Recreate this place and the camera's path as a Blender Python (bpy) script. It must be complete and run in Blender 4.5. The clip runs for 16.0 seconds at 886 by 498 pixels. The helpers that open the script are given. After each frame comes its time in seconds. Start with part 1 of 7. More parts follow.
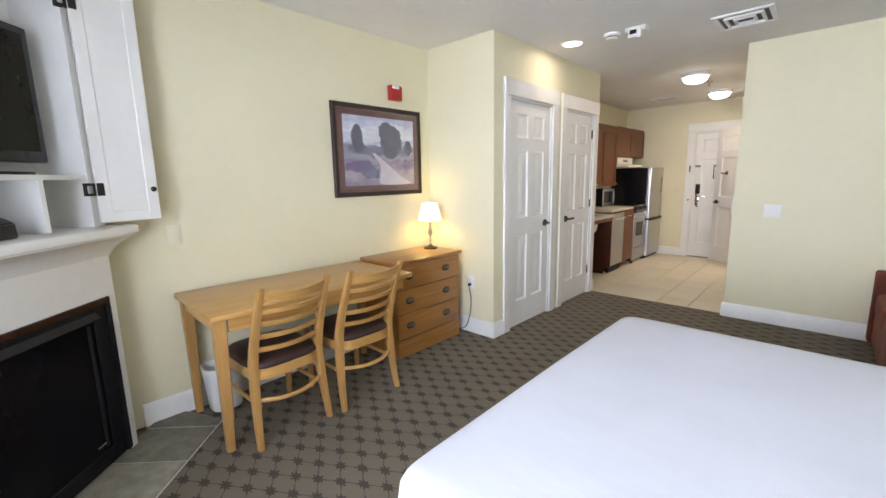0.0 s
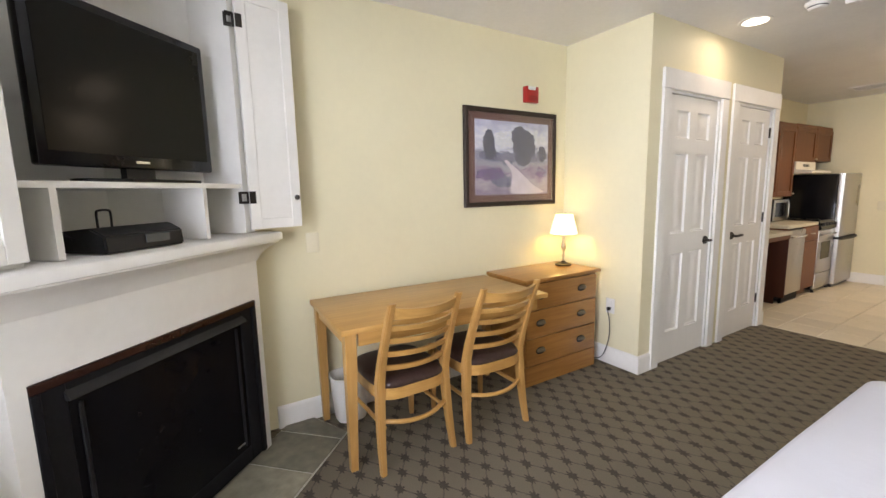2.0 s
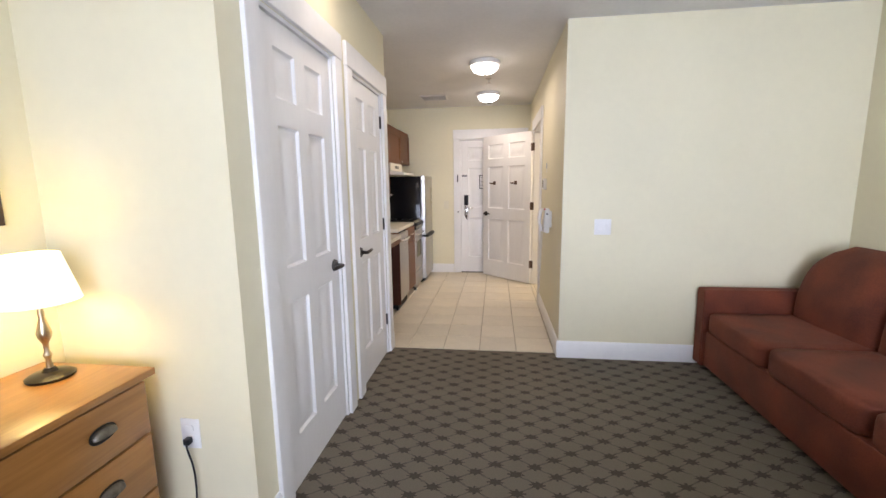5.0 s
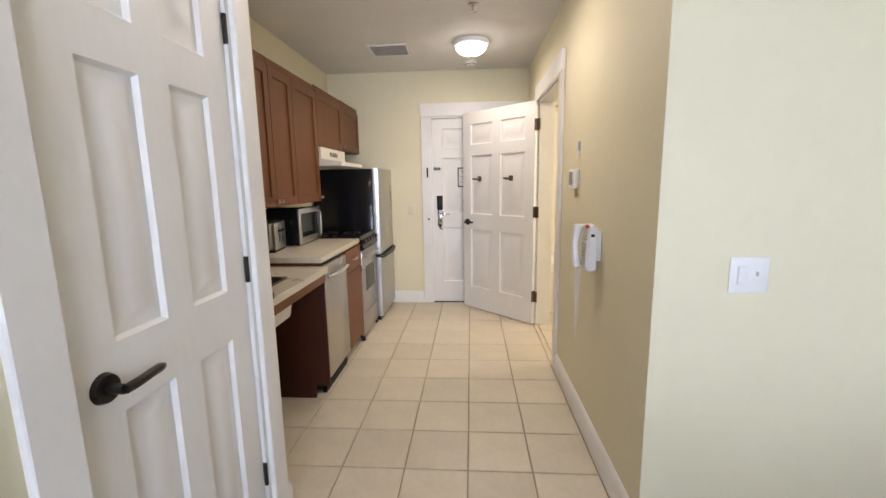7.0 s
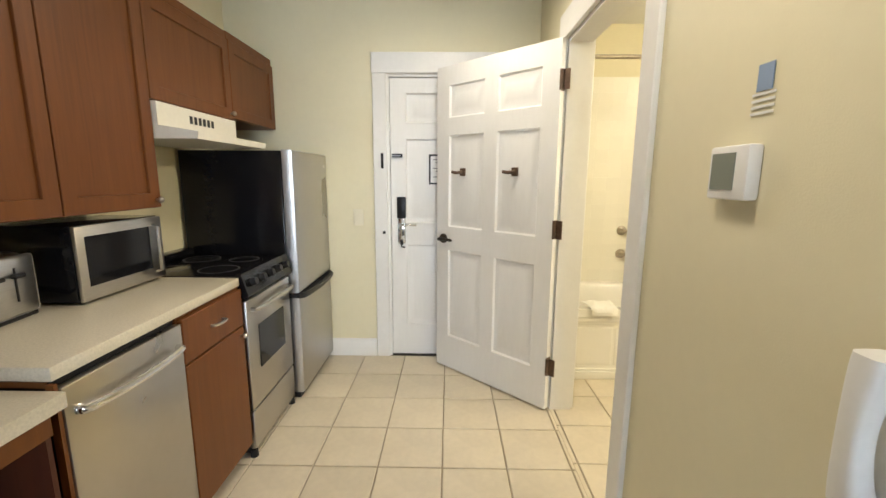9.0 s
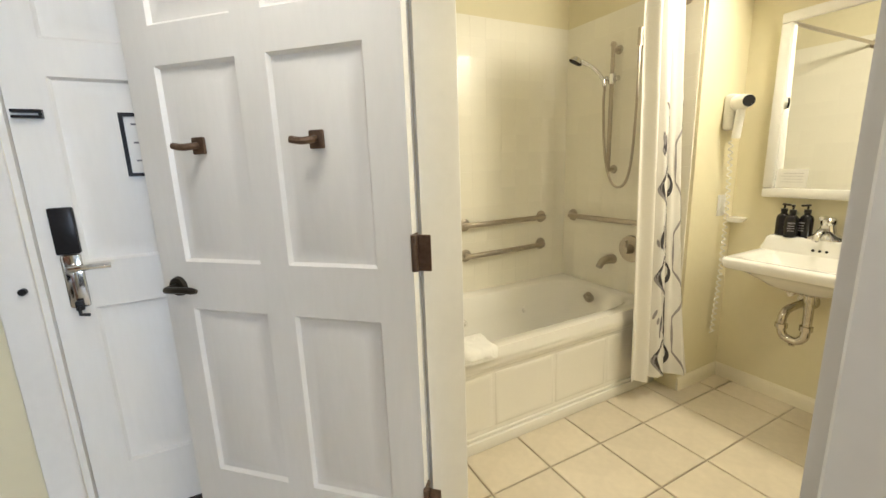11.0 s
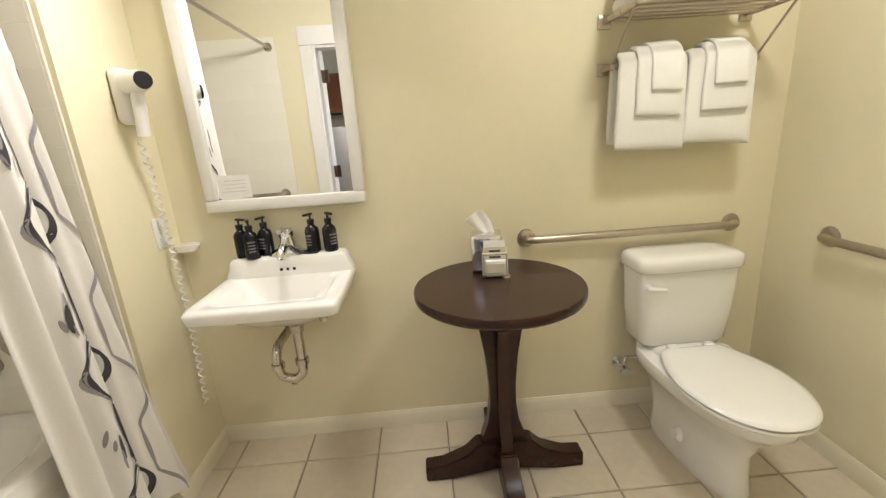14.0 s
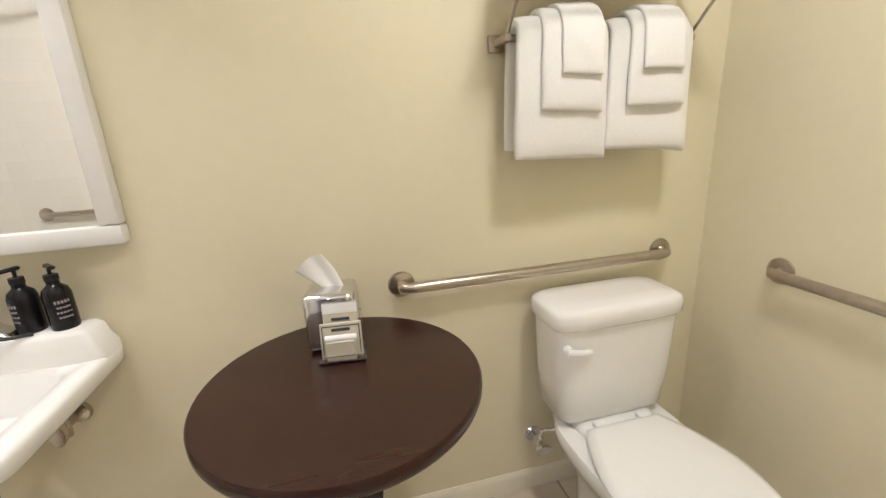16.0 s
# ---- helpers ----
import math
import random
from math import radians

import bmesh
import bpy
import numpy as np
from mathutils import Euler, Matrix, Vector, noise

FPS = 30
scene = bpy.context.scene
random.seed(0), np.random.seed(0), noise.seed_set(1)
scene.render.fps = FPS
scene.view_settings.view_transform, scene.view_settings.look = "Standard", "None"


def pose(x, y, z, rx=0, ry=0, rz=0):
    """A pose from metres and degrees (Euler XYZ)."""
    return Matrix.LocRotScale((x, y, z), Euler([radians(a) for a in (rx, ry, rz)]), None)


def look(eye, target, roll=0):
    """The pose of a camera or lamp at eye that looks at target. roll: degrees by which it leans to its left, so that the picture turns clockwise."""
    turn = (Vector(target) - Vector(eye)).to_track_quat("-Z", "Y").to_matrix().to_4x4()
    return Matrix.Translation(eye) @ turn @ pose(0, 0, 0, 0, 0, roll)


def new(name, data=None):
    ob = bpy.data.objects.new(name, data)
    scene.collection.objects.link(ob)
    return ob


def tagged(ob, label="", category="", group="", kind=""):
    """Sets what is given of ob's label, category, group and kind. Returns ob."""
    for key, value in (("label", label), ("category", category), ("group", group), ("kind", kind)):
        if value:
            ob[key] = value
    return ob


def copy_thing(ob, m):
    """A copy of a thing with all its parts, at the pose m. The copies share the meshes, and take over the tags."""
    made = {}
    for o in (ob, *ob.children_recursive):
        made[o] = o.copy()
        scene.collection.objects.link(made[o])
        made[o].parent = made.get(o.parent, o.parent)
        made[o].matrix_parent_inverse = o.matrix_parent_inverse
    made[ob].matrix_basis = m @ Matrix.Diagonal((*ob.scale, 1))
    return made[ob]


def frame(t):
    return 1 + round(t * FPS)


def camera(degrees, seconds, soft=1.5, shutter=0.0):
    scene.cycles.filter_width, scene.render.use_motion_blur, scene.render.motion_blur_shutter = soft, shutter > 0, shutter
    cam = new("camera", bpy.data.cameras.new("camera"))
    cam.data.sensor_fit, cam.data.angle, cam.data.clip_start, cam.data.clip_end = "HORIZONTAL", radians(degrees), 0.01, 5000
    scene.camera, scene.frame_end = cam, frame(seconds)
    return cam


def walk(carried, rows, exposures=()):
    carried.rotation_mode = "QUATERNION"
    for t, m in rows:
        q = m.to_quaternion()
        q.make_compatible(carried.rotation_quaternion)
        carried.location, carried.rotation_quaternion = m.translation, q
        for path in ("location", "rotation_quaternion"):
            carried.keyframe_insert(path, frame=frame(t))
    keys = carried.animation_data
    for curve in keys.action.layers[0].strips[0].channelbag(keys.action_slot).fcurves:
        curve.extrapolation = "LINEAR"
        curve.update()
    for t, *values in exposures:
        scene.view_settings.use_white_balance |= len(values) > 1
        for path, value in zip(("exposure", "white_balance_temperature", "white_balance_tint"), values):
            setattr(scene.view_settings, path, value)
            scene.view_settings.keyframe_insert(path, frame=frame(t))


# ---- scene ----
cam = camera(94.1, 16.0)
PATH = [
    (0, (1.219, 2.144, 1.384), (-0.128, 3.583, 1.046), -1.1),
    (0.5, (1.227, 2.08, 1.388), (-0.355, 3.262, 1.076), -1.2),
    (1, (1.218, 2.048, 1.369), (-0.484, 3.057, 1.079), -1.3),
    (1.5, (1.082, 2.101, 1.369), (-0.652, 3.057, 1.086), -1.2),
    (2, (0.919, 2.206, 1.375), (-0.769, 3.242, 1.096), -1.2),
    (2.5, (0.722, 2.371, 1.363), (-0.815, 3.619, 1.084), -1.2),
    (3, (0.538, 2.552, 1.39), (-0.732, 4.069, 1.097), -0.9),
    (3.5, (0.355, 2.664, 1.391), (-0.577, 4.408, 1.092), -0.9),
    (4, (0.241, 2.845, 1.38), (-0.371, 4.724, 1.074), -0.8),
    (4.2, (0.202, 2.978, 1.379), (-0.305, 4.887, 1.067), -0.7),
    (6.3, (-0.057, 4.865, 1.333), (-0.212, 6.836, 1.029), -0.9),
    (6.5, (-0.059, 5.034, 1.346), (-0.207, 7.003, 1.029), -0.8),
    (7, (-0.046, 5.478, 1.352), (-0.183, 7.448, 1.033), -0.9),
    (7.5, (-0.052, 5.87, 1.339), (-0.182, 7.84, 1.019), -0.8),
    (8, (-0.039, 6.233, 1.334), (-0.154, 8.203, 1.011), -0.7),
    (8.2, (-0.039, 6.39, 1.348), (-0.138, 8.36, 1.02), -0.3),
    (10.3, (-0.053, 7.939, 1.324), (0.351, 9.862, 0.95), -1.1),
    (10.5, (-0.028, 8.042, 1.315), (0.519, 9.928, 0.932), -1.4),
    (10.7, (0.006, 8.181, 1.32), (0.727, 10.003, 0.917), -1.8),
    (11, (0.087, 8.272, 1.307), (0.993, 10.008, 0.899), -2.0),
    (11.5, (0.192, 8.458, 1.304), (1.423, 9.974, 0.872), -2.5),
    (12, (0.332, 8.556, 1.308), (1.792, 9.847, 0.858), -3.0),
    (12.5, (0.502, 8.593, 1.298), (2.143, 9.644, 0.846), -3.1),
    (13, (0.644, 8.598, 1.298), (2.438, 9.346, 0.827), -3.4),
    (13.5, (0.778, 8.601, 1.297), (2.682, 8.958, 0.8), -3.7),
    (14, (0.897, 8.552, 1.317), (2.823, 8.476, 0.785), -3.9),
    (14.5, (0.999, 8.451, 1.328), (2.847, 7.951, 0.749), -3.8),
    (15, (1.149, 8.357, 1.308), (2.894, 7.575, 0.72), -3.5),
    (15.5, (1.341, 8.337, 1.308), (3.091, 7.562, 0.728), -3.2),
    (16, (1.44, 8.268, 1.301), (3.309, 7.822, 0.75), -3.0),
]
EXPOSURES = [
    (0.0, 0.02, 6050, 19), (0.5, 0.01, 6400, 19), (1.0, 0.04, 6700, 19), (1.5, 0.00, 6700, 20), (2.0, 0.05, 6600, 21), (2.5, 0.22, 5950, 22), (3.0, 0.16, 5650, 21), (3.5, 0.11, 5650, 23), (4.0, 0.08, 5850, 24), (6.5, 0.22, 5850, 22), (7.0, 0.20, 5800, 21),
    (7.5, 0.25, 5800, 19), (8.0, 0.28, 6050, 11), (10.5, 0.34, 5300, 13), (11.5, 0.00, 5450, 10), (12.0, 0.03, 5450, 8), (12.5, 0.04, 5400, 8), (13.0, 0.05, 4850, 18), (13.5, 0.06, 4800, 19), (14.5, 0.10, 4950, 21), (15.0, 0.16, 4850, 22), (16.0, 0.12, 4700, 26),
]
walk(cam, [(t, look(eye, target, roll)) for t, eye, target, roll in PATH], EXPOSURES)

# ---- world and lights ----
world = bpy.data.worlds.new("sky")
scene.world = world
world.use_nodes = True
wn = world.node_tree.nodes
sky = wn.new("ShaderNodeTexSky")
sky.sky_type = "NISHITA"
sky.sun_disc = False
sky.sun_elevation, sky.sun_rotation = radians(48), radians(120)
world.node_tree.links.new(sky.outputs[0], wn["Background"].inputs[0])
wn["Background"].inputs[1].default_value = 0.12


def lamp(name, kind, energy, color, m, **settings):
    data = bpy.data.lights.new(name, kind)
    data.energy, data.color = energy, color
    if kind == "AREA":
        data.shape = "RECTANGLE"
        data.size, data.size_y = settings["size"]
        data.spread = settings.get("spread", radians(180))
    elif kind == "SUN":
        data.angle = settings["angle"]
    else:
        data.shadow_soft_size = settings["size"]
    ob = new(name, data)
    ob.matrix_world = m
    return ob


lamp("sun", "SUN", 2.5, (1.0, 0.95, 0.88), look((8, 10, 12), (0, 0, 0)), angle=radians(0.5))
lamp("window_daylight", "AREA", 165, (0.84, 0.93, 1.0), look((0.925, 0.55, 1.38), (0.925, 4.0, 1.38)), size=(3.2, 2.0), spread=radians(165))
WARM = (1.0, 0.83, 0.58)
lamp("hall_lamp_light", "AREA", 8, WARM, pose(-0.05, 7.80, 2.385), size=(0.24, 0.24))
lamp("hall_lamp_light", "AREA", 7.5, WARM, pose(-0.04, 9.16, 2.385), size=(0.24, 0.24))
lamp("downlight_light", "AREA", 2.8, WARM, pose(-0.545, 5.72, 2.494), size=(0.13, 0.13))
lamp("table_lamp_light", "POINT", 2.8, (1.0, 0.79, 0.22), pose(-1.36, 4.74, 1.09), size=0.04)
lamp("vanity_light", "AREA", 23, (1.0, 0.82, 0.52), look((2.25, 8.92, 2.20), (1.20, 9.25, 1.45)), size=(0.40, 0.18))
lamp("bath_ceiling_lamp_light", "AREA", 14.0, (1.0, 0.82, 0.48), pose(1.72, 7.66, 2.385), size=(0.22, 0.22))


# ---- helpers of this scene ----
def node_material(name, color, rough=0.6, metal=0.0, grain=0.0, grain_scale=60.0, stain=0.0, stain_scale=2.5, bump=0.0, bump_scale=200.0, coat=0.0, alpha=1.0, transmission=0.0, stretch=(1, 1, 1), random_amount=0.0):
    """Principled material with grain and stains at two scales and a fine relief."""
    mat = bpy.data.materials.new(name)
    mat.use_nodes = True
    nt = mat.node_tree
    n, l = nt.nodes, nt.links
    b = n["Principled BSDF"]
    b.inputs["Base Color"].default_value = (*color, 1)
    b.inputs["Roughness"].default_value = rough
    b.inputs["Metallic"].default_value = metal
    b.inputs["Coat Weight"].default_value = coat
    b.inputs["Transmission Weight"].default_value = transmission
    tc = n.new("ShaderNodeTexCoord")
    mp = n.new("ShaderNodeMapping")
    mp.inputs["Scale"].default_value = stretch
    l.new(tc.outputs["Object"], mp.inputs[0])
    out = None

    def noise_node(scale, detail):
        t = n.new("ShaderNodeTexNoise")
        t.inputs["Scale"].default_value, t.inputs["Detail"].default_value = scale, detail
        l.new(mp.outputs[0], t.inputs[0])
        return t

    def mixed(fac_socket, amount, previous):
        r = n.new("ShaderNodeMapRange")
        r.inputs["From Min"].default_value, r.inputs["From Max"].default_value = 0.3, 0.7
        r.inputs["To Min"].default_value, r.inputs["To Max"].default_value = 1 - amount, 1 + amount * 0.5
        l.new(fac_socket, r.inputs[0])
        m = n.new("ShaderNodeVectorMath")
        m.operation = "MULTIPLY"
        if previous is None:
            m.inputs[0].default_value = color
        else:
            l.new(previous, m.inputs[0])
        l.new(r.outputs[0], m.inputs[1])
        return m.outputs[0]

    if grain:
        out = mixed(noise_node(grain_scale, 6).outputs[0], grain, out)
    if stain:
        big = noise_node(stain_scale, 3)
        out = mixed(big.outputs[0], stain, out)
        rr = n.new("ShaderNodeMapRange")
        rr.inputs["To Min"].default_value, rr.inputs["To Max"].default_value = max(0.02, rough - 0.08), min(1, rough + 0.08)
        l.new(big.outputs[0], rr.inputs[0])
        l.new(rr.outputs[0], b.inputs["Roughness"])
    if random_amount:
        oi = n.new("ShaderNodeObjectInfo")
        out = mixed(oi.outputs["Random"], random_amount, out)
    if out is not None:
        l.new(out, b.inputs["Base Color"])
    if bump:
        bn = n.new("ShaderNodeBump")
        bn.inputs["Strength"].default_value = bump
        bn.inputs["Distance"].default_value = 0.004
        l.new(noise_node(bump_scale, 4).outputs[0], bn.inputs["Height"])
        l.new(bn.outputs[0], b.inputs["Normal"])
    return mat


def glow_material(name, color, strength):
    mat = bpy.data.materials.new(name)
    mat.use_nodes = True
    b = mat.node_tree.nodes["Principled BSDF"]
    b.inputs["Base Color"].default_value = (*color, 1)
    b.inputs["Emission Color"].default_value = (*color, 1)
    b.inputs["Emission Strength"].default_value = strength
    return mat


def wood_material(name, color, dark, axis, rough=0.38, scale=1.0, coat=0.15):
    """Wood with its grain along one axis (0, 1 or 2), streaks and pores."""
    mat = bpy.data.materials.new(name)
    mat.use_nodes = True
    n, l = mat.node_tree.nodes, mat.node_tree.links
    b = n["Principled BSDF"]
    tc = n.new("ShaderNodeTexCoord")
    mp = n.new("ShaderNodeMapping")
    s = [16.0 * scale] * 3
    s[axis] = 1.1 * scale
    mp.inputs["Scale"].default_value = s
    oi = n.new("ShaderNodeObjectInfo")
    l.new(tc.outputs["Object"], mp.inputs[0])
    mv = n.new("ShaderNodeVectorMath")
    mv.operation = "MULTIPLY"
    mv.inputs[1].default_value = (7.0, 7.0, 7.0)
    l.new(oi.outputs["Random"], mv.inputs[0])
    l.new(mv.outputs[0], mp.inputs["Location"])
    w = n.new("ShaderNodeTexNoise")
    w.inputs["Scale"].default_value, w.inputs["Detail"].default_value, w.inputs["Distortion"].default_value = 1.6, 8, 1.2
    l.new(mp.outputs[0], w.inputs[0])
    f = n.new("ShaderNodeTexNoise")
    f.inputs["Scale"].default_value, f.inputs["Detail"].default_value = 9, 6
    l.new(mp.outputs[0], f.inputs[0])
    add = n.new("ShaderNodeMath")
    add.operation = "MULTIPLY_ADD"
    add.inputs[1].default_value = 0.35
    l.new(f.outputs[0], add.inputs[0])
    l.new(w.outputs[0], add.inputs[2])
    ramp = n.new("ShaderNodeValToRGB")
    ramp.color_ramp.elements[0].position, ramp.color_ramp.elements[1].position = 0.42, 0.86
    ramp.color_ramp.elements[0].color, ramp.color_ramp.elements[1].color = (*dark, 1), (*color, 1)
    l.new(add.outputs[0], ramp.inputs[0])
    l.new(ramp.outputs[0], b.inputs["Base Color"])
    b.inputs["Roughness"].default_value = rough
    b.inputs["Coat Weight"].default_value = coat
    bn = n.new("ShaderNodeBump")
    bn.inputs["Strength"].default_value, bn.inputs["Distance"].default_value = 0.12, 0.002
    l.new(add.outputs[0], bn.inputs["Height"])
    l.new(bn.outputs[0], b.inputs["Normal"])
    return mat


def box(bm, x0, x1, y0, y1, z0, z1, bevel=0.0, seg=2):
    """A box between the given limits, its edges rounded by bevel."""
    r = bmesh.ops.create_cube(bm, size=1, matrix=Matrix.LocRotScale(((x0 + x1) / 2, (y0 + y1) / 2, (z0 + z1) / 2), None, (abs(x1 - x0), abs(y1 - y0), abs(z1 - z0))))
    if bevel:
        edges = list({e for v in r["verts"] for e in v.link_edges})
        bmesh.ops.bevel(bm, geom=edges, offset=bevel, segments=seg, affect="EDGES", profile=0.5)
    return bm


def rod(bm, a, b, r0, r1=None, seg=16, caps=True):
    """A round bar from a to b."""
    a, b = Vector(a), Vector(b)
    d = b - a
    m = Matrix.Translation((a + b) / 2) @ d.to_track_quat("Z", "Y").to_matrix().to_4x4()
    bmesh.ops.create_cone(bm, cap_ends=caps, segments=seg, radius1=r0, radius2=r0 if r1 is None else r1, depth=d.length, matrix=m)
    return bm


def tube(bm, pts, r, seg=12, closed_ends=True):
    """A round tube along points; r is one radius or one a point."""
    pts = [Vector(p) for p in pts]
    rs = r if isinstance(r, (list, tuple)) else [r] * len(pts)
    rings = []
    up = Vector((0, 0, 1))
    prev = None
    for i, p in enumerate(pts):
        d = (pts[min(i + 1, len(pts) - 1)] - pts[max(i - 1, 0)]).normalized()
        if prev is None:
            side = d.cross(up)
            if side.length < 1e-3:
                side = d.cross(Vector((1, 0, 0)))
        else:
            side = prev - d * prev.dot(d)
        side.normalize()
        prev = side
        other = d.cross(side)
        rings.append([bm.verts.new(p + rs[i] * (math.cos(a) * side + math.sin(a) * other)) for a in (2 * math.pi * k / seg for k in range(seg))])
    for a, b in zip(rings, rings[1:]):
        for k in range(seg):
            bm.faces.new((a[k], a[(k + 1) % seg], b[(k + 1) % seg], b[k]))
    if closed_ends:
        bm.faces.new(rings[0])
        bm.faces.new(rings[-1][::-1])
    bmesh.ops.recalc_face_normals(bm, faces=bm.faces[:])
    return bm


def smooth_path(pts, n=8):
    """Points along a smooth curve through pts."""
    p = [Vector(q) for q in pts]
    p = [2 * p[0] - p[1]] + p + [2 * p[-1] - p[-2]]
    out = []
    for i in range(1, len(p) - 2):
        for k in range(n):
            t = k / n
            out.append(0.5 * (2 * p[i] + (p[i + 1] - p[i - 1]) * t + (2 * p[i - 1] - 5 * p[i] + 4 * p[i + 1] - p[i + 2]) * t * t + (3 * p[i] - p[i - 1] - 3 * p[i + 1] + p[i + 2]) * t ** 3))
    return out + [p[-2]]


def lathe(bm, profile, seg=28, center=(0, 0)):
    """Turns (radius, z) pairs round a vertical axis."""
    rings = []
    for r, z in profile:
        if r < 1e-5:
            rings.append([bm.verts.new((center[0], center[1], z))])
        else:
            rings.append([bm.verts.new((center[0] + r * math.cos(2 * math.pi * k / seg), center[1] + r * math.sin(2 * math.pi * k / seg), z)) for k in range(seg)])
    for a, b in zip(rings, rings[1:]):
        for k in range(seg):
            q = [a[k % len(a)], a[(k + 1) % len(a)], b[(k + 1) % len(b)], b[k % len(b)]]
            u = list(dict.fromkeys(q))
            if len(u) > 2:
                bm.faces.new(u)
    bmesh.ops.recalc_face_normals(bm, faces=bm.faces[:])
    return bm


def loft(bm, rings, cap0=True, cap1=True):
    """Skins closed rings of equal count."""
    vs = [[bm.verts.new(p) for p in ring] for ring in rings]
    for a, b in zip(vs, vs[1:]):
        for k in range(len(a)):
            bm.faces.new((a[k], a[(k + 1) % len(a)], b[(k + 1) % len(a)], b[k]))
    if cap0:
        bm.faces.new(vs[0][::-1])
    if cap1:
        bm.faces.new(vs[-1])
    bmesh.ops.recalc_face_normals(bm, faces=bm.faces[:])
    return bm


def prism(bm, outline, axis, lo, hi):
    """Extrudes a 2D outline along axis; the outline's pairs are the two other coordinates in order."""
    def at(p, v):
        c = [p[0], p[1]]
        c.insert(axis, v)
        return c
    return loft(bm, [[at(p, lo) for p in outline], [at(p, hi) for p in outline]])


def superellipse(cx, cy, rx, ry, power, seg):
    out = []
    for k in range(seg):
        a = 2 * math.pi * k / seg
        c, s = math.cos(a), math.sin(a)
        out.append((cx + rx * math.copysign(abs(c) ** (2 / power), c), cy + ry * math.copysign(abs(s) ** (2 / power), s)))
    return out


def thing(name, label="", category="", group="", kind="", at=(0, 0, 0), turn=0.0):
    """The empty at a thing's base."""
    e = new(name)
    e.matrix_world = pose(*at, 0, 0, turn)
    return tagged(e, label, category, group, kind)


def finish(bm, mat, angle=35.0):
    me = bpy.data.meshes.new("mesh")
    for f in bm.faces:
        f.smooth = True
    for e in bm.edges:
        if len(e.link_faces) == 2 and e.calc_face_angle(0) > radians(angle):
            e.smooth = False
    bm.to_mesh(me)
    bm.free()
    me.materials.append(mat)
    return me


def part(name, bm, mat, parent=None, label="", angle=35.0):
    ob = new(name, finish(bm, mat, angle))
    if parent:
        ob.parent = parent
    if label:
        ob["label"] = label
    return ob


def structure(name, bm, mat, label, category):
    return tagged(part(name, bm, mat), label, category, "", "structure")


B = bmesh.new


def wall_mesh(axis, face, back, s0, s1, z0, z1, openings=()):
    """A wall along x (axis 0) or y (axis 1) between the planes face and back, with openings (s0, s1, z0, z1) cut through it."""
    bm = B()
    ss = sorted({s0, s1, *[o[0] for o in openings], *[o[1] for o in openings]})
    zs = sorted({z0, z1, *[max(z0, o[2]) for o in openings], *[o[3] for o in openings]})

    def solid(i, j):
        if not (0 <= i < len(ss) - 1 and 0 <= j < len(zs) - 1):
            return False
        s, z = (ss[i] + ss[i + 1]) / 2, (zs[j] + zs[j + 1]) / 2
        return not any(o[0] < s < o[1] and o[2] < z < o[3] for o in openings)

    def v(s, t, z):
        return bm.verts.new((s, t, z) if axis == 0 else (t, s, z))
    for i in range(len(ss) - 1):
        for j in range(len(zs) - 1):
            if not solid(i, j):
                continue
            a, b, c, d = ss[i], ss[i + 1], zs[j], zs[j + 1]
            for t in (face, back):
                bm.faces.new((v(a, t, c), v(b, t, c), v(b, t, d), v(a, t, d)))
            for di, dj, e in ((-1, 0, ((a, c), (a, d))), (1, 0, ((b, c), (b, d))), (0, -1, ((a, c), (b, c))), (0, 1, ((a, d), (b, d)))):
                if not solid(i + di, j + dj):
                    (p, q), (r, s) = e
                    bm.faces.new((v(p, face, q), v(r, face, s), v(r, back, s), v(p, back, q)))
    bmesh.ops.remove_doubles(bm, verts=bm.verts[:], dist=1e-5)
    bmesh.ops.recalc_face_normals(bm, faces=bm.faces[:])
    return bm


# ---- materials ----
M_wall = node_material("cream_wall_paint", (0.76, 0.703, 0.492), 0.58, grain=0.015, grain_scale=25, stain=0.04, stain_scale=1.3, bump=0.12, bump_scale=260)
M_ceiling = node_material("ceiling_paint", (0.78, 0.77, 0.74), 0.8, grain=0.03, grain_scale=40, stain=0.04, bump=0.15, bump_scale=180)
M_trim = node_material("white_trim_paint", (0.80, 0.79, 0.76), 0.38, grain=0.02, grain_scale=30, stain=0.04, stain_scale=4, bump=0.04, bump_scale=120)
M_door = node_material("white_door_paint", (0.80, 0.79, 0.76), 0.42, grain=0.02, grain_scale=50, stain=0.04, stain_scale=3, bump=0.08, bump_scale=90, stretch=(1, 1, 0.2))
M_bronze = node_material("dark_bronze", (0.05, 0.045, 0.04), 0.35, 0.85, grain=0.2, grain_scale=80)
M_pewter = node_material("worn_pewter", (0.20, 0.18, 0.15), 0.38, 0.9, grain=0.25, grain_scale=80)
M_hinge = node_material("brown_bronze_hinge", (0.16, 0.11, 0.08), 0.45, 0.8, grain=0.25, grain_scale=90)
M_steel = node_material("brushed_steel", (0.55, 0.54, 0.52), 0.3, 1.0, grain=0.08, grain_scale=30, stretch=(1, 1, 12))
M_nickel = node_material("satin_nickel", (0.50, 0.45, 0.38), 0.28, 1.0, grain=0.08, grain_scale=60)
M_chrome = node_material("chrome", (0.75, 0.75, 0.75), 0.1, 1.0, grain=0.04, grain_scale=40)
M_porcelain = node_material("white_porcelain", (0.83, 0.82, 0.78), 0.12, grain=0.01, stain=0.02, coat=0.4)
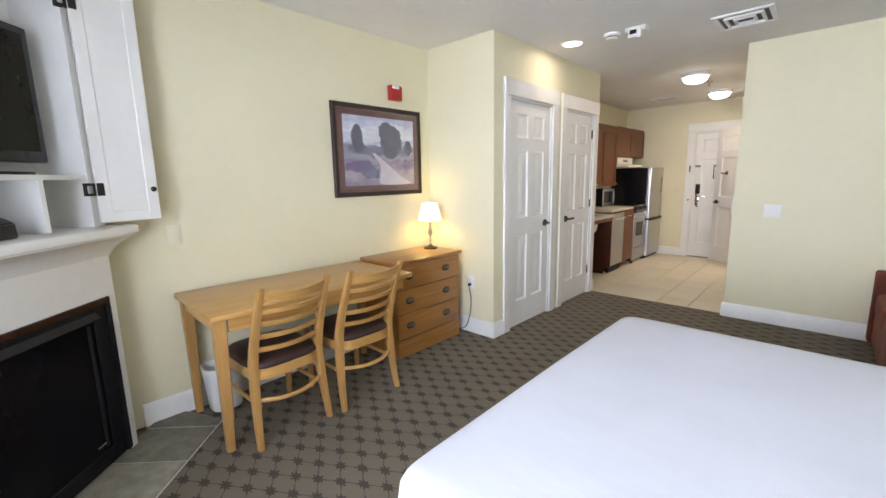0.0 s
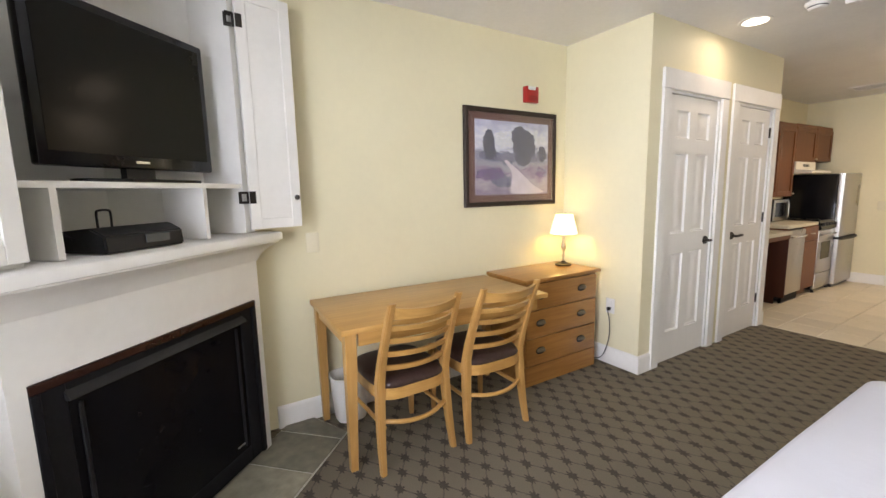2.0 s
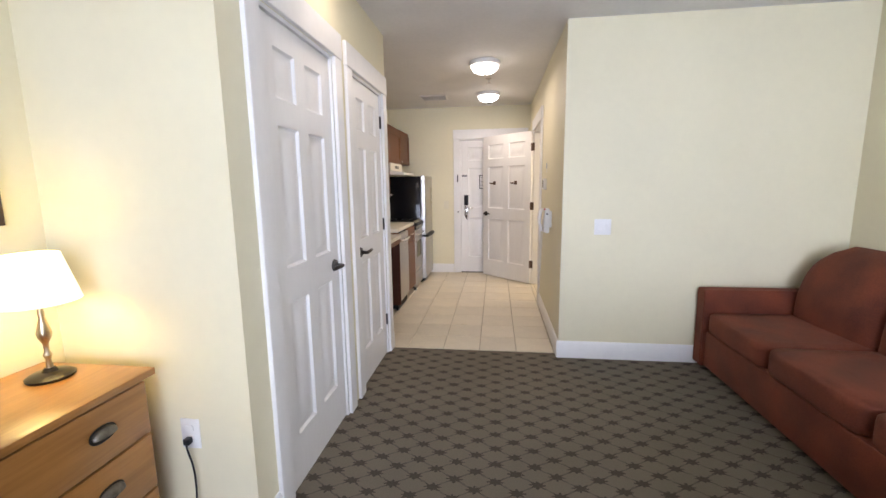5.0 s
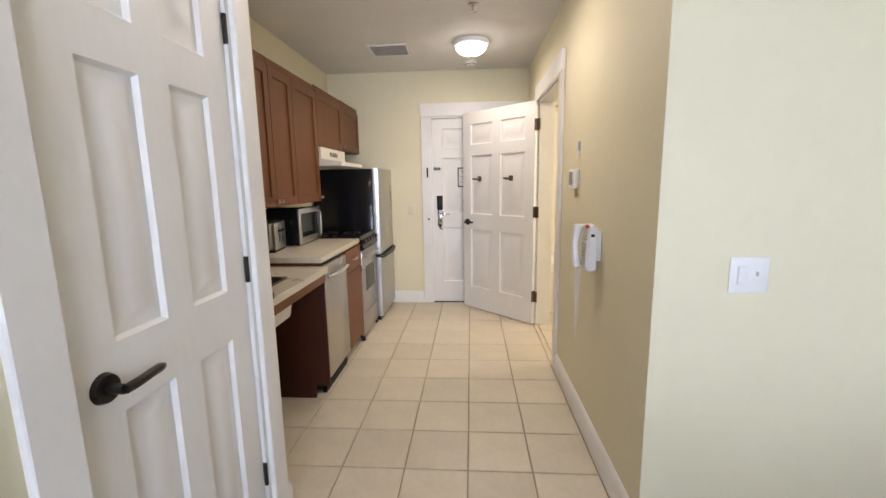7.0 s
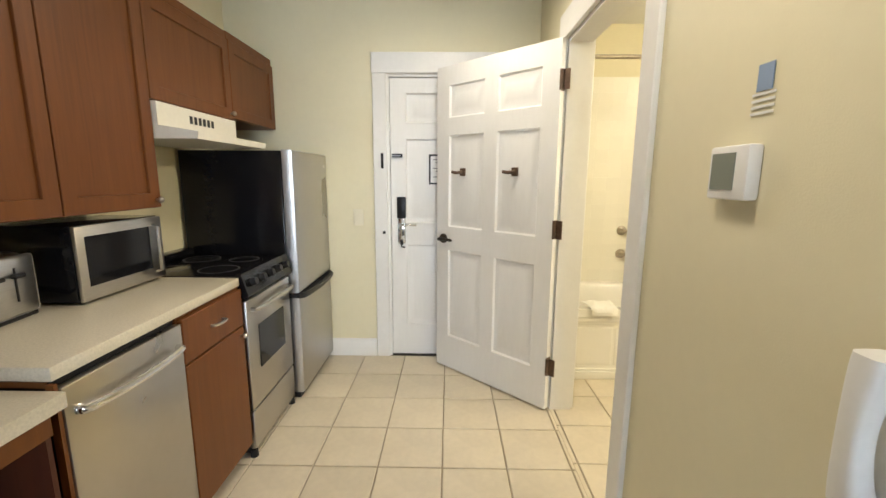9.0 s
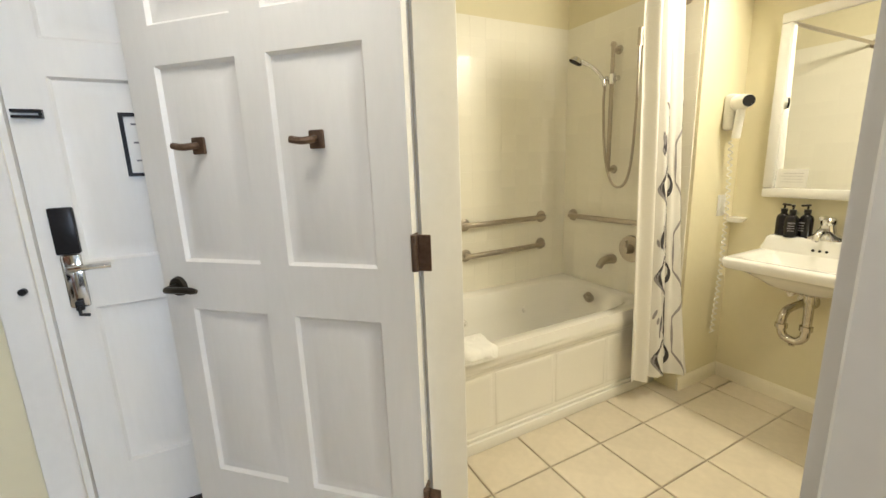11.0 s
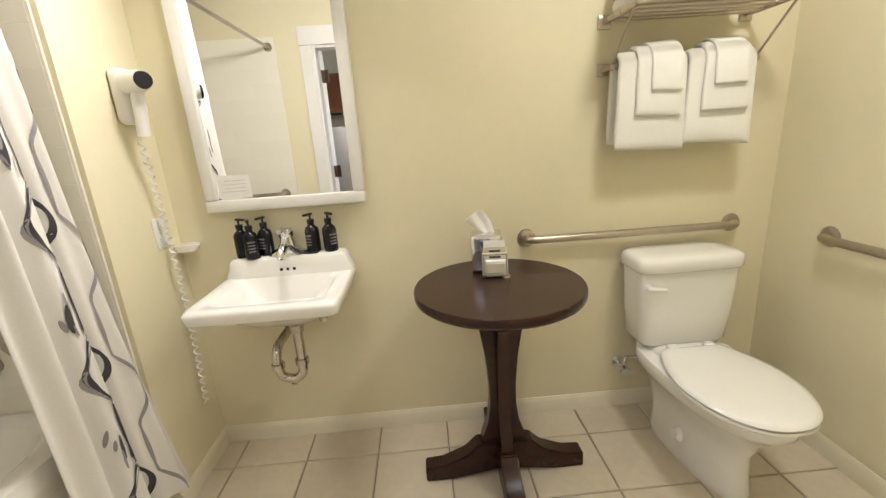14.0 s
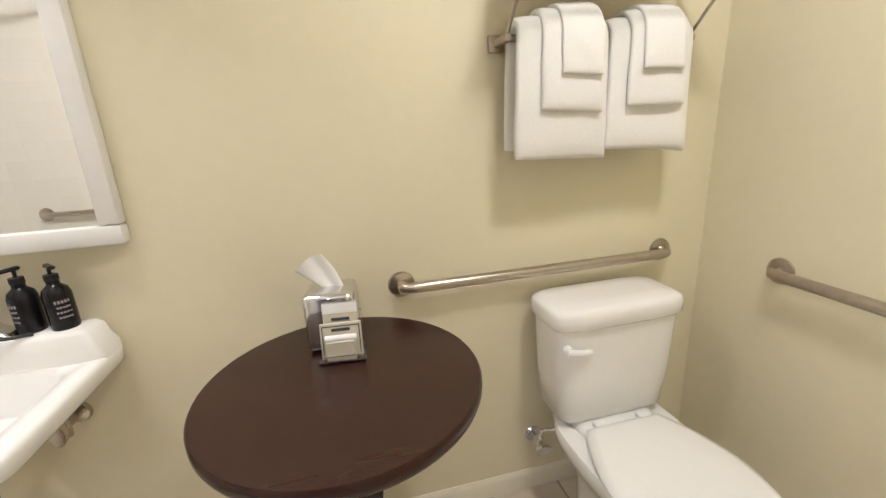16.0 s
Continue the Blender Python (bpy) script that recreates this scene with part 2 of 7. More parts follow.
M_acrylic = node_material("white_tub_acrylic", (0.83, 0.81, 0.75), 0.18, grain=0.01, stain=0.03, coat=0.3)
M_white = node_material("white_plastic", (0.80, 0.79, 0.76), 0.4, grain=0.02, stain=0.03)
M_black = node_material("black_plastic", (0.018, 0.018, 0.02), 0.3, grain=0.15, grain_scale=80)
M_blackgloss = node_material("gloss_black", (0.008, 0.008, 0.010), 0.10, grain=0.05)
M_matteblack = node_material("matte_black", (0.015, 0.015, 0.018), 0.6, grain=0.2, grain_scale=60)
M_tile = node_material("cream_floor_tile", (0.66, 0.59, 0.46), 0.35, grain=0.05, grain_scale=30, stain=0.07, stain_scale=5, bump=0.05, bump_scale=60, random_amount=0.05)
M_grout = node_material("tan_grout", (0.36, 0.30, 0.21), 0.85, grain=0.12, grain_scale=60, stain=0.15, stain_scale=3, bump=0.3)
M_walltile = node_material("glazed_wall_tile", (0.86, 0.83, 0.72), 0.32, grain=0.01, stain=0.02, coat=0.1, random_amount=0.015)
M_slate = node_material("grey_slate", (0.27, 0.25, 0.185), 0.55, grain=0.25, grain_scale=18, stain=0.25, stain_scale=5, bump=0.5, bump_scale=25, random_amount=0.25)
M_sheet = node_material("white_bed_sheet", (0.60, 0.60, 0.645), 0.85, grain=0.02, grain_scale=300, stain=0.03, bump=0.45, bump_scale=8, stretch=(1, 2.2, 1))
M_towel = node_material("white_terry", (0.85, 0.84, 0.80), 0.95, grain=0.04, grain_scale=220, bump=0.4, bump_scale=420)
M_sofa = node_material("rust_microfibre", (0.165, 0.036, 0.013), 0.85, grain=0.2, grain_scale=120, stain=0.38, stain_scale=5, bump=0.25, bump_scale=400)
M_sofa.node_tree.nodes["Principled BSDF"].inputs["Sheen Weight"].default_value = 0.1
M_sofa.node_tree.nodes["Principled BSDF"].inputs["Sheen Tint"].default_value = (0.9, 0.45, 0.25, 1)
M_sofadark = node_material("dark_rust_piping", (0.045, 0.010, 0.006), 0.8, grain=0.2, grain_scale=120)
M_bathtrim = node_material("cream_bath_trim", (0.80, 0.75, 0.60), 0.4, grain=0.02, grain_scale=30, stain=0.05, stain_scale=4)
M_leather = node_material("dark_brown_vinyl", (0.055, 0.030, 0.024), 0.38, grain=0.2, grain_scale=60, bump=0.25, bump_scale=220)
M_oak_y = wood_material("honey_maple_y", (0.56, 0.315, 0.095), (0.42, 0.22, 0.058), 1, 0.33)
M_oak_x = wood_material("honey_maple_x", (0.56, 0.315, 0.095), (0.42, 0.22, 0.058), 0, 0.33)
M_oak_z = wood_material("honey_maple_z", (0.50, 0.28, 0.09), (0.38, 0.195, 0.055), 2, 0.35)
M_dresser = wood_material("dresser_cherry", (0.40, 0.185, 0.045), (0.28, 0.118, 0.026), 1, 0.3)
M_cab = wood_material("cherry_cabinet", (0.150, 0.050, 0.0085), (0.112, 0.035, 0.006), 2, 0.42, coat=0.0)
M_panel = wood_material("dark_cherry_laminate", (0.062, 0.017, 0.008), (0.048, 0.012, 0.006), 2, 0.45, coat=0.0)
M_mahog = wood_material("dark_mahogany", (0.033, 0.0115, 0.0075), (0.023, 0.0075, 0.005), 1, 0.27, coat=0.08)
M_sillwood = wood_material("sill_wood", (0.32, 0.15, 0.08), (0.22, 0.10, 0.05), 0, 0.4)
M_counter = node_material("cream_laminate", (0.62, 0.57, 0.46), 0.3, grain=0.12, grain_scale=160, stain=0.04)
M_mirror = node_material("mirror_silver", (0.92, 0.93, 0.92), 0.0, 1.0)
for m_, spec in ((M_black, 0.22), (M_blackgloss, 0.28), (M_matteblack, 0.2), (M_cab, 0.35), (M_panel, 0.3), (M_mahog, 0.35), (M_leather, 0.35)):
    m_.node_tree.nodes["Principled BSDF"].inputs["Specular IOR Level"].default_value = spec
M_glass = node_material("clear_glass", (1, 1, 1), 0.02, transmission=1.0)
M_fab = node_material("curtain_cloth", (0.80, 0.78, 0.74), 0.8, grain=0.03, grain_scale=200, bump=0.15, bump_scale=400)
M_vanityglow = glow_material("lit_vanity_glass", (1.0, 0.88, 0.66), 0.4)
M_lampglow = glow_material("lit_opal_glass", (1.0, 0.90, 0.70), 6.0)
M_shade = glow_material("lit_lamp_shade", (1.0, 0.88, 0.58), 1.1)

# ---- setting ----
CEIL = 2.51


def carpet_material():
    """Taupe carpet with dark stars on a diamond lattice and thin lines between them."""
    mat = bpy.data.materials.new("patterned_carpet")
    mat.use_nodes = True
    n, l = mat.node_tree.nodes, mat.node_tree.links
    b = n["Principled BSDF"]
    tc = n.new("ShaderNodeTexCoord")

    def math_node(op, a, b_=None, c=None):
        m = n.new("ShaderNodeMath")
        m.operation = op
        for i, v in enumerate((a, b_, c)):
            if v is None:
                continue
            if isinstance(v, (int, float)):
                m.inputs[i].default_value = v
            else:
                l.new(v, m.inputs[i])
        return m.outputs[0]
    wob = n.new("ShaderNodeTexNoise")
    wob.inputs["Scale"].default_value, wob.inputs["Detail"].default_value = 40, 2
    l.new(tc.outputs["Object"], wob.inputs[0])
    sep = n.new("ShaderNodeSeparateXYZ")
    l.new(tc.outputs["Object"], sep.inputs[0])
    jit = math_node("MULTIPLY_ADD", wob.outputs[0], 0.012, -0.006)
    x, y = math_node("ADD", sep.outputs[0], jit), math_node("ADD", sep.outputs[1], jit)
    a1, a2 = CARPET_A, CARPET_B
    det = a1[0] * a2[1] - a1[1] * a2[0]
    u = math_node("MULTIPLY_ADD", x, a2[1] / det, math_node("MULTIPLY_ADD", y, -a2[0] / det, CARPET_O[0]))
    v = math_node("MULTIPLY_ADD", x, -a1[1] / det, math_node("MULTIPLY_ADD", y, a1[0] / det, CARPET_O[1]))
    jig = []
    for scale in (58, 67):
        t = n.new("ShaderNodeTexNoise")
        t.inputs["Scale"].default_value, t.inputs["Detail"].default_value = scale, 2
        l.new(tc.outputs["Object"], t.inputs[0])
        jig.append(t.outputs[0])
    u, v = math_node("MULTIPLY_ADD", jig[0], 0.14, u), math_node("MULTIPLY_ADD", jig[1], 0.14, v)
    du = math_node("SUBTRACT", math_node("FRACT", math_node("ADD", u, 0.5)), 0.5)
    dv = math_node("SUBTRACT", math_node("FRACT", math_node("ADD", v, 0.5)), 0.5)
    au, av = math_node("ABSOLUTE", du), math_node("ABSOLUTE", dv)
    line = math_node("MAXIMUM", math_node("LESS_THAN", au, 0.038), math_node("LESS_THAN", av, 0.038))
    star = math_node("LESS_THAN", math_node("ADD", math_node("POWER", au, 0.55), math_node("POWER", av, 0.55)), 0.625)
    diag = math_node("MULTIPLY", math_node("LESS_THAN", math_node("MINIMUM", math_node("ABSOLUTE", math_node("ADD", du, dv)), math_node("ABSOLUTE", math_node("SUBTRACT", du, dv))), 0.066), math_node("LESS_THAN", math_node("MAXIMUM", au, av), 0.215))
    mask = math_node("MAXIMUM", math_node("MULTIPLY", line, 0.5), math_node("MAXIMUM", star, diag))
    fib = n.new("ShaderNodeTexNoise")
    fib.inputs["Scale"].default_value, fib.inputs["Detail"].default_value = 420, 3
    l.new(tc.outputs["Object"], fib.inputs[0])
    big = n.new("ShaderNodeTexNoise")
    big.inputs["Scale"].default_value, big.inputs["Detail"].default_value = 2.2, 4
    l.new(tc.outputs["Object"], big.inputs[0])
    shade = math_node("MULTIPLY", math_node("MULTIPLY_ADD", fib.outputs[0], 0.7, 0.65), math_node("MULTIPLY_ADD", big.outputs[0], 0.3, 0.85))
    mix = n.new("ShaderNodeMix")
    mix.data_type = "RGBA"
    mix.inputs["A"].default_value, mix.inputs["B"].default_value = (0.162, 0.135, 0.095, 1), (0.060, 0.048, 0.036, 1)
    l.new(mask, mix.inputs["Factor"])
    sc = n.new("ShaderNodeVectorMath")
    sc.operation = "SCALE"
    l.new(mix.outputs["Result"], sc.inputs[0])
    l.new(shade, sc.inputs["Scale"])
    l.new(sc.outputs[0], b.inputs["Base Color"])
    b.inputs["Roughness"].default_value = 0.95
    bn = n.new("ShaderNodeBump")
    bn.inputs["Strength"].default_value, bn.inputs["Distance"].default_value = 0.6, 0.004
    l.new(math_node("SUBTRACT", fib.outputs[0], math_node("MULTIPLY", mask, 0.4)), bn.inputs["Height"])
    l.new(bn.outputs[0], b.inputs["Normal"])
    return mat


CARPET_A, CARPET_B, CARPET_O = (0.0955, 0.0615), (0.0955, -0.0615), (-0.26, 0.40)
M_carpet = carpet_material()

structure("floor", box(B(), -1.75, 2.75, 1.3, 10.7, -0.16, -0.008), M_grout, "tan grout bed under the whole floor", "floor")
structure("carpet", box(B(), -1.545, 2.53, 1.49, 6.925, -0.006, 0.0), M_carpet, "taupe carpet with dark star lattice pattern", "carpet")
structure("ceiling", box(B(), -1.75, 2.75, 1.3, 10.7, CEIL, CEIL + 0.1), M_ceiling, "smooth off-white painted ceiling", "ceiling")

D1, D2 = (5.165, 5.885), (6.155, 6.835)
WALLS = [
    ("wall_west", (1, -1.545, -1.665, 1.37, 4.935, 0, CEIL), "cream painted wall behind the desk"),
    ("wall_closet_side", (0, 4.935, 5.055, -1.65, -0.93, 0, CEIL), "cream painted side wall of the closet"),
    ("wall_closet", (1, -0.81, -0.93, 4.935, 6.97, 0, CEIL, [(D1[0], D1[1], -1, 2.05), (D2[0], D2[1], -1, 2.05)]), "cream painted closet wall with two doors"),
    ("wall_kitchen_end", (0, 6.97, 6.85, -1.70, -0.93, 0, CEIL), "cream painted wall at the kitchen's end"),
    ("wall_kitchen", (1, -1.58, -1.70, 6.97, 10.15, 0, CEIL), "cream painted wall behind the cabinets"),
    ("wall_entry", (0, 10.03, 10.15, -1.58, 0.56, 0, CEIL, [(-0.485, 0.43, -1, 2.045)]), "cream painted wall round the entry door"),
    ("wall_hall", (1, 0.56, 0.68, 6.86, 10.58, 0, CEIL, [(8.405, 9.32, -1, 2.05)]), "cream painted wall with the bathroom doorway"),
    ("wall_north", (0, 6.86, 7.05, 0.68, 2.65, 0, CEIL), "cream painted wall beside the sofa"),
    ("wall_east", (1, 2.53, 2.65, 1.37, 6.86, 0, CEIL), "cream painted wall behind bed and sofa"),
    ("wall_bath_east", (1, 2.59, 2.71, 7.05, 10.58, 0, CEIL), "pale yellow wall behind sink and toilet"),
    ("wall_bath_north", (0, 10.46, 10.58, 0.68, 2.59, 0, CEIL), "pale yellow wall above the tub"),
    ("wall_chase", (1, 2.21, 2.59, 9.555, 10.46, 0, CEIL), "pale yellow pipe chase at the tub's foot"),
    ("wall_south", (0, 1.49, 1.37, -1.545, 2.53, 0, CEIL, [(-0.30, 2.15, 0.60, 2.22)]), "cream painted wall with a wide window"),
]
for nm, a, lab in WALLS:
    structure(nm, wall_mesh(*a), M_wall, lab, "wall")

# closet and corridor behind the doors
structure("wall_corridor", box(B(), -1.2, 1.2, 11.2, 11.3, 0, CEIL), M_wall, "corridor wall behind the entry door", "wall")


def baseboard(x0, y0, x1, y1, nx, ny, h=0.135, th=0.016, cap=0.018, mat=None):
    """A baseboard along a wall from one point to the other, standing proud along (nx, ny)."""
    bm = B()
    d = Vector((x1 - x0, y1 - y0, 0))
    n_ = Vector((nx, ny, 0))
    prof = [(0, 0), (th, 0), (th, h - cap), (th * 0.75, h - cap * 0.6), (th * 0.45, h - cap * 0.2), (th * 0.3, h), (0, h)]
    rings = []
    for p in (Vector((x0, y0, 0)), Vector((x1, y1, 0))):
        rings.append([tuple(p + n_ * a + Vector((0, 0, z))) for a, z in prof])
    loft(bm, rings)
    return structure("baseboard", bm, mat or M_trim, "white painted wooden baseboard", "baseboard")


baseboard(-1.545, 2.55, -1.545, 4.935, 1, 0)
baseboard(-1.529, 4.935, -0.81, 4.935, 0, -1)
baseboard(-0.81, 4.919, -0.81, 5.07, 1, 0)
baseboard(-0.81, 6.93, -0.81, 6.97, 1, 0)
baseboard(0.544, 6.86, 2.53, 6.86, 0, -1)
baseboard(0.56, 6.86, 0.56, 8.315, -1, 0)
baseboard(0.56, 9.41, 0.56, 10.03, -1, 0)
baseboard(-1.58, 10.03, -0.585, 10.03, 0, -1)
baseboard(2.53, 1.49, 2.53, 6.844, -1, 0)
baseboard(-0.2, 1.49, 2.514, 1.49, 0, 1)
for a in ((2.59, 7.05, 2.59, 9.555, -1, 0), (0.68, 7.05, 2.575, 7.05, 0, 1), (2.21, 9.555, 2.575, 9.555, 0, -1), (0.68, 7.065, 0.68, 8.31, 1, 0), (0.68, 9.42, 0.68, 9.66, 1, 0)):
    baseboard(*a, h=0.078, th=0.013, mat=M_bathtrim)


def casing(name, axis, wall, sign, a, b, top, width=0.095, head=0.135, th=0.02, label="white painted door casing"):
    """Casing on a wall's face round an opening a..b: two legs and a taller head with a cap."""
    bm = B()

    def bx(s0, s1, t0, t1, z0, z1, bev=0.003):
        t0, t1 = wall + sign * t0, wall + sign * t1
        if axis == 1:
            box(bm, min(t0, t1), max(t0, t1), s0, s1, z0, z1, bev, 1)
        else:
            box(bm, s0, s1, min(t0, t1), max(t0, t1), z0, z1, bev, 1)
    bx(a - width, a, 0, th, 0, top)
    bx(b, b + width, 0, th, 0, top)
    bx(a - width - 0.004, b + width + 0.004, 0, th + 0.004, top + 0.001, top + head)
    return structure(name, bm, M_trim, label, "door trim")


def jamb(axis, t0, t1, a, b, top, th=0.018):
    """The lining of an opening through a wall, with a door stop."""
    bm = B()
    for s0, s1, z0, z1 in ((a, a + th, 0, top), (b - th, b, 0, top), (a + th, b - th, top - th, top)):
        if axis == 1:
            box(bm, t0, t1, s0, s1, z0, z1)
        else:
            box(bm, s0, s1, t0, t1, z0, z1)
    return structure("door_jamb", bm, M_trim, "white painted door jamb", "door trim")


casing("closet_trim", 1, -0.81, 1, D1[0], D1[1], 2.05)
casing("closet_trim", 1, -0.81, 1, D2[0], D2[1], 2.05)
jamb(1, -0.93, -0.81, *D1, 2.05)
jamb(1, -0.93, -0.81, *D2, 2.05)
casing("entry_trim", 0, 10.03, -1, -0.485, 0.43, 2.045)
jamb(0, 10.03, 10.15, -0.485, 0.43, 2.045)
casing("bath_trim", 1, 0.56, -1, 8.405, 9.32, 2.05)
casing("bath_trim", 1, 0.68, 1, 8.405, 9.32, 2.05)
jamb(1, 0.56, 0.68, 8.405, 9.32, 2.05)


# ---- doors ----
def six_panel_face(bm, w, h, y, sign):
    """One moulded face of a six-panel door: sunk frames round raised fields."""
    st, mid = 0.108, 0.10
    pw = (w - 2 * st - mid) / 2
    xs = [0, st, st + pw, st + pw + mid, w - st, w]
    zs = [0, 0.235, 0.850, 1.010, 1.605, 1.715, 1.915, h]

    def v(x, d, z):
        return bm.verts.new((x, y - sign * d, z))
    for i in range(5):
        for j in range(7):
            x0, x1, z0, z1 = xs[i], xs[i + 1], zs[j], zs[j + 1]
            if i in (1, 3) and j in (1, 3, 5):
                rings = []
                for ins, dep in ((0, 0), (0.009, 0.012), (0.020, 0.015), (0.058, 0.002)):
                    rings.append([v(x0 + ins, dep, z0 + ins), v(x1 - ins, dep, z0 + ins), v(x1 - ins, dep, z1 - ins), v(x0 + ins, dep, z1 - ins)])
                for a, b in zip(rings, rings[1:]):
                    for k in range(4):
                        bm.faces.new((a[k], a[(k + 1) % 4], b[(k + 1) % 4], b[k]))
                bm.faces.new(rings[-1])
            else:
                bm.faces.new((v(x0, 0, z0), v(x1, 0, z0), v(x1, 0, z1), v(x0, 0, z1)))


def door_slab(w, h, th=0.036):
    """A six-panel door leaf; its hinge edge at x = 0, its faces at y = 0 and y = th."""
    bm = B()
    six_panel_face(bm, w, h, 0.0, -1)
    six_panel_face(bm, w, h, th, 1)
    for a, b in (((0, 0), (w, 0)), ((w, 0), (w, h)), ((w, h), (0, h)), ((0, h), (0, 0))):
        bm.faces.new([bm.verts.new(p) for p in ((a[0], 0, a[1]), (b[0], 0, b[1]), (b[0], th, b[1]), (a[0], th, a[1]))])
    bmesh.ops.remove_doubles(bm, verts=bm.verts[:], dist=1e-5)
    bmesh.ops.recalc_face_normals(bm, faces=bm.faces[:])
    return bm


def lever(door, x, z, y, sign, toward, mat=None):
    """A lever handle: rose, neck and a curved lever that points along toward (+1 or -1 in x)."""
    mat = mat or M_bronze
    bm = B()
    rod(bm, (x, y, z), (x, y + sign * 0.012, z), 0.034, 0.030, 24)
    rod(bm, (x, y + sign * 0.012, z), (x, y + sign * 0.048, z), 0.012, 0.011, 14)
    pts = smooth_path([(x, y + sign * 0.05, z), (x + toward * 0.03, y + sign * 0.054, z + 0.002), (x + toward * 0.075, y + sign * 0.052, z + 0.004), (x + toward * 0.115, y + sign * 0.044, z)], 5)
    tube(bm, pts, [0.011] * (len(pts) - 2) + [0.009, 0.007], 10)
    return part("door_handle", bm, mat, door, "dark bronze lever handle")


def hinge(door, x, z, y, mat=None):
    bm = B()
    rod(bm, (x, y, z - 0.045), (x, y, z + 0.045), 0.007, seg=10)
    box(bm, x - 0.030, x + 0.002, y - 0.003, y + 0.003, z - 0.045, z + 0.045, 0.002, 1)
    return part("hinge", bm, mat or M_hinge, door, "bronze butt hinge")


def make_door(name, label, w, h, at, turn, lever_side=(1, -1), hinge_y=None):
    d = thing(name, label, "door", kind="structure", at=at, turn=turn)
    part("door_leaf", door_slab(w, h), M_door, d)
    for sgn, y in ((-1, 0.0), (1, 0.036)):
        if sgn in lever_side:
            lever(d, w - 0.065, 0.925, y, sgn, -1)
    if hinge_y is not None:
        for z in (0.28, 1.06, 1.83):
            hinge(d, 0.0, z, hinge_y)
    return d


# closet doors: hinged on their outer jambs, closed
# face of the leaf lies toward the room (local -y = world +x when turned by 90 degrees)
make_door("door_1", "closed white six-panel closet door", D1[1] - D1[0] - 0.042, 2.02, (-0.822, D1[0] + 0.021, 0.008), 90, (-1,), -0.004)
d2 = thing("door_2", "closed white six-panel closet door beside the kitchen", "door", kind="structure", at=(-0.822, D2[0] + 0.021, 0.008), turn=90)
w2 = D2[1] - D2[0] - 0.042
part("door_leaf", door_slab(w2, 2.02), M_door, d2)
lever(d2, 0.065, 0.925, 0.0, -1, 1)
for z in (0.28, 1.06, 1.83):
    bm = B()
    rod(bm, (w2 + 0.004, -0.006, z - 0.045), (w2 + 0.004, -0.006, z + 0.045), 0.008, seg=10)
    box(bm, w2 - 0.002, w2 + 0.020, -0.008, -0.002, z - 0.045, z + 0.045, 0.002, 1)
    part("hinge", bm, M_bronze, d2, "dark bronze butt hinge")

# bathroom door, swung wide open into the hall
bath_door = make_door("door_3", "white six-panel bathroom door standing open with two robe hooks", 0.895, 2.035, (0.545, 9.305, 0.012), 136.3, (-1, 1), None)

# ---- bathroom door fittings, entry door ----
for z in (0.27, 1.06, 1.83):
    bm = B()
    rod(bm, (-0.008, 0.042, z - 0.05), (-0.008, 0.042, z + 0.05), 0.010, seg=12)
    box(bm, -0.005, -0.001, 0.002, 0.038, z - 0.05, z + 0.05)
    box(bm, -0.052, -0.008, 0.033, 0.038, z - 0.05, z + 0.05, 0.001, 1)
    part("hinge", bm, M_hinge, bath_door, "brown bronze butt hinge")
for x in (0.66, 0.26):
    bm = B()
    box(bm, x - 0.022, x + 0.022, 0.034, 0.046, 1.345, 1.395, 0.004)
    tube(bm, smooth_path([(x, 0.046, 1.372), (x + 0.006, 0.064, 1.368), (x + 0.028, 0.076, 1.366), (x + 0.056, 0.080, 1.371)], 5), 0.010, 8)
    part("robe_hook", bm, M_hinge, bath_door, "brown bronze robe hook")

entry = thing("door_4", "closed white six-panel entry door with electronic lock", "door", kind="structure", at=(0.409, 10.050, 0.008), turn=180)
ew = 0.873
bm = door_slab(ew, 2.015)
bmesh.ops.translate(bm, verts=bm.verts[:], vec=(0, -0.036, 0))
part("door_leaf", bm, M_door, entry)
bm = B()
box(bm, ew - 0.107, ew - 0.042, 0, 0.022, 1.045, 1.20, 0.006)
part("lock_cover", bm, M_black, entry, "black plastic electronic lock cover")
bm = B()
box(bm, ew - 0.102, ew - 0.047, 0, 0.014, 0.86, 1.043, 0.008)
rod(bm, (ew - 0.075, 0.014, 1.0), (ew - 0.075, 0.045, 1.0), 0.014)
tube(bm, smooth_path([(ew - 0.075, 0.05, 1.0), (ew - 0.12, 0.054, 1.002), (ew - 0.185, 0.046, 1.0)], 5), 0.010, 10)
part("door_handle", bm, M_chrome, entry, "chrome lever on an escutcheon")
bm = B()
box(bm, ew - 0.086, ew - 0.064, 0.014, 0.03, 0.852, 0.885, 0.003)
tube(bm, [(ew - 0.075, 0.03, 0.868), (ew - 0.075, 0.034, 0.84), (ew - 0.10, 0.034, 0.835)], 0.006, 8)
part("thumb_turn", bm, M_black, entry, "small dark thumb turn")
bm = B()
box(bm, ew - 0.085, ew - 0.012, 0, 0.02, 1.478, 1.486, 0.001, 1)
box(bm, ew - 0.085, ew - 0.012, 0, 0.02, 1.494, 1.504, 0.001, 1)
box(bm, ew - 0.085, ew - 0.075, 0, 0.014, 1.478, 1.504)
part("swing_bar", bm, M_black, entry, "dark metal swing bar guard")
bm = B()
box(bm, ew + 0.045, ew + 0.062, 0.0405, 0.052, 1.40, 1.505, 0.002, 1)
part("guard_plate", bm, M_black, entry, "dark guard plate on the casing")
bm = B()
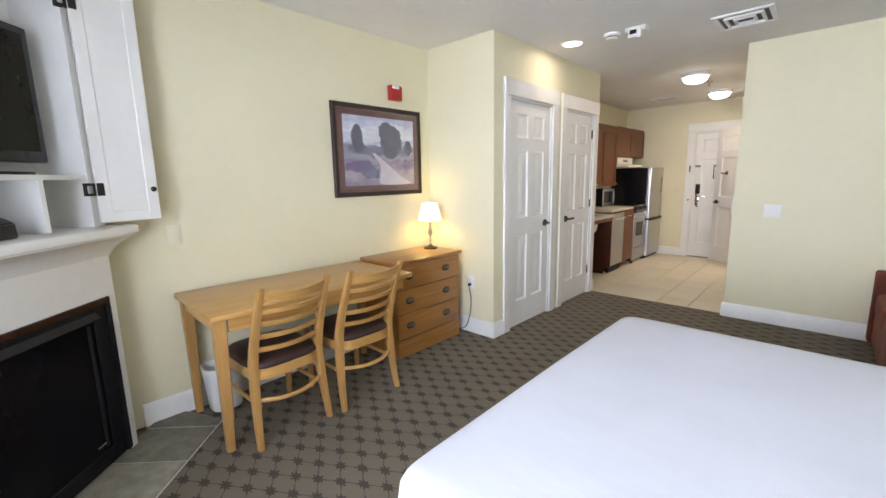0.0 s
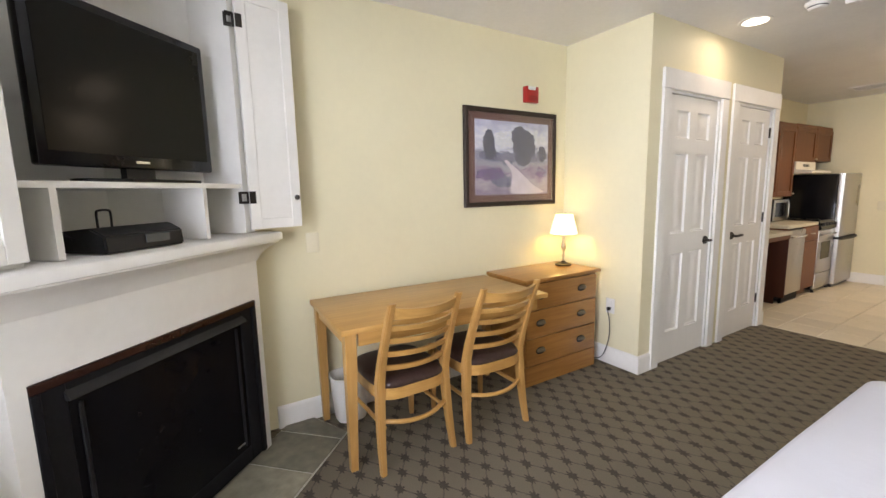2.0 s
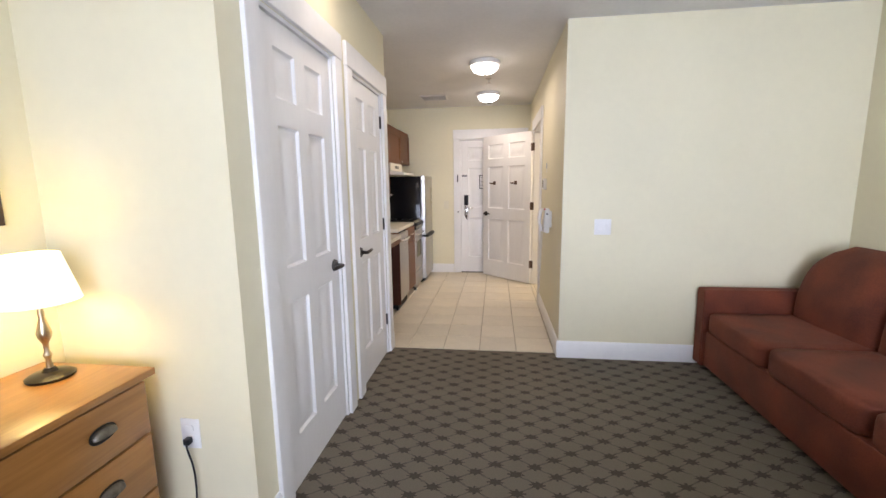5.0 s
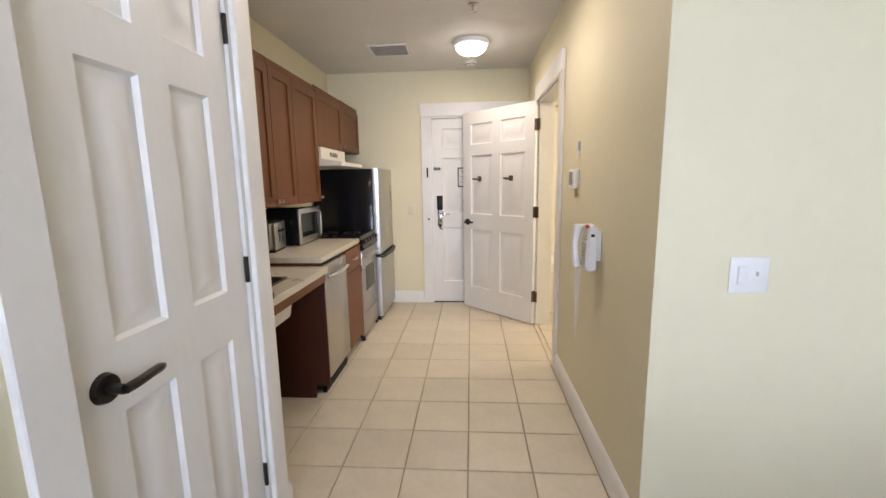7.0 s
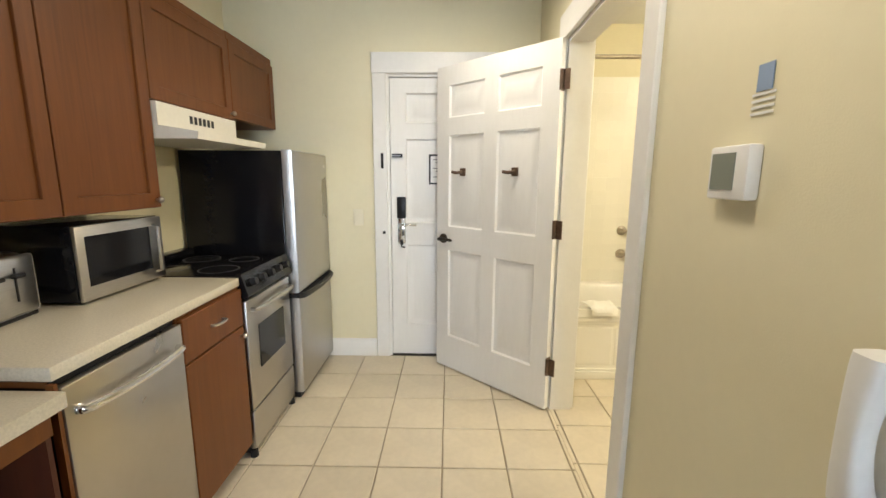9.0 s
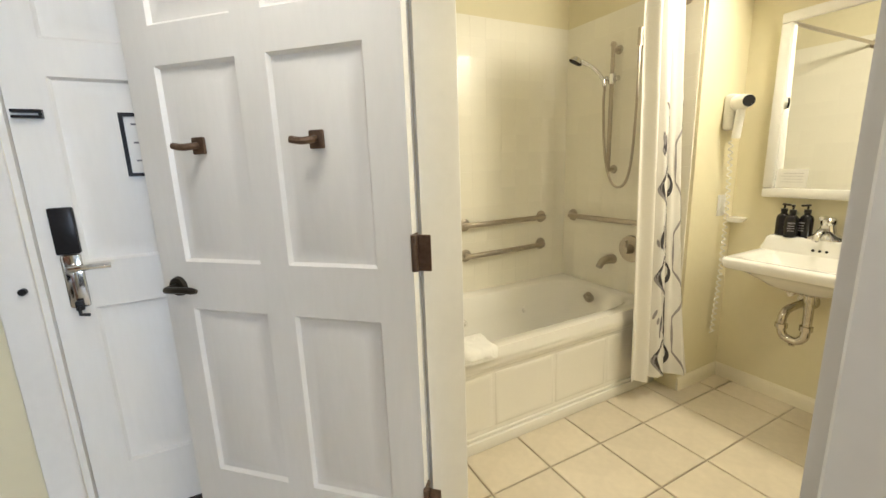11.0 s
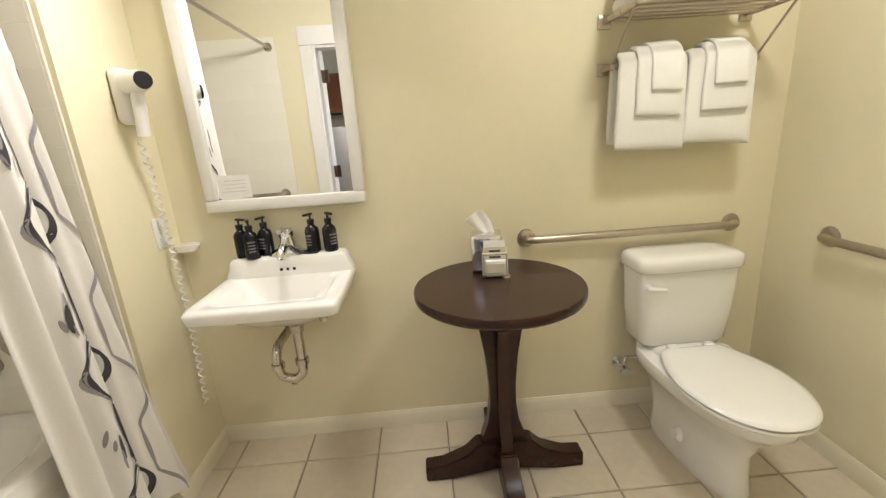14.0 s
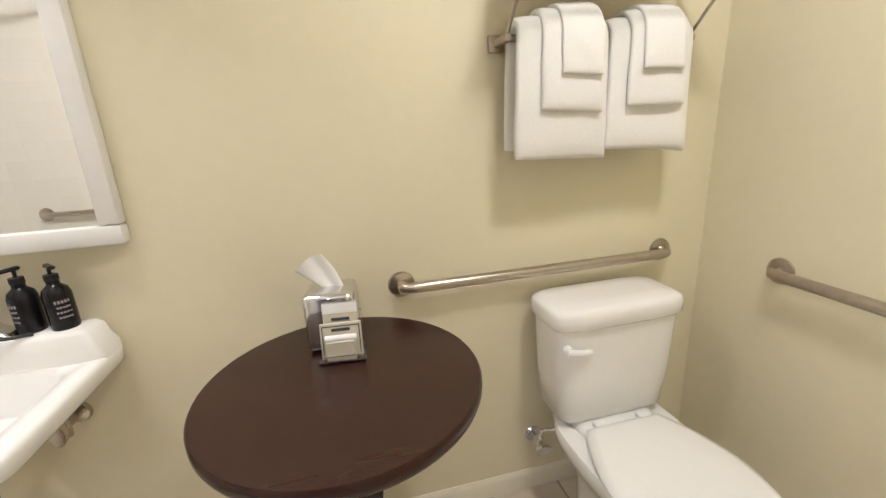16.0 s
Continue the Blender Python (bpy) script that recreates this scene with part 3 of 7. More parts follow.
rod(bm, (ew + 0.048, 0.0405, 0.945), (ew + 0.048, 0.055, 0.945), 0.011)
part("door_bumper", bm, M_black, entry, "small black bumper")
bm = B()
for x0, x1, z0, z1 in ((0.43, 0.442, 1.29, 1.50), (0.588, 0.60, 1.29, 1.50), (0.442, 0.588, 1.488, 1.50), (0.442, 0.588, 1.29, 1.302)):
    box(bm, x0, x1, 0, 0.012, z0, z1)
notice = part("notice_frame", bm, M_black, entry, "thin black frame of a notice")
bm = B()
box(bm, 0.442, 0.588, 0.001, 0.005, 1.302, 1.488)
part("notice_sheet", bm, M_white, notice, "white printed notice sheet")
bm = B()
for k in range(7):
    box(bm, 0.46, 0.57 - 0.02 * (k % 3), 0.005, 0.006, 1.46 - 0.02 * k, 1.466 - 0.02 * k)
part("print", bm, node_material("grey_print", (0.2, 0.2, 0.22), 0.7, grain=0.1), notice, "grey lines of small print")
structure("threshold", box(B(), -0.467, 0.412, 10.03, 10.15, 0.0, 0.008), M_bronze, "dark metal threshold under the entry door", "threshold")

# ---- window ----
win = thing("window_1", "wide white window with wooden sill beside the fireplace", "window", kind="structure", at=(0.925, 1.49, 0))
bm = B()
for x0, x1, z0, z1 in ((-1.225, -1.165, 0.60, 2.22), (1.165, 1.225, 0.60, 2.22), (-1.165, 1.165, 2.16, 2.22), (-1.165, 1.165, 0.60, 0.66), (-0.03, 0.03, 0.66, 2.16)):
    box(bm, x0, x1, -0.10, -0.04, z0, z1, 0.004, 1)
part("window_frame", bm, M_trim, win)
bm = B()
for x0, x1, z0, z1 in ((-1.515, -1.225, 0.62, 2.22), (1.225, 1.325, 0.62, 2.22), (-1.60, 1.345, 2.221, 2.35)):
    box(bm, x0, x1, 0.0, 0.022, z0, z1, 0.003, 1)
box(bm, -1.58, -1.515, 0.0, 0.034, 0.62, 2.22, 0.004, 2)
part("window_casing", bm, M_trim, win, "white painted window casing")
bm = B()
prism(bm, [(-1.60, 0.0), (-1.40, 0.135), (1.40, 0.135), (1.40, 0.0)], 2, 0.585, 0.618)
bmesh.ops.bevel(bm, geom=bm.edges[:], offset=0.005, segments=2, affect="EDGES")
part("window_sill", bm, M_sillwood, win, "reddish wooden window sill")
for x0, x1 in ((-1.165, -0.03), (0.03, 1.165)):
    bm = B()
    box(bm, x0, x1, -0.073, -0.067, 0.66, 2.16)
    g = part("pane", bm, M_glass, win, "clear window pane")
    g.visible_shadow = False

# ---- corner fireplace and television cabinet ----
M_fireblack = node_material("stove_black", (0.010, 0.010, 0.012), 0.5, grain=0.2, grain_scale=60)
M_fireblack.node_tree.nodes["Principled BSDF"].inputs["Specular IOR Level"].default_value = 0.15
# local x runs along the diagonal front, local y away from the room
FP = (0.555, 0.555, 0.0)
fire = thing("corner_fireplace", "white painted corner fireplace with black glass firebox", "fireplace", at=FP, turn=135)
U0, U1, F0, F1 = 1.665, 2.725, 1.715, 2.685
for x0, x1, z0 in ((U0, F0, 0.0), (F1, U1, 0.0), (F0, F1, 0.845)):
    bm = B()
    box(bm, x0, x1, 0.0, 0.10, z0, 1.10)
    part("front_board", bm, M_trim, fire)
for outline in ([(U0, 0.10), (U0 + 0.02, 0.10), (U0 + 0.02, 0.34), (U0, 0.325)], [(U1 - 0.02, 0.10), (U1, 0.10), (U1, 0.20), (U1 - 0.02, 0.22)]):
    bm = B()
    prism(bm, outline, 2, 0.0, 1.10)
    part("side_board", bm, M_trim, fire)


def ring_at(z, out):
    """Outline of the mantel at one height, standing out by so much on three sides."""
    return [(U0 - out * 0.3, 0.325 - out * 0.1, z), (U0 - out, -out, z), (U1 + out, -out, z), (U1 + out, 0.17 - out, z), (2.15, 0.75, z)]


bm = B()
loft(bm, [ring_at(1.04, 0.003), ring_at(1.055, 0.010), ring_at(1.075, 0.020), ring_at(1.10, 0.042), ring_at(1.12, 0.068), ring_at(1.132, 0.085), ring_at(1.138, 0.085), ring_at(1.142, 0.097), ring_at(1.176, 0.097), ring_at(1.182, 0.091)])
part("mantel", bm, M_trim, fire, "white mantel shelf with a coved underside", 50)
bm = B()
box(bm, F0, F1, -0.006, 0.03, 0.812, 0.842, 0.003, 1)
part("wood_frame", bm, M_mahog, fire, "dark reddish wood strip above the firebox")
for x in (F0, F1 - 0.028):
    bm = B()
    box(bm, x, x + 0.028, -0.006, 0.03, 0.02, 0.811, 0.003, 1)
    part("side_strip", bm, M_fireblack, fire, "black side strip of the firebox")
fbm = B()
for x0, x1, z0, z1 in ((F0 + 0.028, F0 + 0.10, 0.02, 0.812), (F1 - 0.10, F1 - 0.028, 0.02, 0.812), (F0 + 0.10, F1 - 0.10, 0.745, 0.812), (F0 + 0.10, F1 - 0.10, 0.02, 0.10)):
    box(fbm, x0, x1, 0.004, 0.04, z0, z1, 0.004, 1)
firebox = part("firebox_frame", fbm, M_fireblack, fire, "black metal firebox frame")
bm = B()
prism(bm, [(0.02, 0.80), (-0.018, 0.765), (-0.020, 0.758), (0.0, 0.755), (0.03, 0.79)], 0, F0 + 0.09, F1 - 0.09)
part("hood", bm, M_black, firebox, "slanted black heat hood")
bm = B()
box(bm, F0 + 0.10, F1 - 0.10, 0.012, 0.018, 0.10, 0.745)
M_fireglass = node_material("sooty_fire_glass", (0.006, 0.006, 0.008), 0.22, grain=0.2, grain_scale=12)
M_fireglass.node_tree.nodes["Principled BSDF"].inputs["Specular IOR Level"].default_value = 0.14
part("firebox_glass", bm, M_fireglass, firebox, "dark glass front")
for x in (F0 + 0.135, F1 - 0.135):
    bm = B()
    box(bm, x - 0.008, x + 0.008, 0.004, 0.014, 0.12, 0.73, 0.003, 1)
    part("glass_trim", bm, M_black, firebox)
bm = B()
box(bm, F1 - 0.19, F1 - 0.14, 0.008, 0.0115, 0.137, 0.143)
part("maker_plate", bm, M_steel, firebox, "small silver plate")
bm = B()
box(bm, U0 + 0.03, U1 - 0.03, 0.04, 0.10, 0.0, 0.83)
part("firebox_body", bm, M_matteblack, fire)
bm = B()
loft(bm, [[(U0 + 0.02, 0.11, 0.0), (U1 - 0.02, 0.11, 0.0), (U1 - 0.02, 0.20, 0.0), (2.15, 0.75, 0.0), (U0 + 0.02, 0.31, 0.0)], [(U0 + 0.02, 0.11, 1.03), (U1 - 0.02, 0.11, 1.03), (U1 - 0.02, 0.20, 1.03), (2.15, 0.75, 1.03), (U0 + 0.02, 0.31, 1.03)]])
part("core", bm, M_trim, fire)

# slate hearth, flush with the carpet
hearth = thing("hearth", "grey slate tile hearth before the fireplace", "hearth", kind="structure", at=FP, turn=135)
bm = B()
prism(bm, [(1.50, -0.35), (2.93, -0.35), (3.045, -0.06), (2.93, 0.04), (1.50, 0.04)], 2, 0.0, 0.006)
part("grout_bed", bm, node_material("pale_grout", (0.58, 0.56, 0.50), 0.9, grain=0.1), hearth, "pale grey grout")
edges = [1.50, 1.735, 2.01, 2.285, 2.565, 2.86]
for a, b in zip(edges, edges[1:]):
    bm = B()
    box(bm, a + 0.004, b - 0.004, -0.345, 0.035, 0.004, 0.012, 0.003, 1)
    part("tile", bm, M_slate, hearth)
bm = B()
prism(bm, [(2.868, -0.345), (2.925, -0.345), (3.03, -0.07), (2.92, 0.035), (2.868, 0.035)], 2, 0.004, 0.012)
part("tile", bm, M_slate, hearth)

# cabinet above the mantel
cab = thing("television_cabinet", "white built-in cabinet with open doors above the mantel", "cabinet", at=(FP[0], FP[1], 1.184), turn=135)
CT = CEIL - 1.184 - 0.002
C0, C1, N0, N1, NT = 1.66, 2.755, 1.765, 2.690, 1.165
bm = B()
box(bm, C0, N0, 0.015, 0.04, 0, CT)
box(bm, N1, C1, 0.015, 0.04, 0, CT)
box(bm, N0, N1, 0.015, 0.04, NT, CT)
prism(bm, [(C0, 0.04), (C0 + 0.02, 0.04), (C0 + 0.02, 0.345), (C0, 0.325)], 2, 0, CT)
prism(bm, [(C1 - 0.02, 0.04), (C1, 0.04), (C1, 0.16), (C1 - 0.02, 0.18)], 2, 0, CT)
part("face_frame", bm, M_trim, cab)
bm = B()
liner = [(N0, 0.04), (N0, 0.40), (2.02, 0.50), (2.40, 0.50), (N1, 0.24), (N1, 0.04)]
outer = [(N0 - 0.01, 0.04), (N0 - 0.01, 0.405), (2.015, 0.512), (2.405, 0.512), (N1 + 0.01, 0.245), (N1 + 0.01, 0.04)]
for k in range(5):
    bm = B()
    prism(bm, [liner[k], liner[k + 1], outer[k + 1], outer[k]], 2, 0, NT)
    part("niche_panel", bm, M_trim, cab, "plain painted niche lining")
bm = B()
prism(bm, liner, 2, NT, NT + 0.012)
part("niche_ceiling", bm, M_trim, cab)
bm = B()
prism(bm, [(N0 + 0.001, 0.02), (N1 - 0.001, 0.02), (N1 - 0.001, 0.235), (2.40, 0.495), (2.02, 0.495), (N0 + 0.001, 0.395)], 2, 0.225, 0.246)
part("shelf", bm, M_trim, cab, "white shelf under the television")
for u in (1.868, 2.455):
    bm = B()
    box(bm, u - 0.010, u + 0.010, 0.02, 0.24, 0.001, 0.225)
    part("divider", bm, M_trim, cab)


def cabinet_leaf(w, h):
    """A shaker leaf: frame proud of a sunk panel, with a bead round it."""
    bm = B()
    fw = 0.052
    for x0, x1, z0, z1 in ((0, fw, 0, h), (w - fw, w, 0, h), (fw, w - fw, 0, fw), (fw, w - fw, h - fw, h)):
        box(bm, x0, x1, -0.010, 0.010, z0, z1, 0.002, 1)
    box(bm, fw - 0.002, w - fw + 0.002, -0.004, 0.004, fw - 0.002, h - fw + 0.002)
    return bm


def open_leaf(u, y, w, angle, knob_side):
    """A leaf hinged at (u, y) in the cabinet's frame and turned by angle."""
    e = part("door", cabinet_leaf(w, 1.135), M_trim, cab, "white panelled cabinet door swung open")
    e.matrix_local = pose(u, y, 0.018, 0, 0, angle)
    bm = B()
    for s in (-1, 1):
        rod(bm, (w - 0.028, s * 0.010, 0.155), (w - 0.028, s * 0.022, 0.155), 0.006, seg=10)
        bmesh.ops.create_uvsphere(bm, u_segments=14, v_segments=8, radius=0.014, matrix=pose(w - 0.028, s * 0.028, 0.155))
    part("knob", bm, M_bronze, e, "dark bronze knob")
    for z in (0.16, 0.99) if knob_side > 0 else ():
        bm = B()
        for s in (-1, 1):
            box(bm, 0.0, 0.03, s * 0.010, s * 0.014, z - 0.03, z + 0.03, 0.001, 1)
            box(bm, -0.045, -0.012, s * 0.008, s * 0.012, z - 0.03, z - 0.018)
            box(bm, -0.045, -0.012, s * 0.008, s * 0.012, z + 0.018, z + 0.03)
            box(bm, -0.045, -0.037, s * 0.008, s * 0.012, z - 0.018, z + 0.018)
        rod(bm, (-0.006, 0, z - 0.03), (-0.006, 0, z + 0.03), 0.006, seg=8)
        part("hinge", bm, M_bronze, e, "dark bronze hinge")
    return e


open_leaf(2.705, -0.006, 0.266, -32, 1)
open_leaf(1.748, -0.030, 0.152, -177, -1)
e = part("door", cabinet_leaf(0.152, 1.135), M_trim, cab, "white panelled cabinet leaf folded back")
e.matrix_local = pose(1.596, -0.006, 0.018, 0, 0, 0)
for z in (0.17, 0.95):
    bm = B()
    box(bm, -0.004, -0.0005, -0.012, 0.006, z - 0.03, z + 0.03, 0.001, 1)
    rod(bm, (-0.004, -0.013, z - 0.03), (-0.004, -0.013, z + 0.03), 0.004, seg=8)
    part("hinge", bm, M_bronze, e, "dark bronze hinge")

# television on the shelf
tv = thing("television", "black flat-screen television standing on the cabinet shelf", "television", at=(FP[0], FP[1], 1.430), turn=135)
bm = B()
box(bm, 1.893, 2.598, 0.095, 0.135, 0.052, 0.612, 0.010)
box(bm, 1.98, 2.52, 0.135, 0.175, 0.11, 0.50, 0.02)
part("housing", bm, M_blackgloss, tv)
bm = B()
box(bm, 1.922, 2.566, 0.0925, 0.096, 0.100, 0.580)
M_screen = node_material("tv_screen", (0.008, 0.008, 0.007), 0.16, grain=0.05)
M_screen.node_tree.nodes["Principled BSDF"].inputs["Specular IOR Level"].default_value = 0.16
part("screen", bm, M_screen, tv, "dark glossy switched-off screen")
bm = B()
box(bm, 2.215, 2.272, 0.0925, 0.0955, 0.074, 0.083)
part("brand_plate", bm, M_steel, tv, "small silver plate")
bm = B()
box(bm, 2.185, 2.305, 0.11, 0.14, 0.010, 0.06)
part("stand_neck", bm, M_black, tv)
bm = B()
prism(bm, superellipse(2.245, 0.10, 0.25, 0.085, 3, 32), 2, 0.0, 0.012)
part("stand_foot", bm, M_blackgloss, tv)

radio = thing("clock_radio", "black clock radio in the niche under the television", "clock radio", at=(FP[0], FP[1], 1.186), turn=135)
bm = B()
prism(bm, [(-0.005, 0.0), (0.20, 0.0), (0.20, 0.075), (0.06, 0.088), (0.0, 0.060)], 0, 1.985, 2.30)
bmesh.ops.bevel(bm, geom=bm.edges[:], offset=0.006, segments=2, affect="EDGES")
part("housing", bm, M_black, radio)
bm = B()
box(bm, 2.13, 2.23, -0.009, -0.004, 0.022, 0.055, 0.002, 1)
part("display", bm, node_material("lcd", (0.07, 0.075, 0.08), 0.2, grain=0.05), radio, "grey clock display")
bm = B()
tube(bm, smooth_path([(2.06, 0.12, 0.08), (2.06, 0.12, 0.135), (2.07, 0.12, 0.145), (2.10, 0.12, 0.145), (2.11, 0.12, 0.135), (2.11, 0.12, 0.08)], 4), 0.004, 8)
part("dock_bracket", bm, M_black, radio)
bm = B()
tube(bm, smooth_path([(1.895, 0.16, 0.215), (1.92, 0.15, 0.13), (1.96, 0.14, 0.07), (2.0, 0.12, 0.04)], 6), 0.0035, 6)
tagged(part("cable", bm, M_black), "thin black cable hanging in the cabinet niche", "cable").matrix_world = pose(FP[0], FP[1], 1.186, 0, 0, 135)

# ---- desk, chairs, bin ----
desk = thing("desk", "honey maple writing desk with tapered legs", "desk", at=(-0.86, 2.775, 0), turn=-2.0)
DL, DD, DH = 1.235, 0.662, 0.754
bm = B()
box(bm, -DD, 0, -0.028, DL, DH - 0.030, DH, 0.005)
part("desktop", bm, M_oak_y, desk)
bm = B()
box(bm, -DD + 0.07, -0.02, 0.005, 0.025, DH - 0.10, DH - 0.031)
part("apron", bm, M_oak_x, desk)
for x in (-0.040, -DD + 0.03):
    bm = B()
    box(bm, x - 0.01, x + 0.01, 0.06, DL - 0.06, DH - 0.10, DH - 0.031)
    part("apron", bm, M_oak_y, desk)
for x, y in ((-0.045, 0.020), (-DD + 0.035, 0.020), (-DD + 0.06, DL - 0.03)):
    bm = B()
    sx = -0.035 if x > -0.3 else 0.0
    loft(bm, [[(x + a * r + s, y + b * r, z) for a, b in ((-1, -1), (1, -1), (1, 1), (-1, 1))] for z, r, s in ((0, 0.019, sx), (DH - 0.16, 0.028, sx * 0.1), (DH - 0.031, 0.028, 0))])
    bmesh.ops.bevel(bm, geom=bm.edges[:], offset=0.003, segments=1, affect="EDGES")
    part("leg", bm, M_oak_z, desk)


def chair(at, turn):
    """A ladder-back chair that faces local -x, its back at +x."""
    c = thing("dining_chair", "honey maple ladder-back chair with a dark vinyl seat", "chair", "chairs at the desk", at=at, turn=turn)

    def back_x(z):
        return 0.0 - 0.02 * max(0, 1 - z / 0.45) * 0 + (0.045 * (1 - z / 0.45) ** 2 if z < 0.45 else 0.0) + (0.155 * ((z - 0.45) / 0.43) ** 1.25 if z > 0.45 else 0)
    for s in (-1, 1):
        bm = B()
        rings = []
        for z in (0, 0.1, 0.2, 0.3, 0.4, 0.46, 0.55, 0.65, 0.75, 0.83, 0.885):
            w = 0.015 + 0.006 * min(1, z / 0.3) - 0.006 * max(0, (z - 0.5) / 0.4)
            d = 0.016 + 0.007 * min(1, z / 0.35) - 0.008 * max(0, (z - 0.5) / 0.4)
            x, y = back_x(z), s * (0.195 - 0.014 * (z / 0.885) - 0.012 * min(1, z / 0.4) + 0.012)
            rings.append([(x - d, y - w, z), (x + d, y - w, z), (x + d, y + w, z), (x - d, y + w, z)])
        loft(bm, rings)
        bmesh.ops.bevel(bm, geom=[e for e in bm.edges if abs(e.verts[0].co.z - e.verts[1].co.z) > 0.01], offset=0.005, segments=2, affect="EDGES")
        part("back_leg", bm, M_oak_z, c)
        bm = B()
        loft(bm, [[(-0.385 + a * r, s * (0.185) + b * r, z) for a, b in ((-1, -1), (1, -1), (1, 1), (-1, 1))] for z, r in ((0, 0.013), (0.30, 0.019), (0.40, 0.021), (0.425, 0.021))])
        bmesh.ops.bevel(bm, geom=[e for e in bm.edges if abs(e.verts[0].co.z - e.verts[1].co.z) > 0.01], offset=0.005, segments=2, affect="EDGES")
        part("front_leg", bm, M_oak_z, c)
        bm = B()
        tube(bm, [(-0.37, s * 0.180, 0.225), (0.02, s * 0.178, 0.225)], 0.011, 8)
        part("stretcher", bm, M_oak_x, c)
    bm = B()
    pts = smooth_path([(0.010, -0.175, 0.255), (0.055, -0.09, 0.25), (0.070, 0, 0.248), (0.055, 0.09, 0.25), (0.010, 0.175, 0.255)], 5)
    tube(bm, pts, 0.012, 8)
    part("stretcher", bm, M_oak_y, c)
    # curved ladder slats
    for z, h in ((0.835, 0.062), (0.755, 0.030), (0.685, 0.030), (0.612, 0.030), (0.535, 0.030)):
        bm = B()
        rings = []
        for k in range(13):
            y = -0.178 + 0.356 * k / 12
            bow = 0.042 * (1 - (y / 0.178) ** 2)
            arch = 0.016 * (1 - (y / 0.178) ** 2) * (1 if h > 0.05 else 0.35)
            x0 = back_x(z - h / 2) + bow - 0.004
            x1 = back_x(z + h / 2) + bow - 0.004
            zz0, zz1 = z - h / 2 - arch * 0.3, z + h / 2 - arch
            rings.append([(x0 - 0.008, y, zz0), (x0 + 0.008, y, zz0), (x1 + 0.008, y, zz1), (x1 - 0.008, y, zz1)])
        loft(bm, rings)
        part("slat", bm, M_oak_y, c, "", 50)
    # seat: rounded frame and pad
    out = superellipse(-0.180, 0, 0.228, 0.205, 4.0, 36)
    bm = B()
    loft(bm, [[(x, y, z) for x, y in out] for z in (0.368, 0.426)])
    part("seat_frame", bm, M_oak_y, c)
    bm = B()
    rings = []
    for z, f in ((0.426, 0.99), (0.436, 1.0), (0.450, 0.985), (0.460, 0.93), (0.467, 0.80), (0.471, 0.5)):
        rings.append([(-0.185 + (x + 0.185) * f, y * f, z) for x, y in out])
    loft(bm, rings)
    part("seat_pad", bm, M_leather, c, "dark brown vinyl pad", 60)
    return c


ch = chair((-0.872, 3.112, 0.0), 1.5)
copy_thing(ch, pose(-0.850, 3.615, 0.0, 0, 0, -0.5))

bin_ = thing("waste_bin", "white plastic waste bin under the desk", "bin", at=(-1.435, 2.955, 0))
bm = B()
rings = []
for z, r in ((0.002, 0.085), (0.01, 0.09), (0.265, 0.112), (0.27, 0.118), (0.285, 0.118), (0.285, 0.108), (0.27, 0.106), (0.015, 0.084)):
    rings.append([(x, y, z) for x, y in superellipse(0, 0, r * 0.85, r, 3, 28)])
loft(bm, rings)
part("bin_body", bm, M_white, bin_)

# ---- dresser, lamp ----
dr = thing("dresser", "cherry-stained three-drawer chest with cup pulls", "dresser", at=(-1.10, 4.085, 0))
bm = B()
box(bm, -0.415, -0.020, 0.012, 0.738, 0.0, 0.738)
part("carcass", bm, M_dresser, dr)
bm = B()
box(bm, -0.425, 0.014, 0.0, 0.762, 0.739, 0.765, 0.005)
part("top", bm, M_dresser, dr)
for z0, z1 in ((0.545, 0.728), (0.345, 0.538), (0.145, 0.338)):
    bm = B()
    box(bm, -0.020, 0.0, 0.020, 0.730, z0, z1, 0.004)
    d_ = part("drawer", bm, M_dresser, dr)
    for y in (0.150, 0.565):
        zc = (z0 + z1) / 2 + 0.005
        bm = B()
        loft(bm, [[(x, y + py, zc + pz) for py, pz in superellipse(0, 0, 0.043 - e, 0.026 - e, 2.3, 32)] for x, e in ((0.0, 0.0), (0.0025, 0.0), (0.004, 0.002))])
        pull = part("cup_pull", bm, M_bronze, d_, "dark bronze cup pull")
        # the hood: a quarter shell over the plate's upper half, open below
        bm = B()
        rings = []
        for k in range(17):
            u = math.pi * k / 16
            h = max(0.12, math.sin(u)) ** 0.6
            arc = [(0.003 + 0.022 * h * math.cos(math.pi / 2 * i / 6), zc - 0.004 + 0.026 * h * math.sin(math.pi / 2 * i / 6)) for i in range(7)]
            inner = [(0.003 + (x - 0.003) * 0.86, zc - 0.004 + (z - zc + 0.004) * 0.88) for x, z in arc[::-1]]
            rings.append([(x, y - 0.038 * math.cos(u), z) for x, z in arc + inner])
        loft(bm, rings)
        part("hood", bm, M_pewter, pull, "worn pewter cup")
bm = B()
box(bm, -0.016, -0.002, 0.014, 0.736, 0.0, 0.140)
part("plinth", bm, M_dresser, dr)

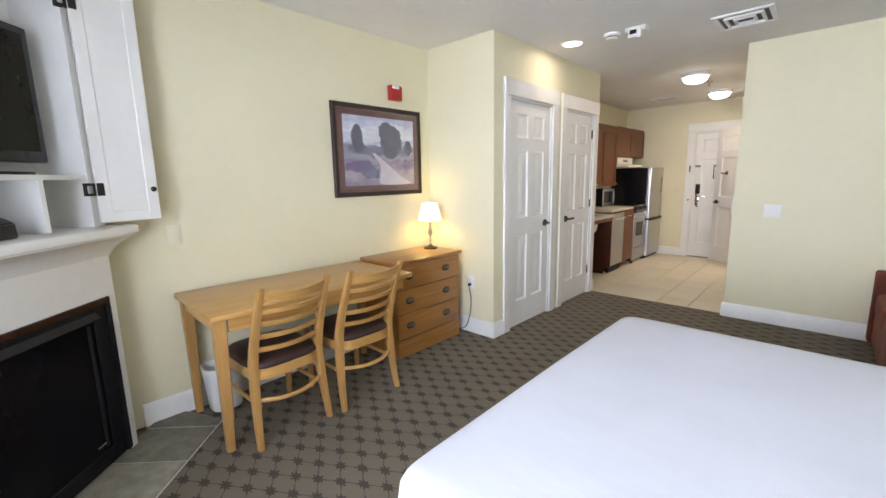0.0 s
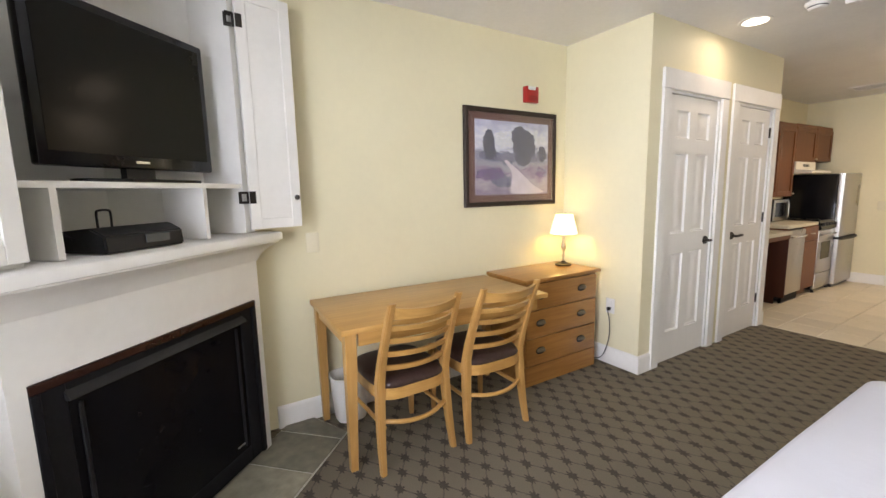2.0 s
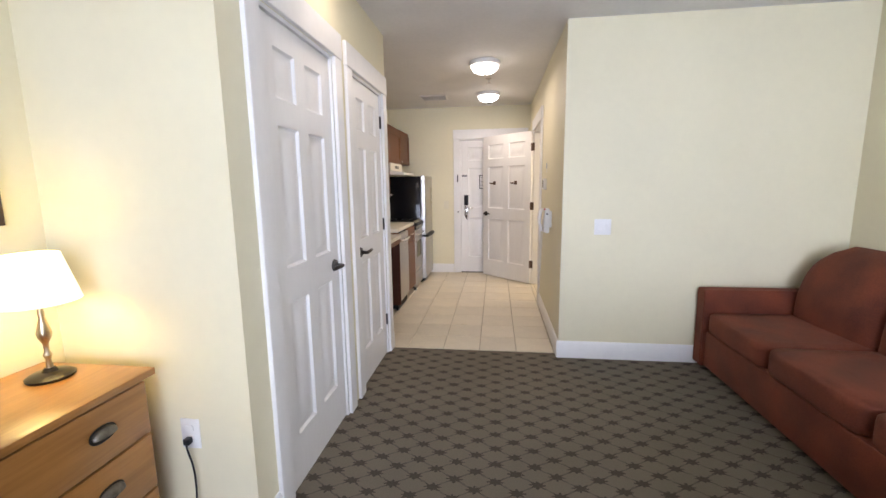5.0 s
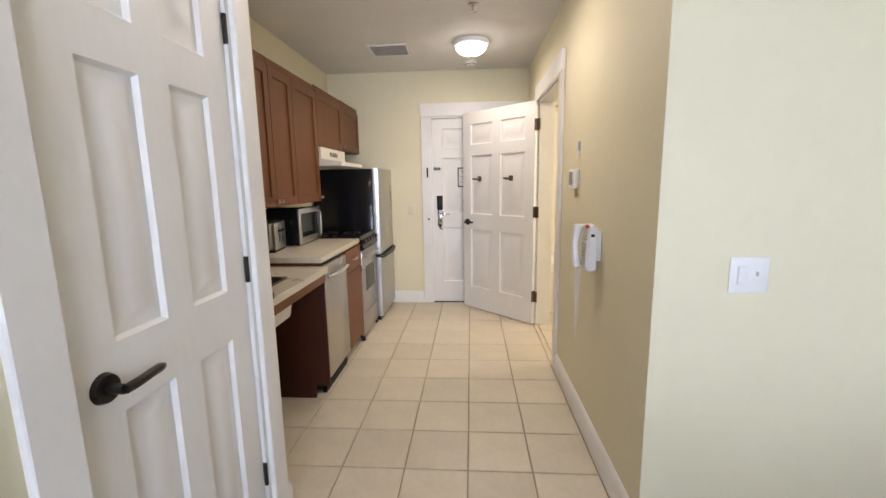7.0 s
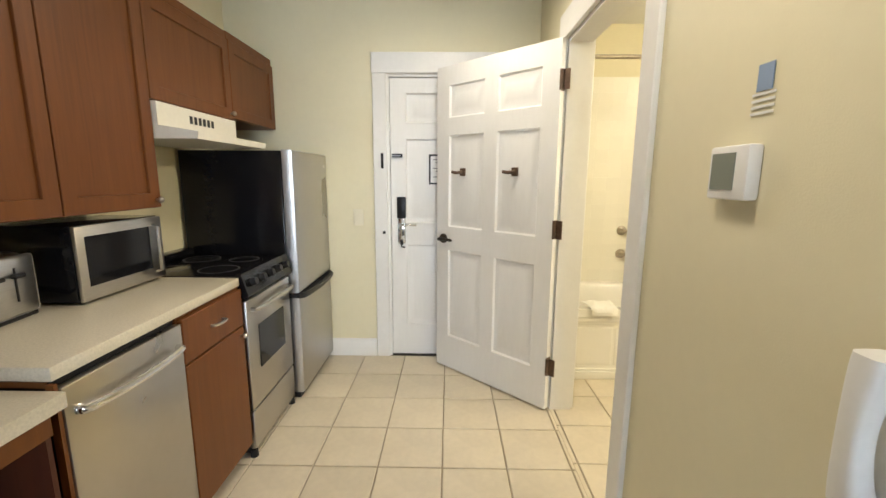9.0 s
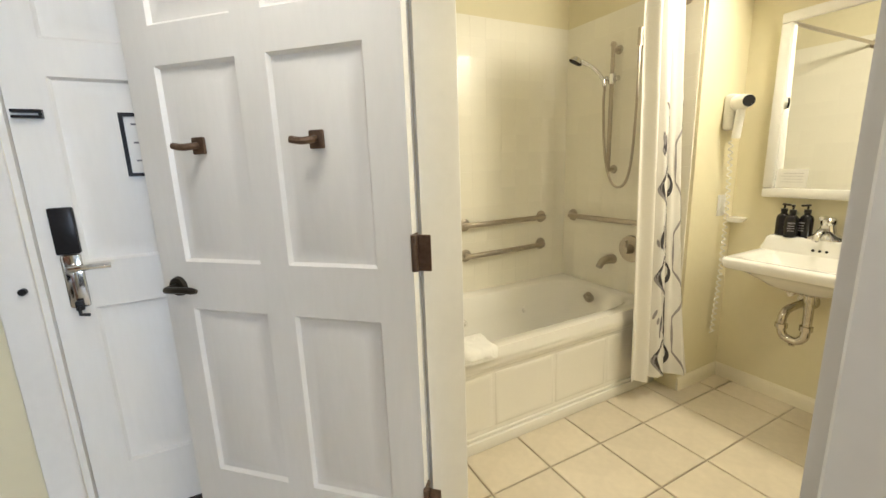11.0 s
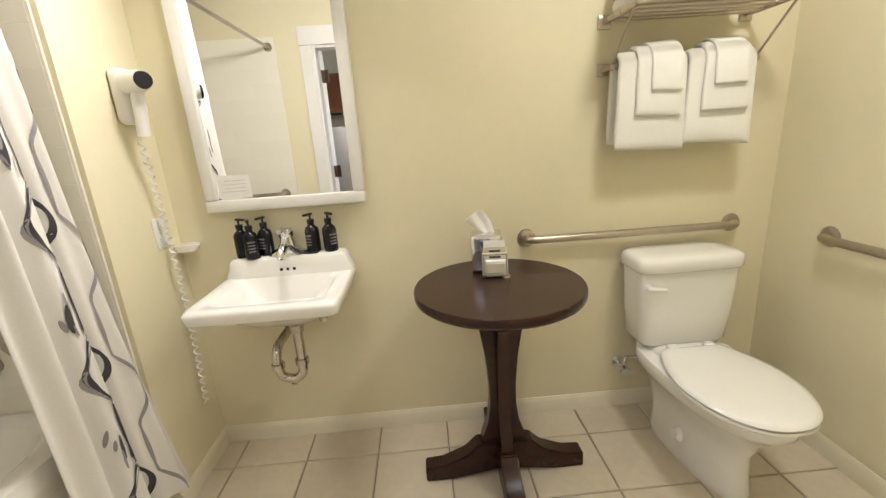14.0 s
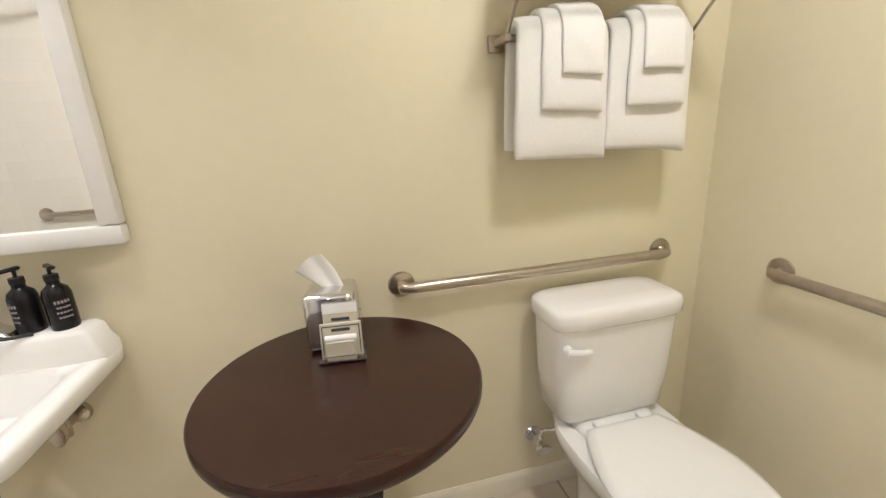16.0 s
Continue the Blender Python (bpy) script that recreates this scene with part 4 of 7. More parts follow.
lampo = thing("table_lamp", "lit table lamp with bronze stem on the dresser", "lamp", at=(-1.365, 4.742, 0.765))
bm = B()
lathe(bm, [(0, 0), (0.062, 0), (0.064, 0.008), (0.052, 0.016), (0.022, 0.022), (0.014, 0.034), (0, 0.034)])
part("foot", bm, M_bronze, lampo)
bm = B()
lathe(bm, [(0, 0.034), (0.010, 0.034), (0.007, 0.06), (0.012, 0.075), (0.007, 0.09), (0.008, 0.115), (0.018, 0.135), (0.020, 0.15), (0.014, 0.175), (0.008, 0.20), (0.010, 0.215), (0.008, 0.225), (0.007, 0.29), (0, 0.29)], 18)
part("stem", bm, node_material("antique_brass", (0.50, 0.42, 0.28), 0.28, 0.95, grain=0.25, grain_scale=50), lampo)
bm = B()
rings = []
for r, z in ((0.108, 0.252), (0.068, 0.405), (0.066, 0.405), (0.106, 0.252)):
    rings.append([(r * math.cos(2 * math.pi * k / 36), r * math.sin(2 * math.pi * k / 36), z) for k in range(36)])
loft(bm, rings, False, False)
part("shade", bm, M_shade, lampo, "glowing cream cloth shade")
bm = B()
bmesh.ops.create_uvsphere(bm, u_segments=14, v_segments=10, radius=0.028, matrix=pose(0, 0, 0.325))
bu = part("bulb", bm, M_lampglow, lampo)
bu.visible_shadow = False

# ---- picture, alarm, plates ----
pic = thing("framed_picture", "framed landscape print of trees and a path", "picture", at=(-1.543, 3.90, 1.252))
PW, PH = 0.905, 0.712


def rect_ring(x, i):
    return [(x, i, i), (x, PW - i, i), (x, PW - i, PH - i), (x, i, PH - i)]


bm = B()
loft(bm, [rect_ring(0, 0), rect_ring(0.020, 0), rect_ring(0.026, 0.006), rect_ring(0.027, 0.018), rect_ring(0.022, 0.024), rect_ring(0.020, 0.034), rect_ring(0.003, 0.035)], False, False)
part("frame", bm, node_material("dark_walnut_frame", (0.030, 0.016, 0.011), 0.6, grain=0.3, grain_scale=30), pic, "dark walnut frame")
bm = B()
box(bm, 0.002, 0.010, 0.03, PW - 0.03, 0.03, PH - 0.03)
part("mat", bm, node_material("plum_mat", (0.14, 0.062, 0.050), 0.8, grain=0.08, grain_scale=80), pic, "plum mat board")
IW0, IW1, IZ0, IZ1 = 0.095, PW - 0.085, 0.085, PH - 0.085


def print_material():
    """Muted watercolour of sky, far hills and meadow in bands broken by noise."""
    mat = bpy.data.materials.new("watercolour_print")
    mat.use_nodes = True
    n, l = mat.node_tree.nodes, mat.node_tree.links
    b = n["Principled BSDF"]
    tc = n.new("ShaderNodeTexCoord")
    sep = n.new("ShaderNodeSeparateXYZ")
    l.new(tc.outputs["Object"], sep.inputs[0])
    nz = n.new("ShaderNodeTexNoise")
    nz.inputs["Scale"].default_value, nz.inputs["Detail"].default_value = 9, 6
    mp = n.new("ShaderNodeMapping")
    mp.inputs["Scale"].default_value = (1, 1, 2.4)
    l.new(tc.outputs["Object"], mp.inputs[0])
    l.new(mp.outputs[0], nz.inputs[0])
    m = n.new("ShaderNodeMath")
    m.operation = "MULTIPLY_ADD"
    m.inputs[1].default_value = 0.30
    l.new(nz.outputs[0], m.inputs[0])
    l.new(sep.outputs[2], m.inputs[2])
    r = n.new("ShaderNodeMapRange")
    r.inputs["From Min"].default_value, r.inputs["From Max"].default_value = IZ0 + 0.15, IZ1 + 0.15
    l.new(m.outputs[0], r.inputs[0])
    ramp = n.new("ShaderNodeValToRGB")
    stops = [(0.0, (0.26, 0.20, 0.27)), (0.18, (0.42, 0.36, 0.40)), (0.30, (0.25, 0.17, 0.26)), (0.42, (0.36, 0.34, 0.38)), (0.52, (0.24, 0.23, 0.30)), (0.60, (0.52, 0.52, 0.60)), (0.78, (0.74, 0.73, 0.75)), (0.9, (0.56, 0.56, 0.66)), (1.0, (0.42, 0.42, 0.54))]
    ramp.color_ramp.elements[0].color, ramp.color_ramp.elements[1].color = (*stops[0][1], 1), (*stops[-1][1], 1)
    for p, c in stops[1:-1]:
        ramp.color_ramp.elements.new(p).color = (*c, 1)
    l.new(r.outputs[0], ramp.inputs[0])
    l.new(ramp.outputs[0], b.inputs["Base Color"])
    b.inputs["Roughness"].default_value = 0.5
    return mat


bm = B()
box(bm, 0.010, 0.0125, IW0, IW1, IZ0, IZ1)
part("print", bm, print_material(), pic, "muted watercolour landscape")


def blob(bm, cy, cz, ry, rz, x, seed, seg=26):
    """A flat ragged painted shape."""
    vs = []
    for k in range(seg):
        a = 2 * math.pi * k / seg
        f = 1 + 0.22 * noise.noise(Vector((math.cos(a) * 2.3 + seed, math.sin(a) * 2.3, seed)))
        vs.append(bm.verts.new((x, cy + ry * f * math.cos(a), cz + rz * f * math.sin(a))))
    bm.faces.new(vs)


PAINTS = [node_material("tree_paint_" + n_, c, 0.6, grain=g_, grain_scale=40, stain=g_, stain_scale=12) for n_, c, g_ in (
    ("slate", (0.135, 0.135, 0.195), 0.2), ("grey", (0.19, 0.19, 0.26), 0.2), ("umber", (0.105, 0.100, 0.140), 0.2), ("mauve", (0.20, 0.13, 0.26), 0.25),
    ("haze", (0.30, 0.30, 0.38), 0.2), ("cloud", (0.66, 0.66, 0.68), 0.08), ("path", (0.62, 0.54, 0.58), 0.06))]
daub = random.Random(5)


def painted_patch(name, label, cy, cz, ry, rz, count, size, mats, x):
    """A patch of small brush marks that overlap to a soft, ragged shape."""
    for j, mt in enumerate(mats):
        bm = B()
        for k in range(count):
            a, r = daub.uniform(0, 2 * math.pi), math.sqrt(daub.random())
            w = size * daub.uniform(0.5, 1.2)
            blob(bm, cy + ry * r * math.cos(a), cz + rz * r * math.sin(a), w, w * daub.uniform(0.6, 1.0), x + 0.00025 * j + 0.000004 * k, daub.uniform(0, 90), 9)
        part(name, bm, PAINTS[mt], pic, label)


painted_patch("painted_clouds", "pale painted clouds", 0.40, 0.50, 0.16, 0.05, 46, 0.020, (5,), 0.0127)
painted_patch("painted_clouds", "pale painted clouds", 0.71, 0.52, 0.07, 0.05, 24, 0.018, (5,), 0.0127)
painted_patch("painted_hill", "hazy blue hills", 0.45, 0.365, 0.33, 0.022, 70, 0.032, (4, 1), 0.0128)
for cy, cz, ry, rz, n_ in ((0.220, 0.465, 0.046, 0.085, 34), (0.240, 0.385, 0.045, 0.035, 16), (0.515, 0.520, 0.070, 0.070, 40), (0.590, 0.455, 0.080, 0.110, 60), (0.555, 0.360, 0.070, 0.050, 30), (0.500, 0.440, 0.040, 0.060, 20), (0.755, 0.395, 0.036, 0.052, 20)):
    painted_patch("painted_tree", "dark painted tree", cy, cz, ry, rz, n_ * 2, 0.015, (1, 0, 2), 0.0133)
painted_patch("painted_bushes", "mauve painted heather", 0.24, 0.235, 0.13, 0.035, 34, 0.020, (3, 0, 3), 0.0133)
painted_patch("painted_bushes", "mauve painted heather", 0.36, 0.185, 0.10, 0.035, 24, 0.020, (0, 1), 0.0133)
painted_patch("painted_bushes", "mauve painted heather", 0.74, 0.255, 0.06, 0.035, 16, 0.016, (4, 3), 0.0133)
bm = B()
for k in range(60):
    t = k / 59
    cy, hw = 0.385 + 0.24 * t + 0.022 * math.sin(5.5 * t), 0.018 + 0.155 * t ** 1.5
    blob(bm, min(cy, IW1 - 0.012 - hw * 1.2), max(0.335 - 0.235 * t ** 0.9, IZ0 + 0.016), hw, 0.010 + 0.005 * t, 0.0142 + 0.000004 * k, k * 1.7, 12)
part("painted_path", bm, PAINTS[6], pic, "pale painted path")
bm = B()
box(bm, 0.020, 0.0215, 0.034, PW - 0.034, 0.034, PH - 0.034)
gl = part("glazing", bm, M_glass, pic, "thin glass")
gl.visible_shadow = False

al = thing("fire_alarm", "red fire alarm strobe on the wall", "fire alarm", at=(-1.545, 4.46, 2.03))
M_red = node_material("red_plastic", (0.42, 0.020, 0.018), 0.35, grain=0.05)
bm = B()
box(bm, 0, 0.045, 0, 0.125, 0, 0.118, 0.006)
part("housing", bm, M_red, al)
bm = B()
box(bm, 0.045, 0.058, 0.012, 0.085, 0.088, 0.114, 0.006)
part("strobe_lens", bm, M_white, al, "clear white strobe lens")
bm = B()
for k in range(3):
    box(bm, 0.045, 0.0465, 0.02, 0.10, 0.015 + 0.013 * k, 0.021 + 0.013 * k)
part("grille", bm, node_material("dark_red", (0.2, 0.01, 0.01), 0.5), al)


M_cream = node_material("cream_plastic", (0.74, 0.69, 0.52), 0.45, grain=0.02, stain=0.03)


def wall_plate(name, label, category, at, turn, w, h, kind_):
    """A plate on a wall that faces local -y: blank, outlet or switches."""
    p = thing(name, label, category, at=at, turn=turn)
    bm = B()
    box(bm, -w / 2, w / 2, -0.006, 0, -h / 2, h / 2, 0.003)
    part("plate", bm, M_cream if kind_ == "blank" else M_white, p)
    if kind_ == "outlet":
        for z in (-0.022, 0.022):
            bm = B()
            prism(bm, superellipse(0, z, 0.016, 0.014, 3, 16), 1, -0.010, -0.006)
            part("socket", bm, M_white, p)
    if kind_ == "switch":
        bm = B()
        box(bm, -0.038, -0.010, -0.011, -0.006, -0.030, 0.030, 0.002, 1)
        part("rocker", bm, M_white, p)
        bm = B()
        box(bm, 0.016, 0.030, -0.008, -0.006, -0.020, 0.020, 0.001, 1)
        box(bm, 0.020, 0.026, -0.018, -0.008, -0.002, 0.012, 0.001, 1)
        part("toggle", bm, M_white, p)
    return p


wall_plate("blank_plate", "cream blank cover plate on the wall", "wall plate", (-1.545, 2.815, 1.09), 90, 0.075, 0.115, "blank")
wall_plate("wall_outlet", "white wall outlet beside the dresser", "outlet", (-1.055, 4.935, 0.465), 0, 0.075, 0.118, "outlet")
wall_plate("light_switch", "white double light switch plate", "light switch", (0.857, 6.86, 1.038), 0, 0.122, 0.118, "switch")
wall_plate("blank_plate", "cream switch plate beside the fridge", "wall plate", (-0.70, 10.03, 1.06), 0, 0.075, 0.118, "blank")
cord = thing("power_cord", "black lamp cord plugged into the outlet", "power cord", at=(-1.055, 4.925, 0.0))
bm = B()
tube(bm, smooth_path([(-0.005, -0.012, 0.445), (0.000, -0.020, 0.42), (0.020, -0.022, 0.34), (0.018, -0.022, 0.22), (-0.015, -0.022, 0.10), (-0.055, -0.022, 0.035), (-0.12, -0.03, 0.010)], 6), 0.0035, 8)
part("cable", bm, M_black, cord)
bm = B()
box(bm, -0.014, 0.010, -0.022, 0.004, 0.432, 0.456, 0.004)
part("plug", bm, M_black, cord)

# ---- bed ----
bed = thing("bed", "bed with a plain white sheet tucked over the mattress", "bed", at=(0.525, 2.672, 0))
BL, BW = 1.995, 1.520
bm = B()
N = 26
rings = []
for z, ins in ((0.34, 0.012), (0.38, 0.004), (0.46, 0.0), (0.56, 0.0), (0.64, 0.002), (0.680, 0.006), (0.699, 0.014), (0.708, 0.027), (0.711, 0.055), (0.712, 0.15), (0.713, 0.30), (0.7138, 0.50), (0.714, 0.62), (0.714, 0.72), (0.714, 0.755)):
    ring = []
    outline = superellipse(BL / 2, BW / 2, BL / 2 - ins, BW / 2 - ins, 34, 200)
    for px, py in outline:
        fold = 0.010 * max(0.0, 1 - z / 0.55) * math.sin(px * 21 + 3 * noise.noise(Vector((px * 2, py * 2, 0)))) * math.cos(py * 17)
        w = fold + 0.005 * noise.noise(Vector((px * 3.1, py * 3.1, z * 1.4))) + 0.002 * noise.noise(Vector((px * 9, py * 9, z * 3)))
        dx, dy = px - BL / 2, py - BW / 2
        ln = max(1e-3, math.hypot(dx, dy))
        ring.append((px + dx / ln * w, py + dy / ln * w, z + (0.008 * noise.noise(Vector((px * 2.2, py * 2.2, 0))) + 0.0025 * noise.noise(Vector((px * 8, py * 3, 4))) if z > 0.6 else 0)))
    rings.append(ring)
loft(bm, rings)
part("mattress", bm, M_sheet, bed, "mattress in a white sheet", 70)
bm = B()
box(bm, 0.025, BL, 0.025, BW - 0.025, 0.16, 0.405, 0.02)
part("box_spring", bm, node_material("box_spring_cloth", (0.55, 0.52, 0.46), 0.9, grain=0.1, grain_scale=150), bed, "beige box spring")
bm = B()
box(bm, 0.08, BL - 0.02, 0.08, BW - 0.08, 0.0, 0.16)
part("bed_frame", bm, M_matteblack, bed, "dark bed base")

# ---- sofa ----
sofa = thing("sofa", "rust brown microfibre three-seat sofa with rolled arms", "sofa", at=(1.575, 4.66, 0))
SL, SDp = 2.18, 0.90
bm = B()
box(bm, 0.0, SDp - 0.02, 0.10, SL - 0.10, 0.03, 0.295, 0.02)
part("base", bm, M_sofa, sofa)


def cushion(bm, x0, x1, y0, y1, z0, z1, puff, seed):
    """A soft block with rounded borders and a crowned top."""
    rings = []
    cx, cy = (x0 + x1) / 2, (y0 + y1) / 2
    for t, f in ((0, 0.97), (0.10, 0.995), (0.3, 1.0), (0.75, 1.0), (0.93, 0.992), (1.0, 0.965), (1.0 + puff * 0.6, 0.78), (1.0 + puff, 0.4)):
        ring = []
        for px, py in superellipse(cx, cy, (x1 - x0) / 2 * f, (y1 - y0) / 2 * f, 9, 48):
            ring.append((px, py, z0 + (z1 - z0) * t + 0.006 * noise.noise(Vector((px * 5, py * 5, seed)))))
        rings.append(ring)
    loft(bm, rings)
    return bm


seat_w = (SL - 0.22) / 3
for k in range(3):
    y0 = 0.11 + seat_w * k
    bm = cushion(B(), -0.015, 0.66, y0 + 0.003, y0 + seat_w - 0.003, 0.298, 0.436, 0.055, k * 3.1)
    cu = part("seat_cushion", bm, M_sofa, sofa, "", 70)
    bm = B()
    tube(bm, [(px, py, 0.421) for px, py in superellipse(0.3225, y0 + seat_w / 2, 0.322, seat_w / 2 - 0.012, 9, 40)] + [(0.6445, y0 + seat_w / 2, 0.421)], 0.007, 6)
    part("piping", bm, M_sofadark, cu, "dark rust piping")
for k in range(3):
    y0 = 0.11 + seat_w * k
    bm = B()
    rings = []
    for t in range(11):
        f = t / 10
        z = 0.44 + 0.50 * f
        xb = 0.56 + 0.16 * f
        th = (0.09 + 0.06 * math.sin(math.pi * min(1, f * 1.05))) * (1 if f < 0.75 else math.sqrt(max(0.02, 1 - ((f - 0.75) / 0.25) ** 2)))
        hw = seat_w / 2 * (1.0 if f < 0.6 else math.sqrt(max(0.15, 1 - 0.75 * ((f - 0.6) / 0.4) ** 2)))
        rings.append([(px, py, z) for px, py in superellipse(xb + 0.05, y0 + seat_w / 2, th, hw, 4, 32)])
    loft(bm, rings)
    part("back_cushion", bm, M_sofa, sofa, "", 70)
bm = B()
box(bm, 0.72, SDp - 0.01, 0.06, SL - 0.06, 0.04, 0.80, 0.05, 3)
part("back_frame", bm, M_sofa, sofa)
for s, y in ((1, SL - 0.11), (0, 0.0)):
    bm = B()
    arm = [(0.0, 0.03), (0.11, 0.03), (0.11, 0.46), (0.118, 0.553), (0.105, 0.597), (0.055, 0.609), (0.010, 0.597), (-0.006, 0.553), (0.0, 0.46)]
    prism(bm, [(y + a, z) for a, z in arm], 0, -0.025, 0.80)
    bmesh.ops.bevel(bm, geom=[e for e in bm.edges if abs(e.verts[0].co.x - e.verts[1].co.x) < 1e-4], offset=0.008, segments=2, affect="EDGES")
    part("armrest", bm, M_sofa, sofa, "", 50)
for x in (0.06, 0.80):
    for y in (0.15, SL - 0.15):
        bm = B()
        rod(bm, (x, y, 0), (x, y, 0.04), 0.02, 0.025)
        part("foot", bm, M_black, sofa)

# ---- kitchen ----
KB = -1.578


def shaker(bm, axis_x, y0, y1, z0, z1, fw=0.058, th=0.019):
    """A shaker door front that faces +x at the plane axis_x: frame, sunk panel and a small bevel between."""
    def ring(x, i):
        return [(x, y0 + i, z0 + i), (x, y1 - i, z0 + i), (x, y1 - i, z1 - i), (x, y0 + i, z1 - i)]

    loft(bm, [ring(axis_x - th, 0), ring(axis_x - 0.002, 0), ring(axis_x, 0.002), ring(axis_x, fw - 0.002), ring(axis_x - 0.002, fw), ring(axis_x - 0.010, fw + 0.001)])
    return bm


def small_knob(parent, x, y, z, mat=None):
    bm = B()
    rod(bm, (x, y, z), (x + 0.014, y, z), 0.005, seg=8)
    bmesh.ops.create_uvsphere(bm, u_segments=12, v_segments=8, radius=0.013, matrix=pose(x + 0.020, y, z))
    return part("knob", bm, mat or M_nickel, parent, "satin nickel knob")


def upper_cabinet(y0, y1, z0, z1, doors, knobs):
    c = thing("wall_cabinet", "cherry wood wall cabinet with shaker doors", "cabinet", "kitchen wall cabinets", at=(0, (y0 + y1) / 2, z0))
    yc = (y0 + y1) / 2
    bm = B()
    box(bm, KB, -1.281, y0 - yc + 0.001, y1 - yc - 0.001, 0, z1 - z0)
    box(bm, -1.281, -1.270, y0 - yc + 0.001, y1 - yc - 0.001, z1 - z0 - 0.03, z1 - z0 + 0.012, 0.003, 1)
    part("body", bm, M_cab, c)
    for a, b in doors:
        d = part("door", shaker(B(), -1.260, a - yc + 0.003, b - yc - 0.003, 0.003, z1 - z0 - 0.034), M_cab, c)
    for y in knobs:
        small_knob(c, -1.26, y - yc, 0.035)
    return c


upper_cabinet(6.972, 7.385, 1.215, 2.10, [(6.972, 7.385)], [7.36])
upper_cabinet(7.385, 8.01, 1.215, 2.10, [(7.385, 7.70), (7.70, 8.01)], [7.985])
upper_cabinet(8.01, 8.785, 1.215, 2.10, [(8.01, 8.335), (8.335, 8.785)], [8.035, 8.755])
upper_cabinet(8.785, 9.44, 1.655, 2.112, [(8.785, 9.44)], [9.415])
upper_cabinet(9.44, 10.018, 1.665, 2.118, [(9.44, 10.018)], [])

hood = thing("range_hood", "white range hood under the wall cabinet", "range hood", at=(0, 9.11, 1.50))
bm = B()
prism(bm, [(-1.575, 0.0), (-1.085, 0.0), (-1.08, 0.03), (-1.245, 0.055), (-1.245, 0.150), (-1.575, 0.150)], 1, -0.318, 0.318)
M_hood = node_material("almond_enamel", (0.74, 0.71, 0.62), 0.35, grain=0.03, stain=0.05)
part("hood_body", bm, M_hood, hood)
bm = B()
for k in range(6):
    box(bm, -1.2455, -1.243, -0.10 + 0.035 * k, -0.08 + 0.035 * k, 0.085, 0.12)
part("vent_slots", bm, M_black, hood)

# lower accessible counter with sink
lc = thing("sink_counter", "low cream laminate counter with an open knee space", "counter", at=(0, 7.45, 0))
bm = B()
SX0, SX1, SY0, SY1 = -1.42, -1.05, 7.33 - 7.45, 7.612 - 7.45
def flat_ring(x0, x1, y0, y1, z):
    return [(x0, y0, z), (x1, y0, z), (x1, y1, z), (x0, y1, z)]


outer_, inner_ = (-1.578, -0.935, -0.478, 0.478), (SX0, SX1, SY0, SY1)
loft(bm, [flat_ring(*outer_, 0.812), flat_ring(*outer_, 0.85), flat_ring(*inner_, 0.85), flat_ring(*inner_, 0.812), flat_ring(*outer_, 0.812)], False, False)
bmesh.ops.remove_doubles(bm, verts=bm.verts[:], dist=0.0005)
part("worktop", bm, M_counter, lc)
bm = B()
box(bm, -0.956, -0.938, -0.478, 0.438, 0.765, 0.811)
part("front_rail", bm, M_cab, lc, "cherry front rail")
bm = B()
box(bm, -1.578, -1.04, 0.425, 0.4375, 0.0, 0.811)
box(bm, -1.04, -0.945, 0.425, 0.4375, 0.085, 0.811)
part("side_panel", bm, M_panel, lc, "dark cherry side panel")
bm = B()
box(bm, -1.578, -1.56, -0.478, 0.478, 0.851, 0.935, 0.003, 1)
part("backsplash", bm, M_counter, lc)

ks = thing("kitchen_sink", "stainless kitchen sink set into the low counter", "sink", at=(0, 7.45, 0.852))
bm = B()
rings = []
cx, cy = (SX0 + SX1) / 2, (SY0 + SY1) / 2
for rx, ry, z in ((0.197, 0.153, 0.0), (0.197, 0.153, 0.004), (0.180, 0.136, 0.004), (0.174, 0.130, -0.01), (0.168, 0.125, -0.13), (0.14, 0.10, -0.15), (0.03, 0.03, -0.153)):
    rings.append([(x, y, z) for x, y in superellipse(cx, cy, rx, ry, 9, 44)])
loft(bm, rings, False, True)
part("basin", bm, node_material("dull_sink_steel", (0.22, 0.21, 0.20), 0.4, 1.0, grain=0.1), ks)
bm = B()
rings = []
for rx, ry, z in ((0.185, 0.150, -0.042), (0.200, 0.180, -0.075), (0.205, 0.186, -0.15), (0.195, 0.175, -0.215), (0.15, 0.13, -0.245)):
    rings.append([(x, y, z) for x, y in superellipse(cx, cy, rx, ry, 7, 36)])
loft(bm, rings, False, True)
part("insulated_underside", bm, M_white, ks, "white insulated underside")
bm = B()
tube(bm, smooth_path([(cx, cy - 0.06, -0.24), (cx, cy - 0.06, -0.30), (cx - 0.02, cy - 0.02, -0.36), (cx - 0.04, cy + 0.05, -0.32), (cx - 0.10, cy + 0.06, -0.31), (-1.572, cy + 0.06, -0.31)], 6), 0.022, 10)
part("drain_pipe", bm, M_white, ks, "white plastic drain pipe")
bm = B()
tube(bm, smooth_path([(-1.50, cy, 0.0), (-1.50, cy, 0.20), (-1.47, cy, 0.27), (-1.40, cy, 0.28), (-1.34, cy, 0.25), (-1.33, cy, 0.21)], 6), 0.011, 10)
rod(bm, (-1.50, cy, -0.001), (-1.50, cy, 0.03), 0.025, 0.02)
tube(bm, [(-1.50, cy + 0.02, 0.03), (-1.49, cy + 0.08, 0.06)], 0.008, 8)
part("faucet", bm, M_chrome, ks, "chrome faucet")

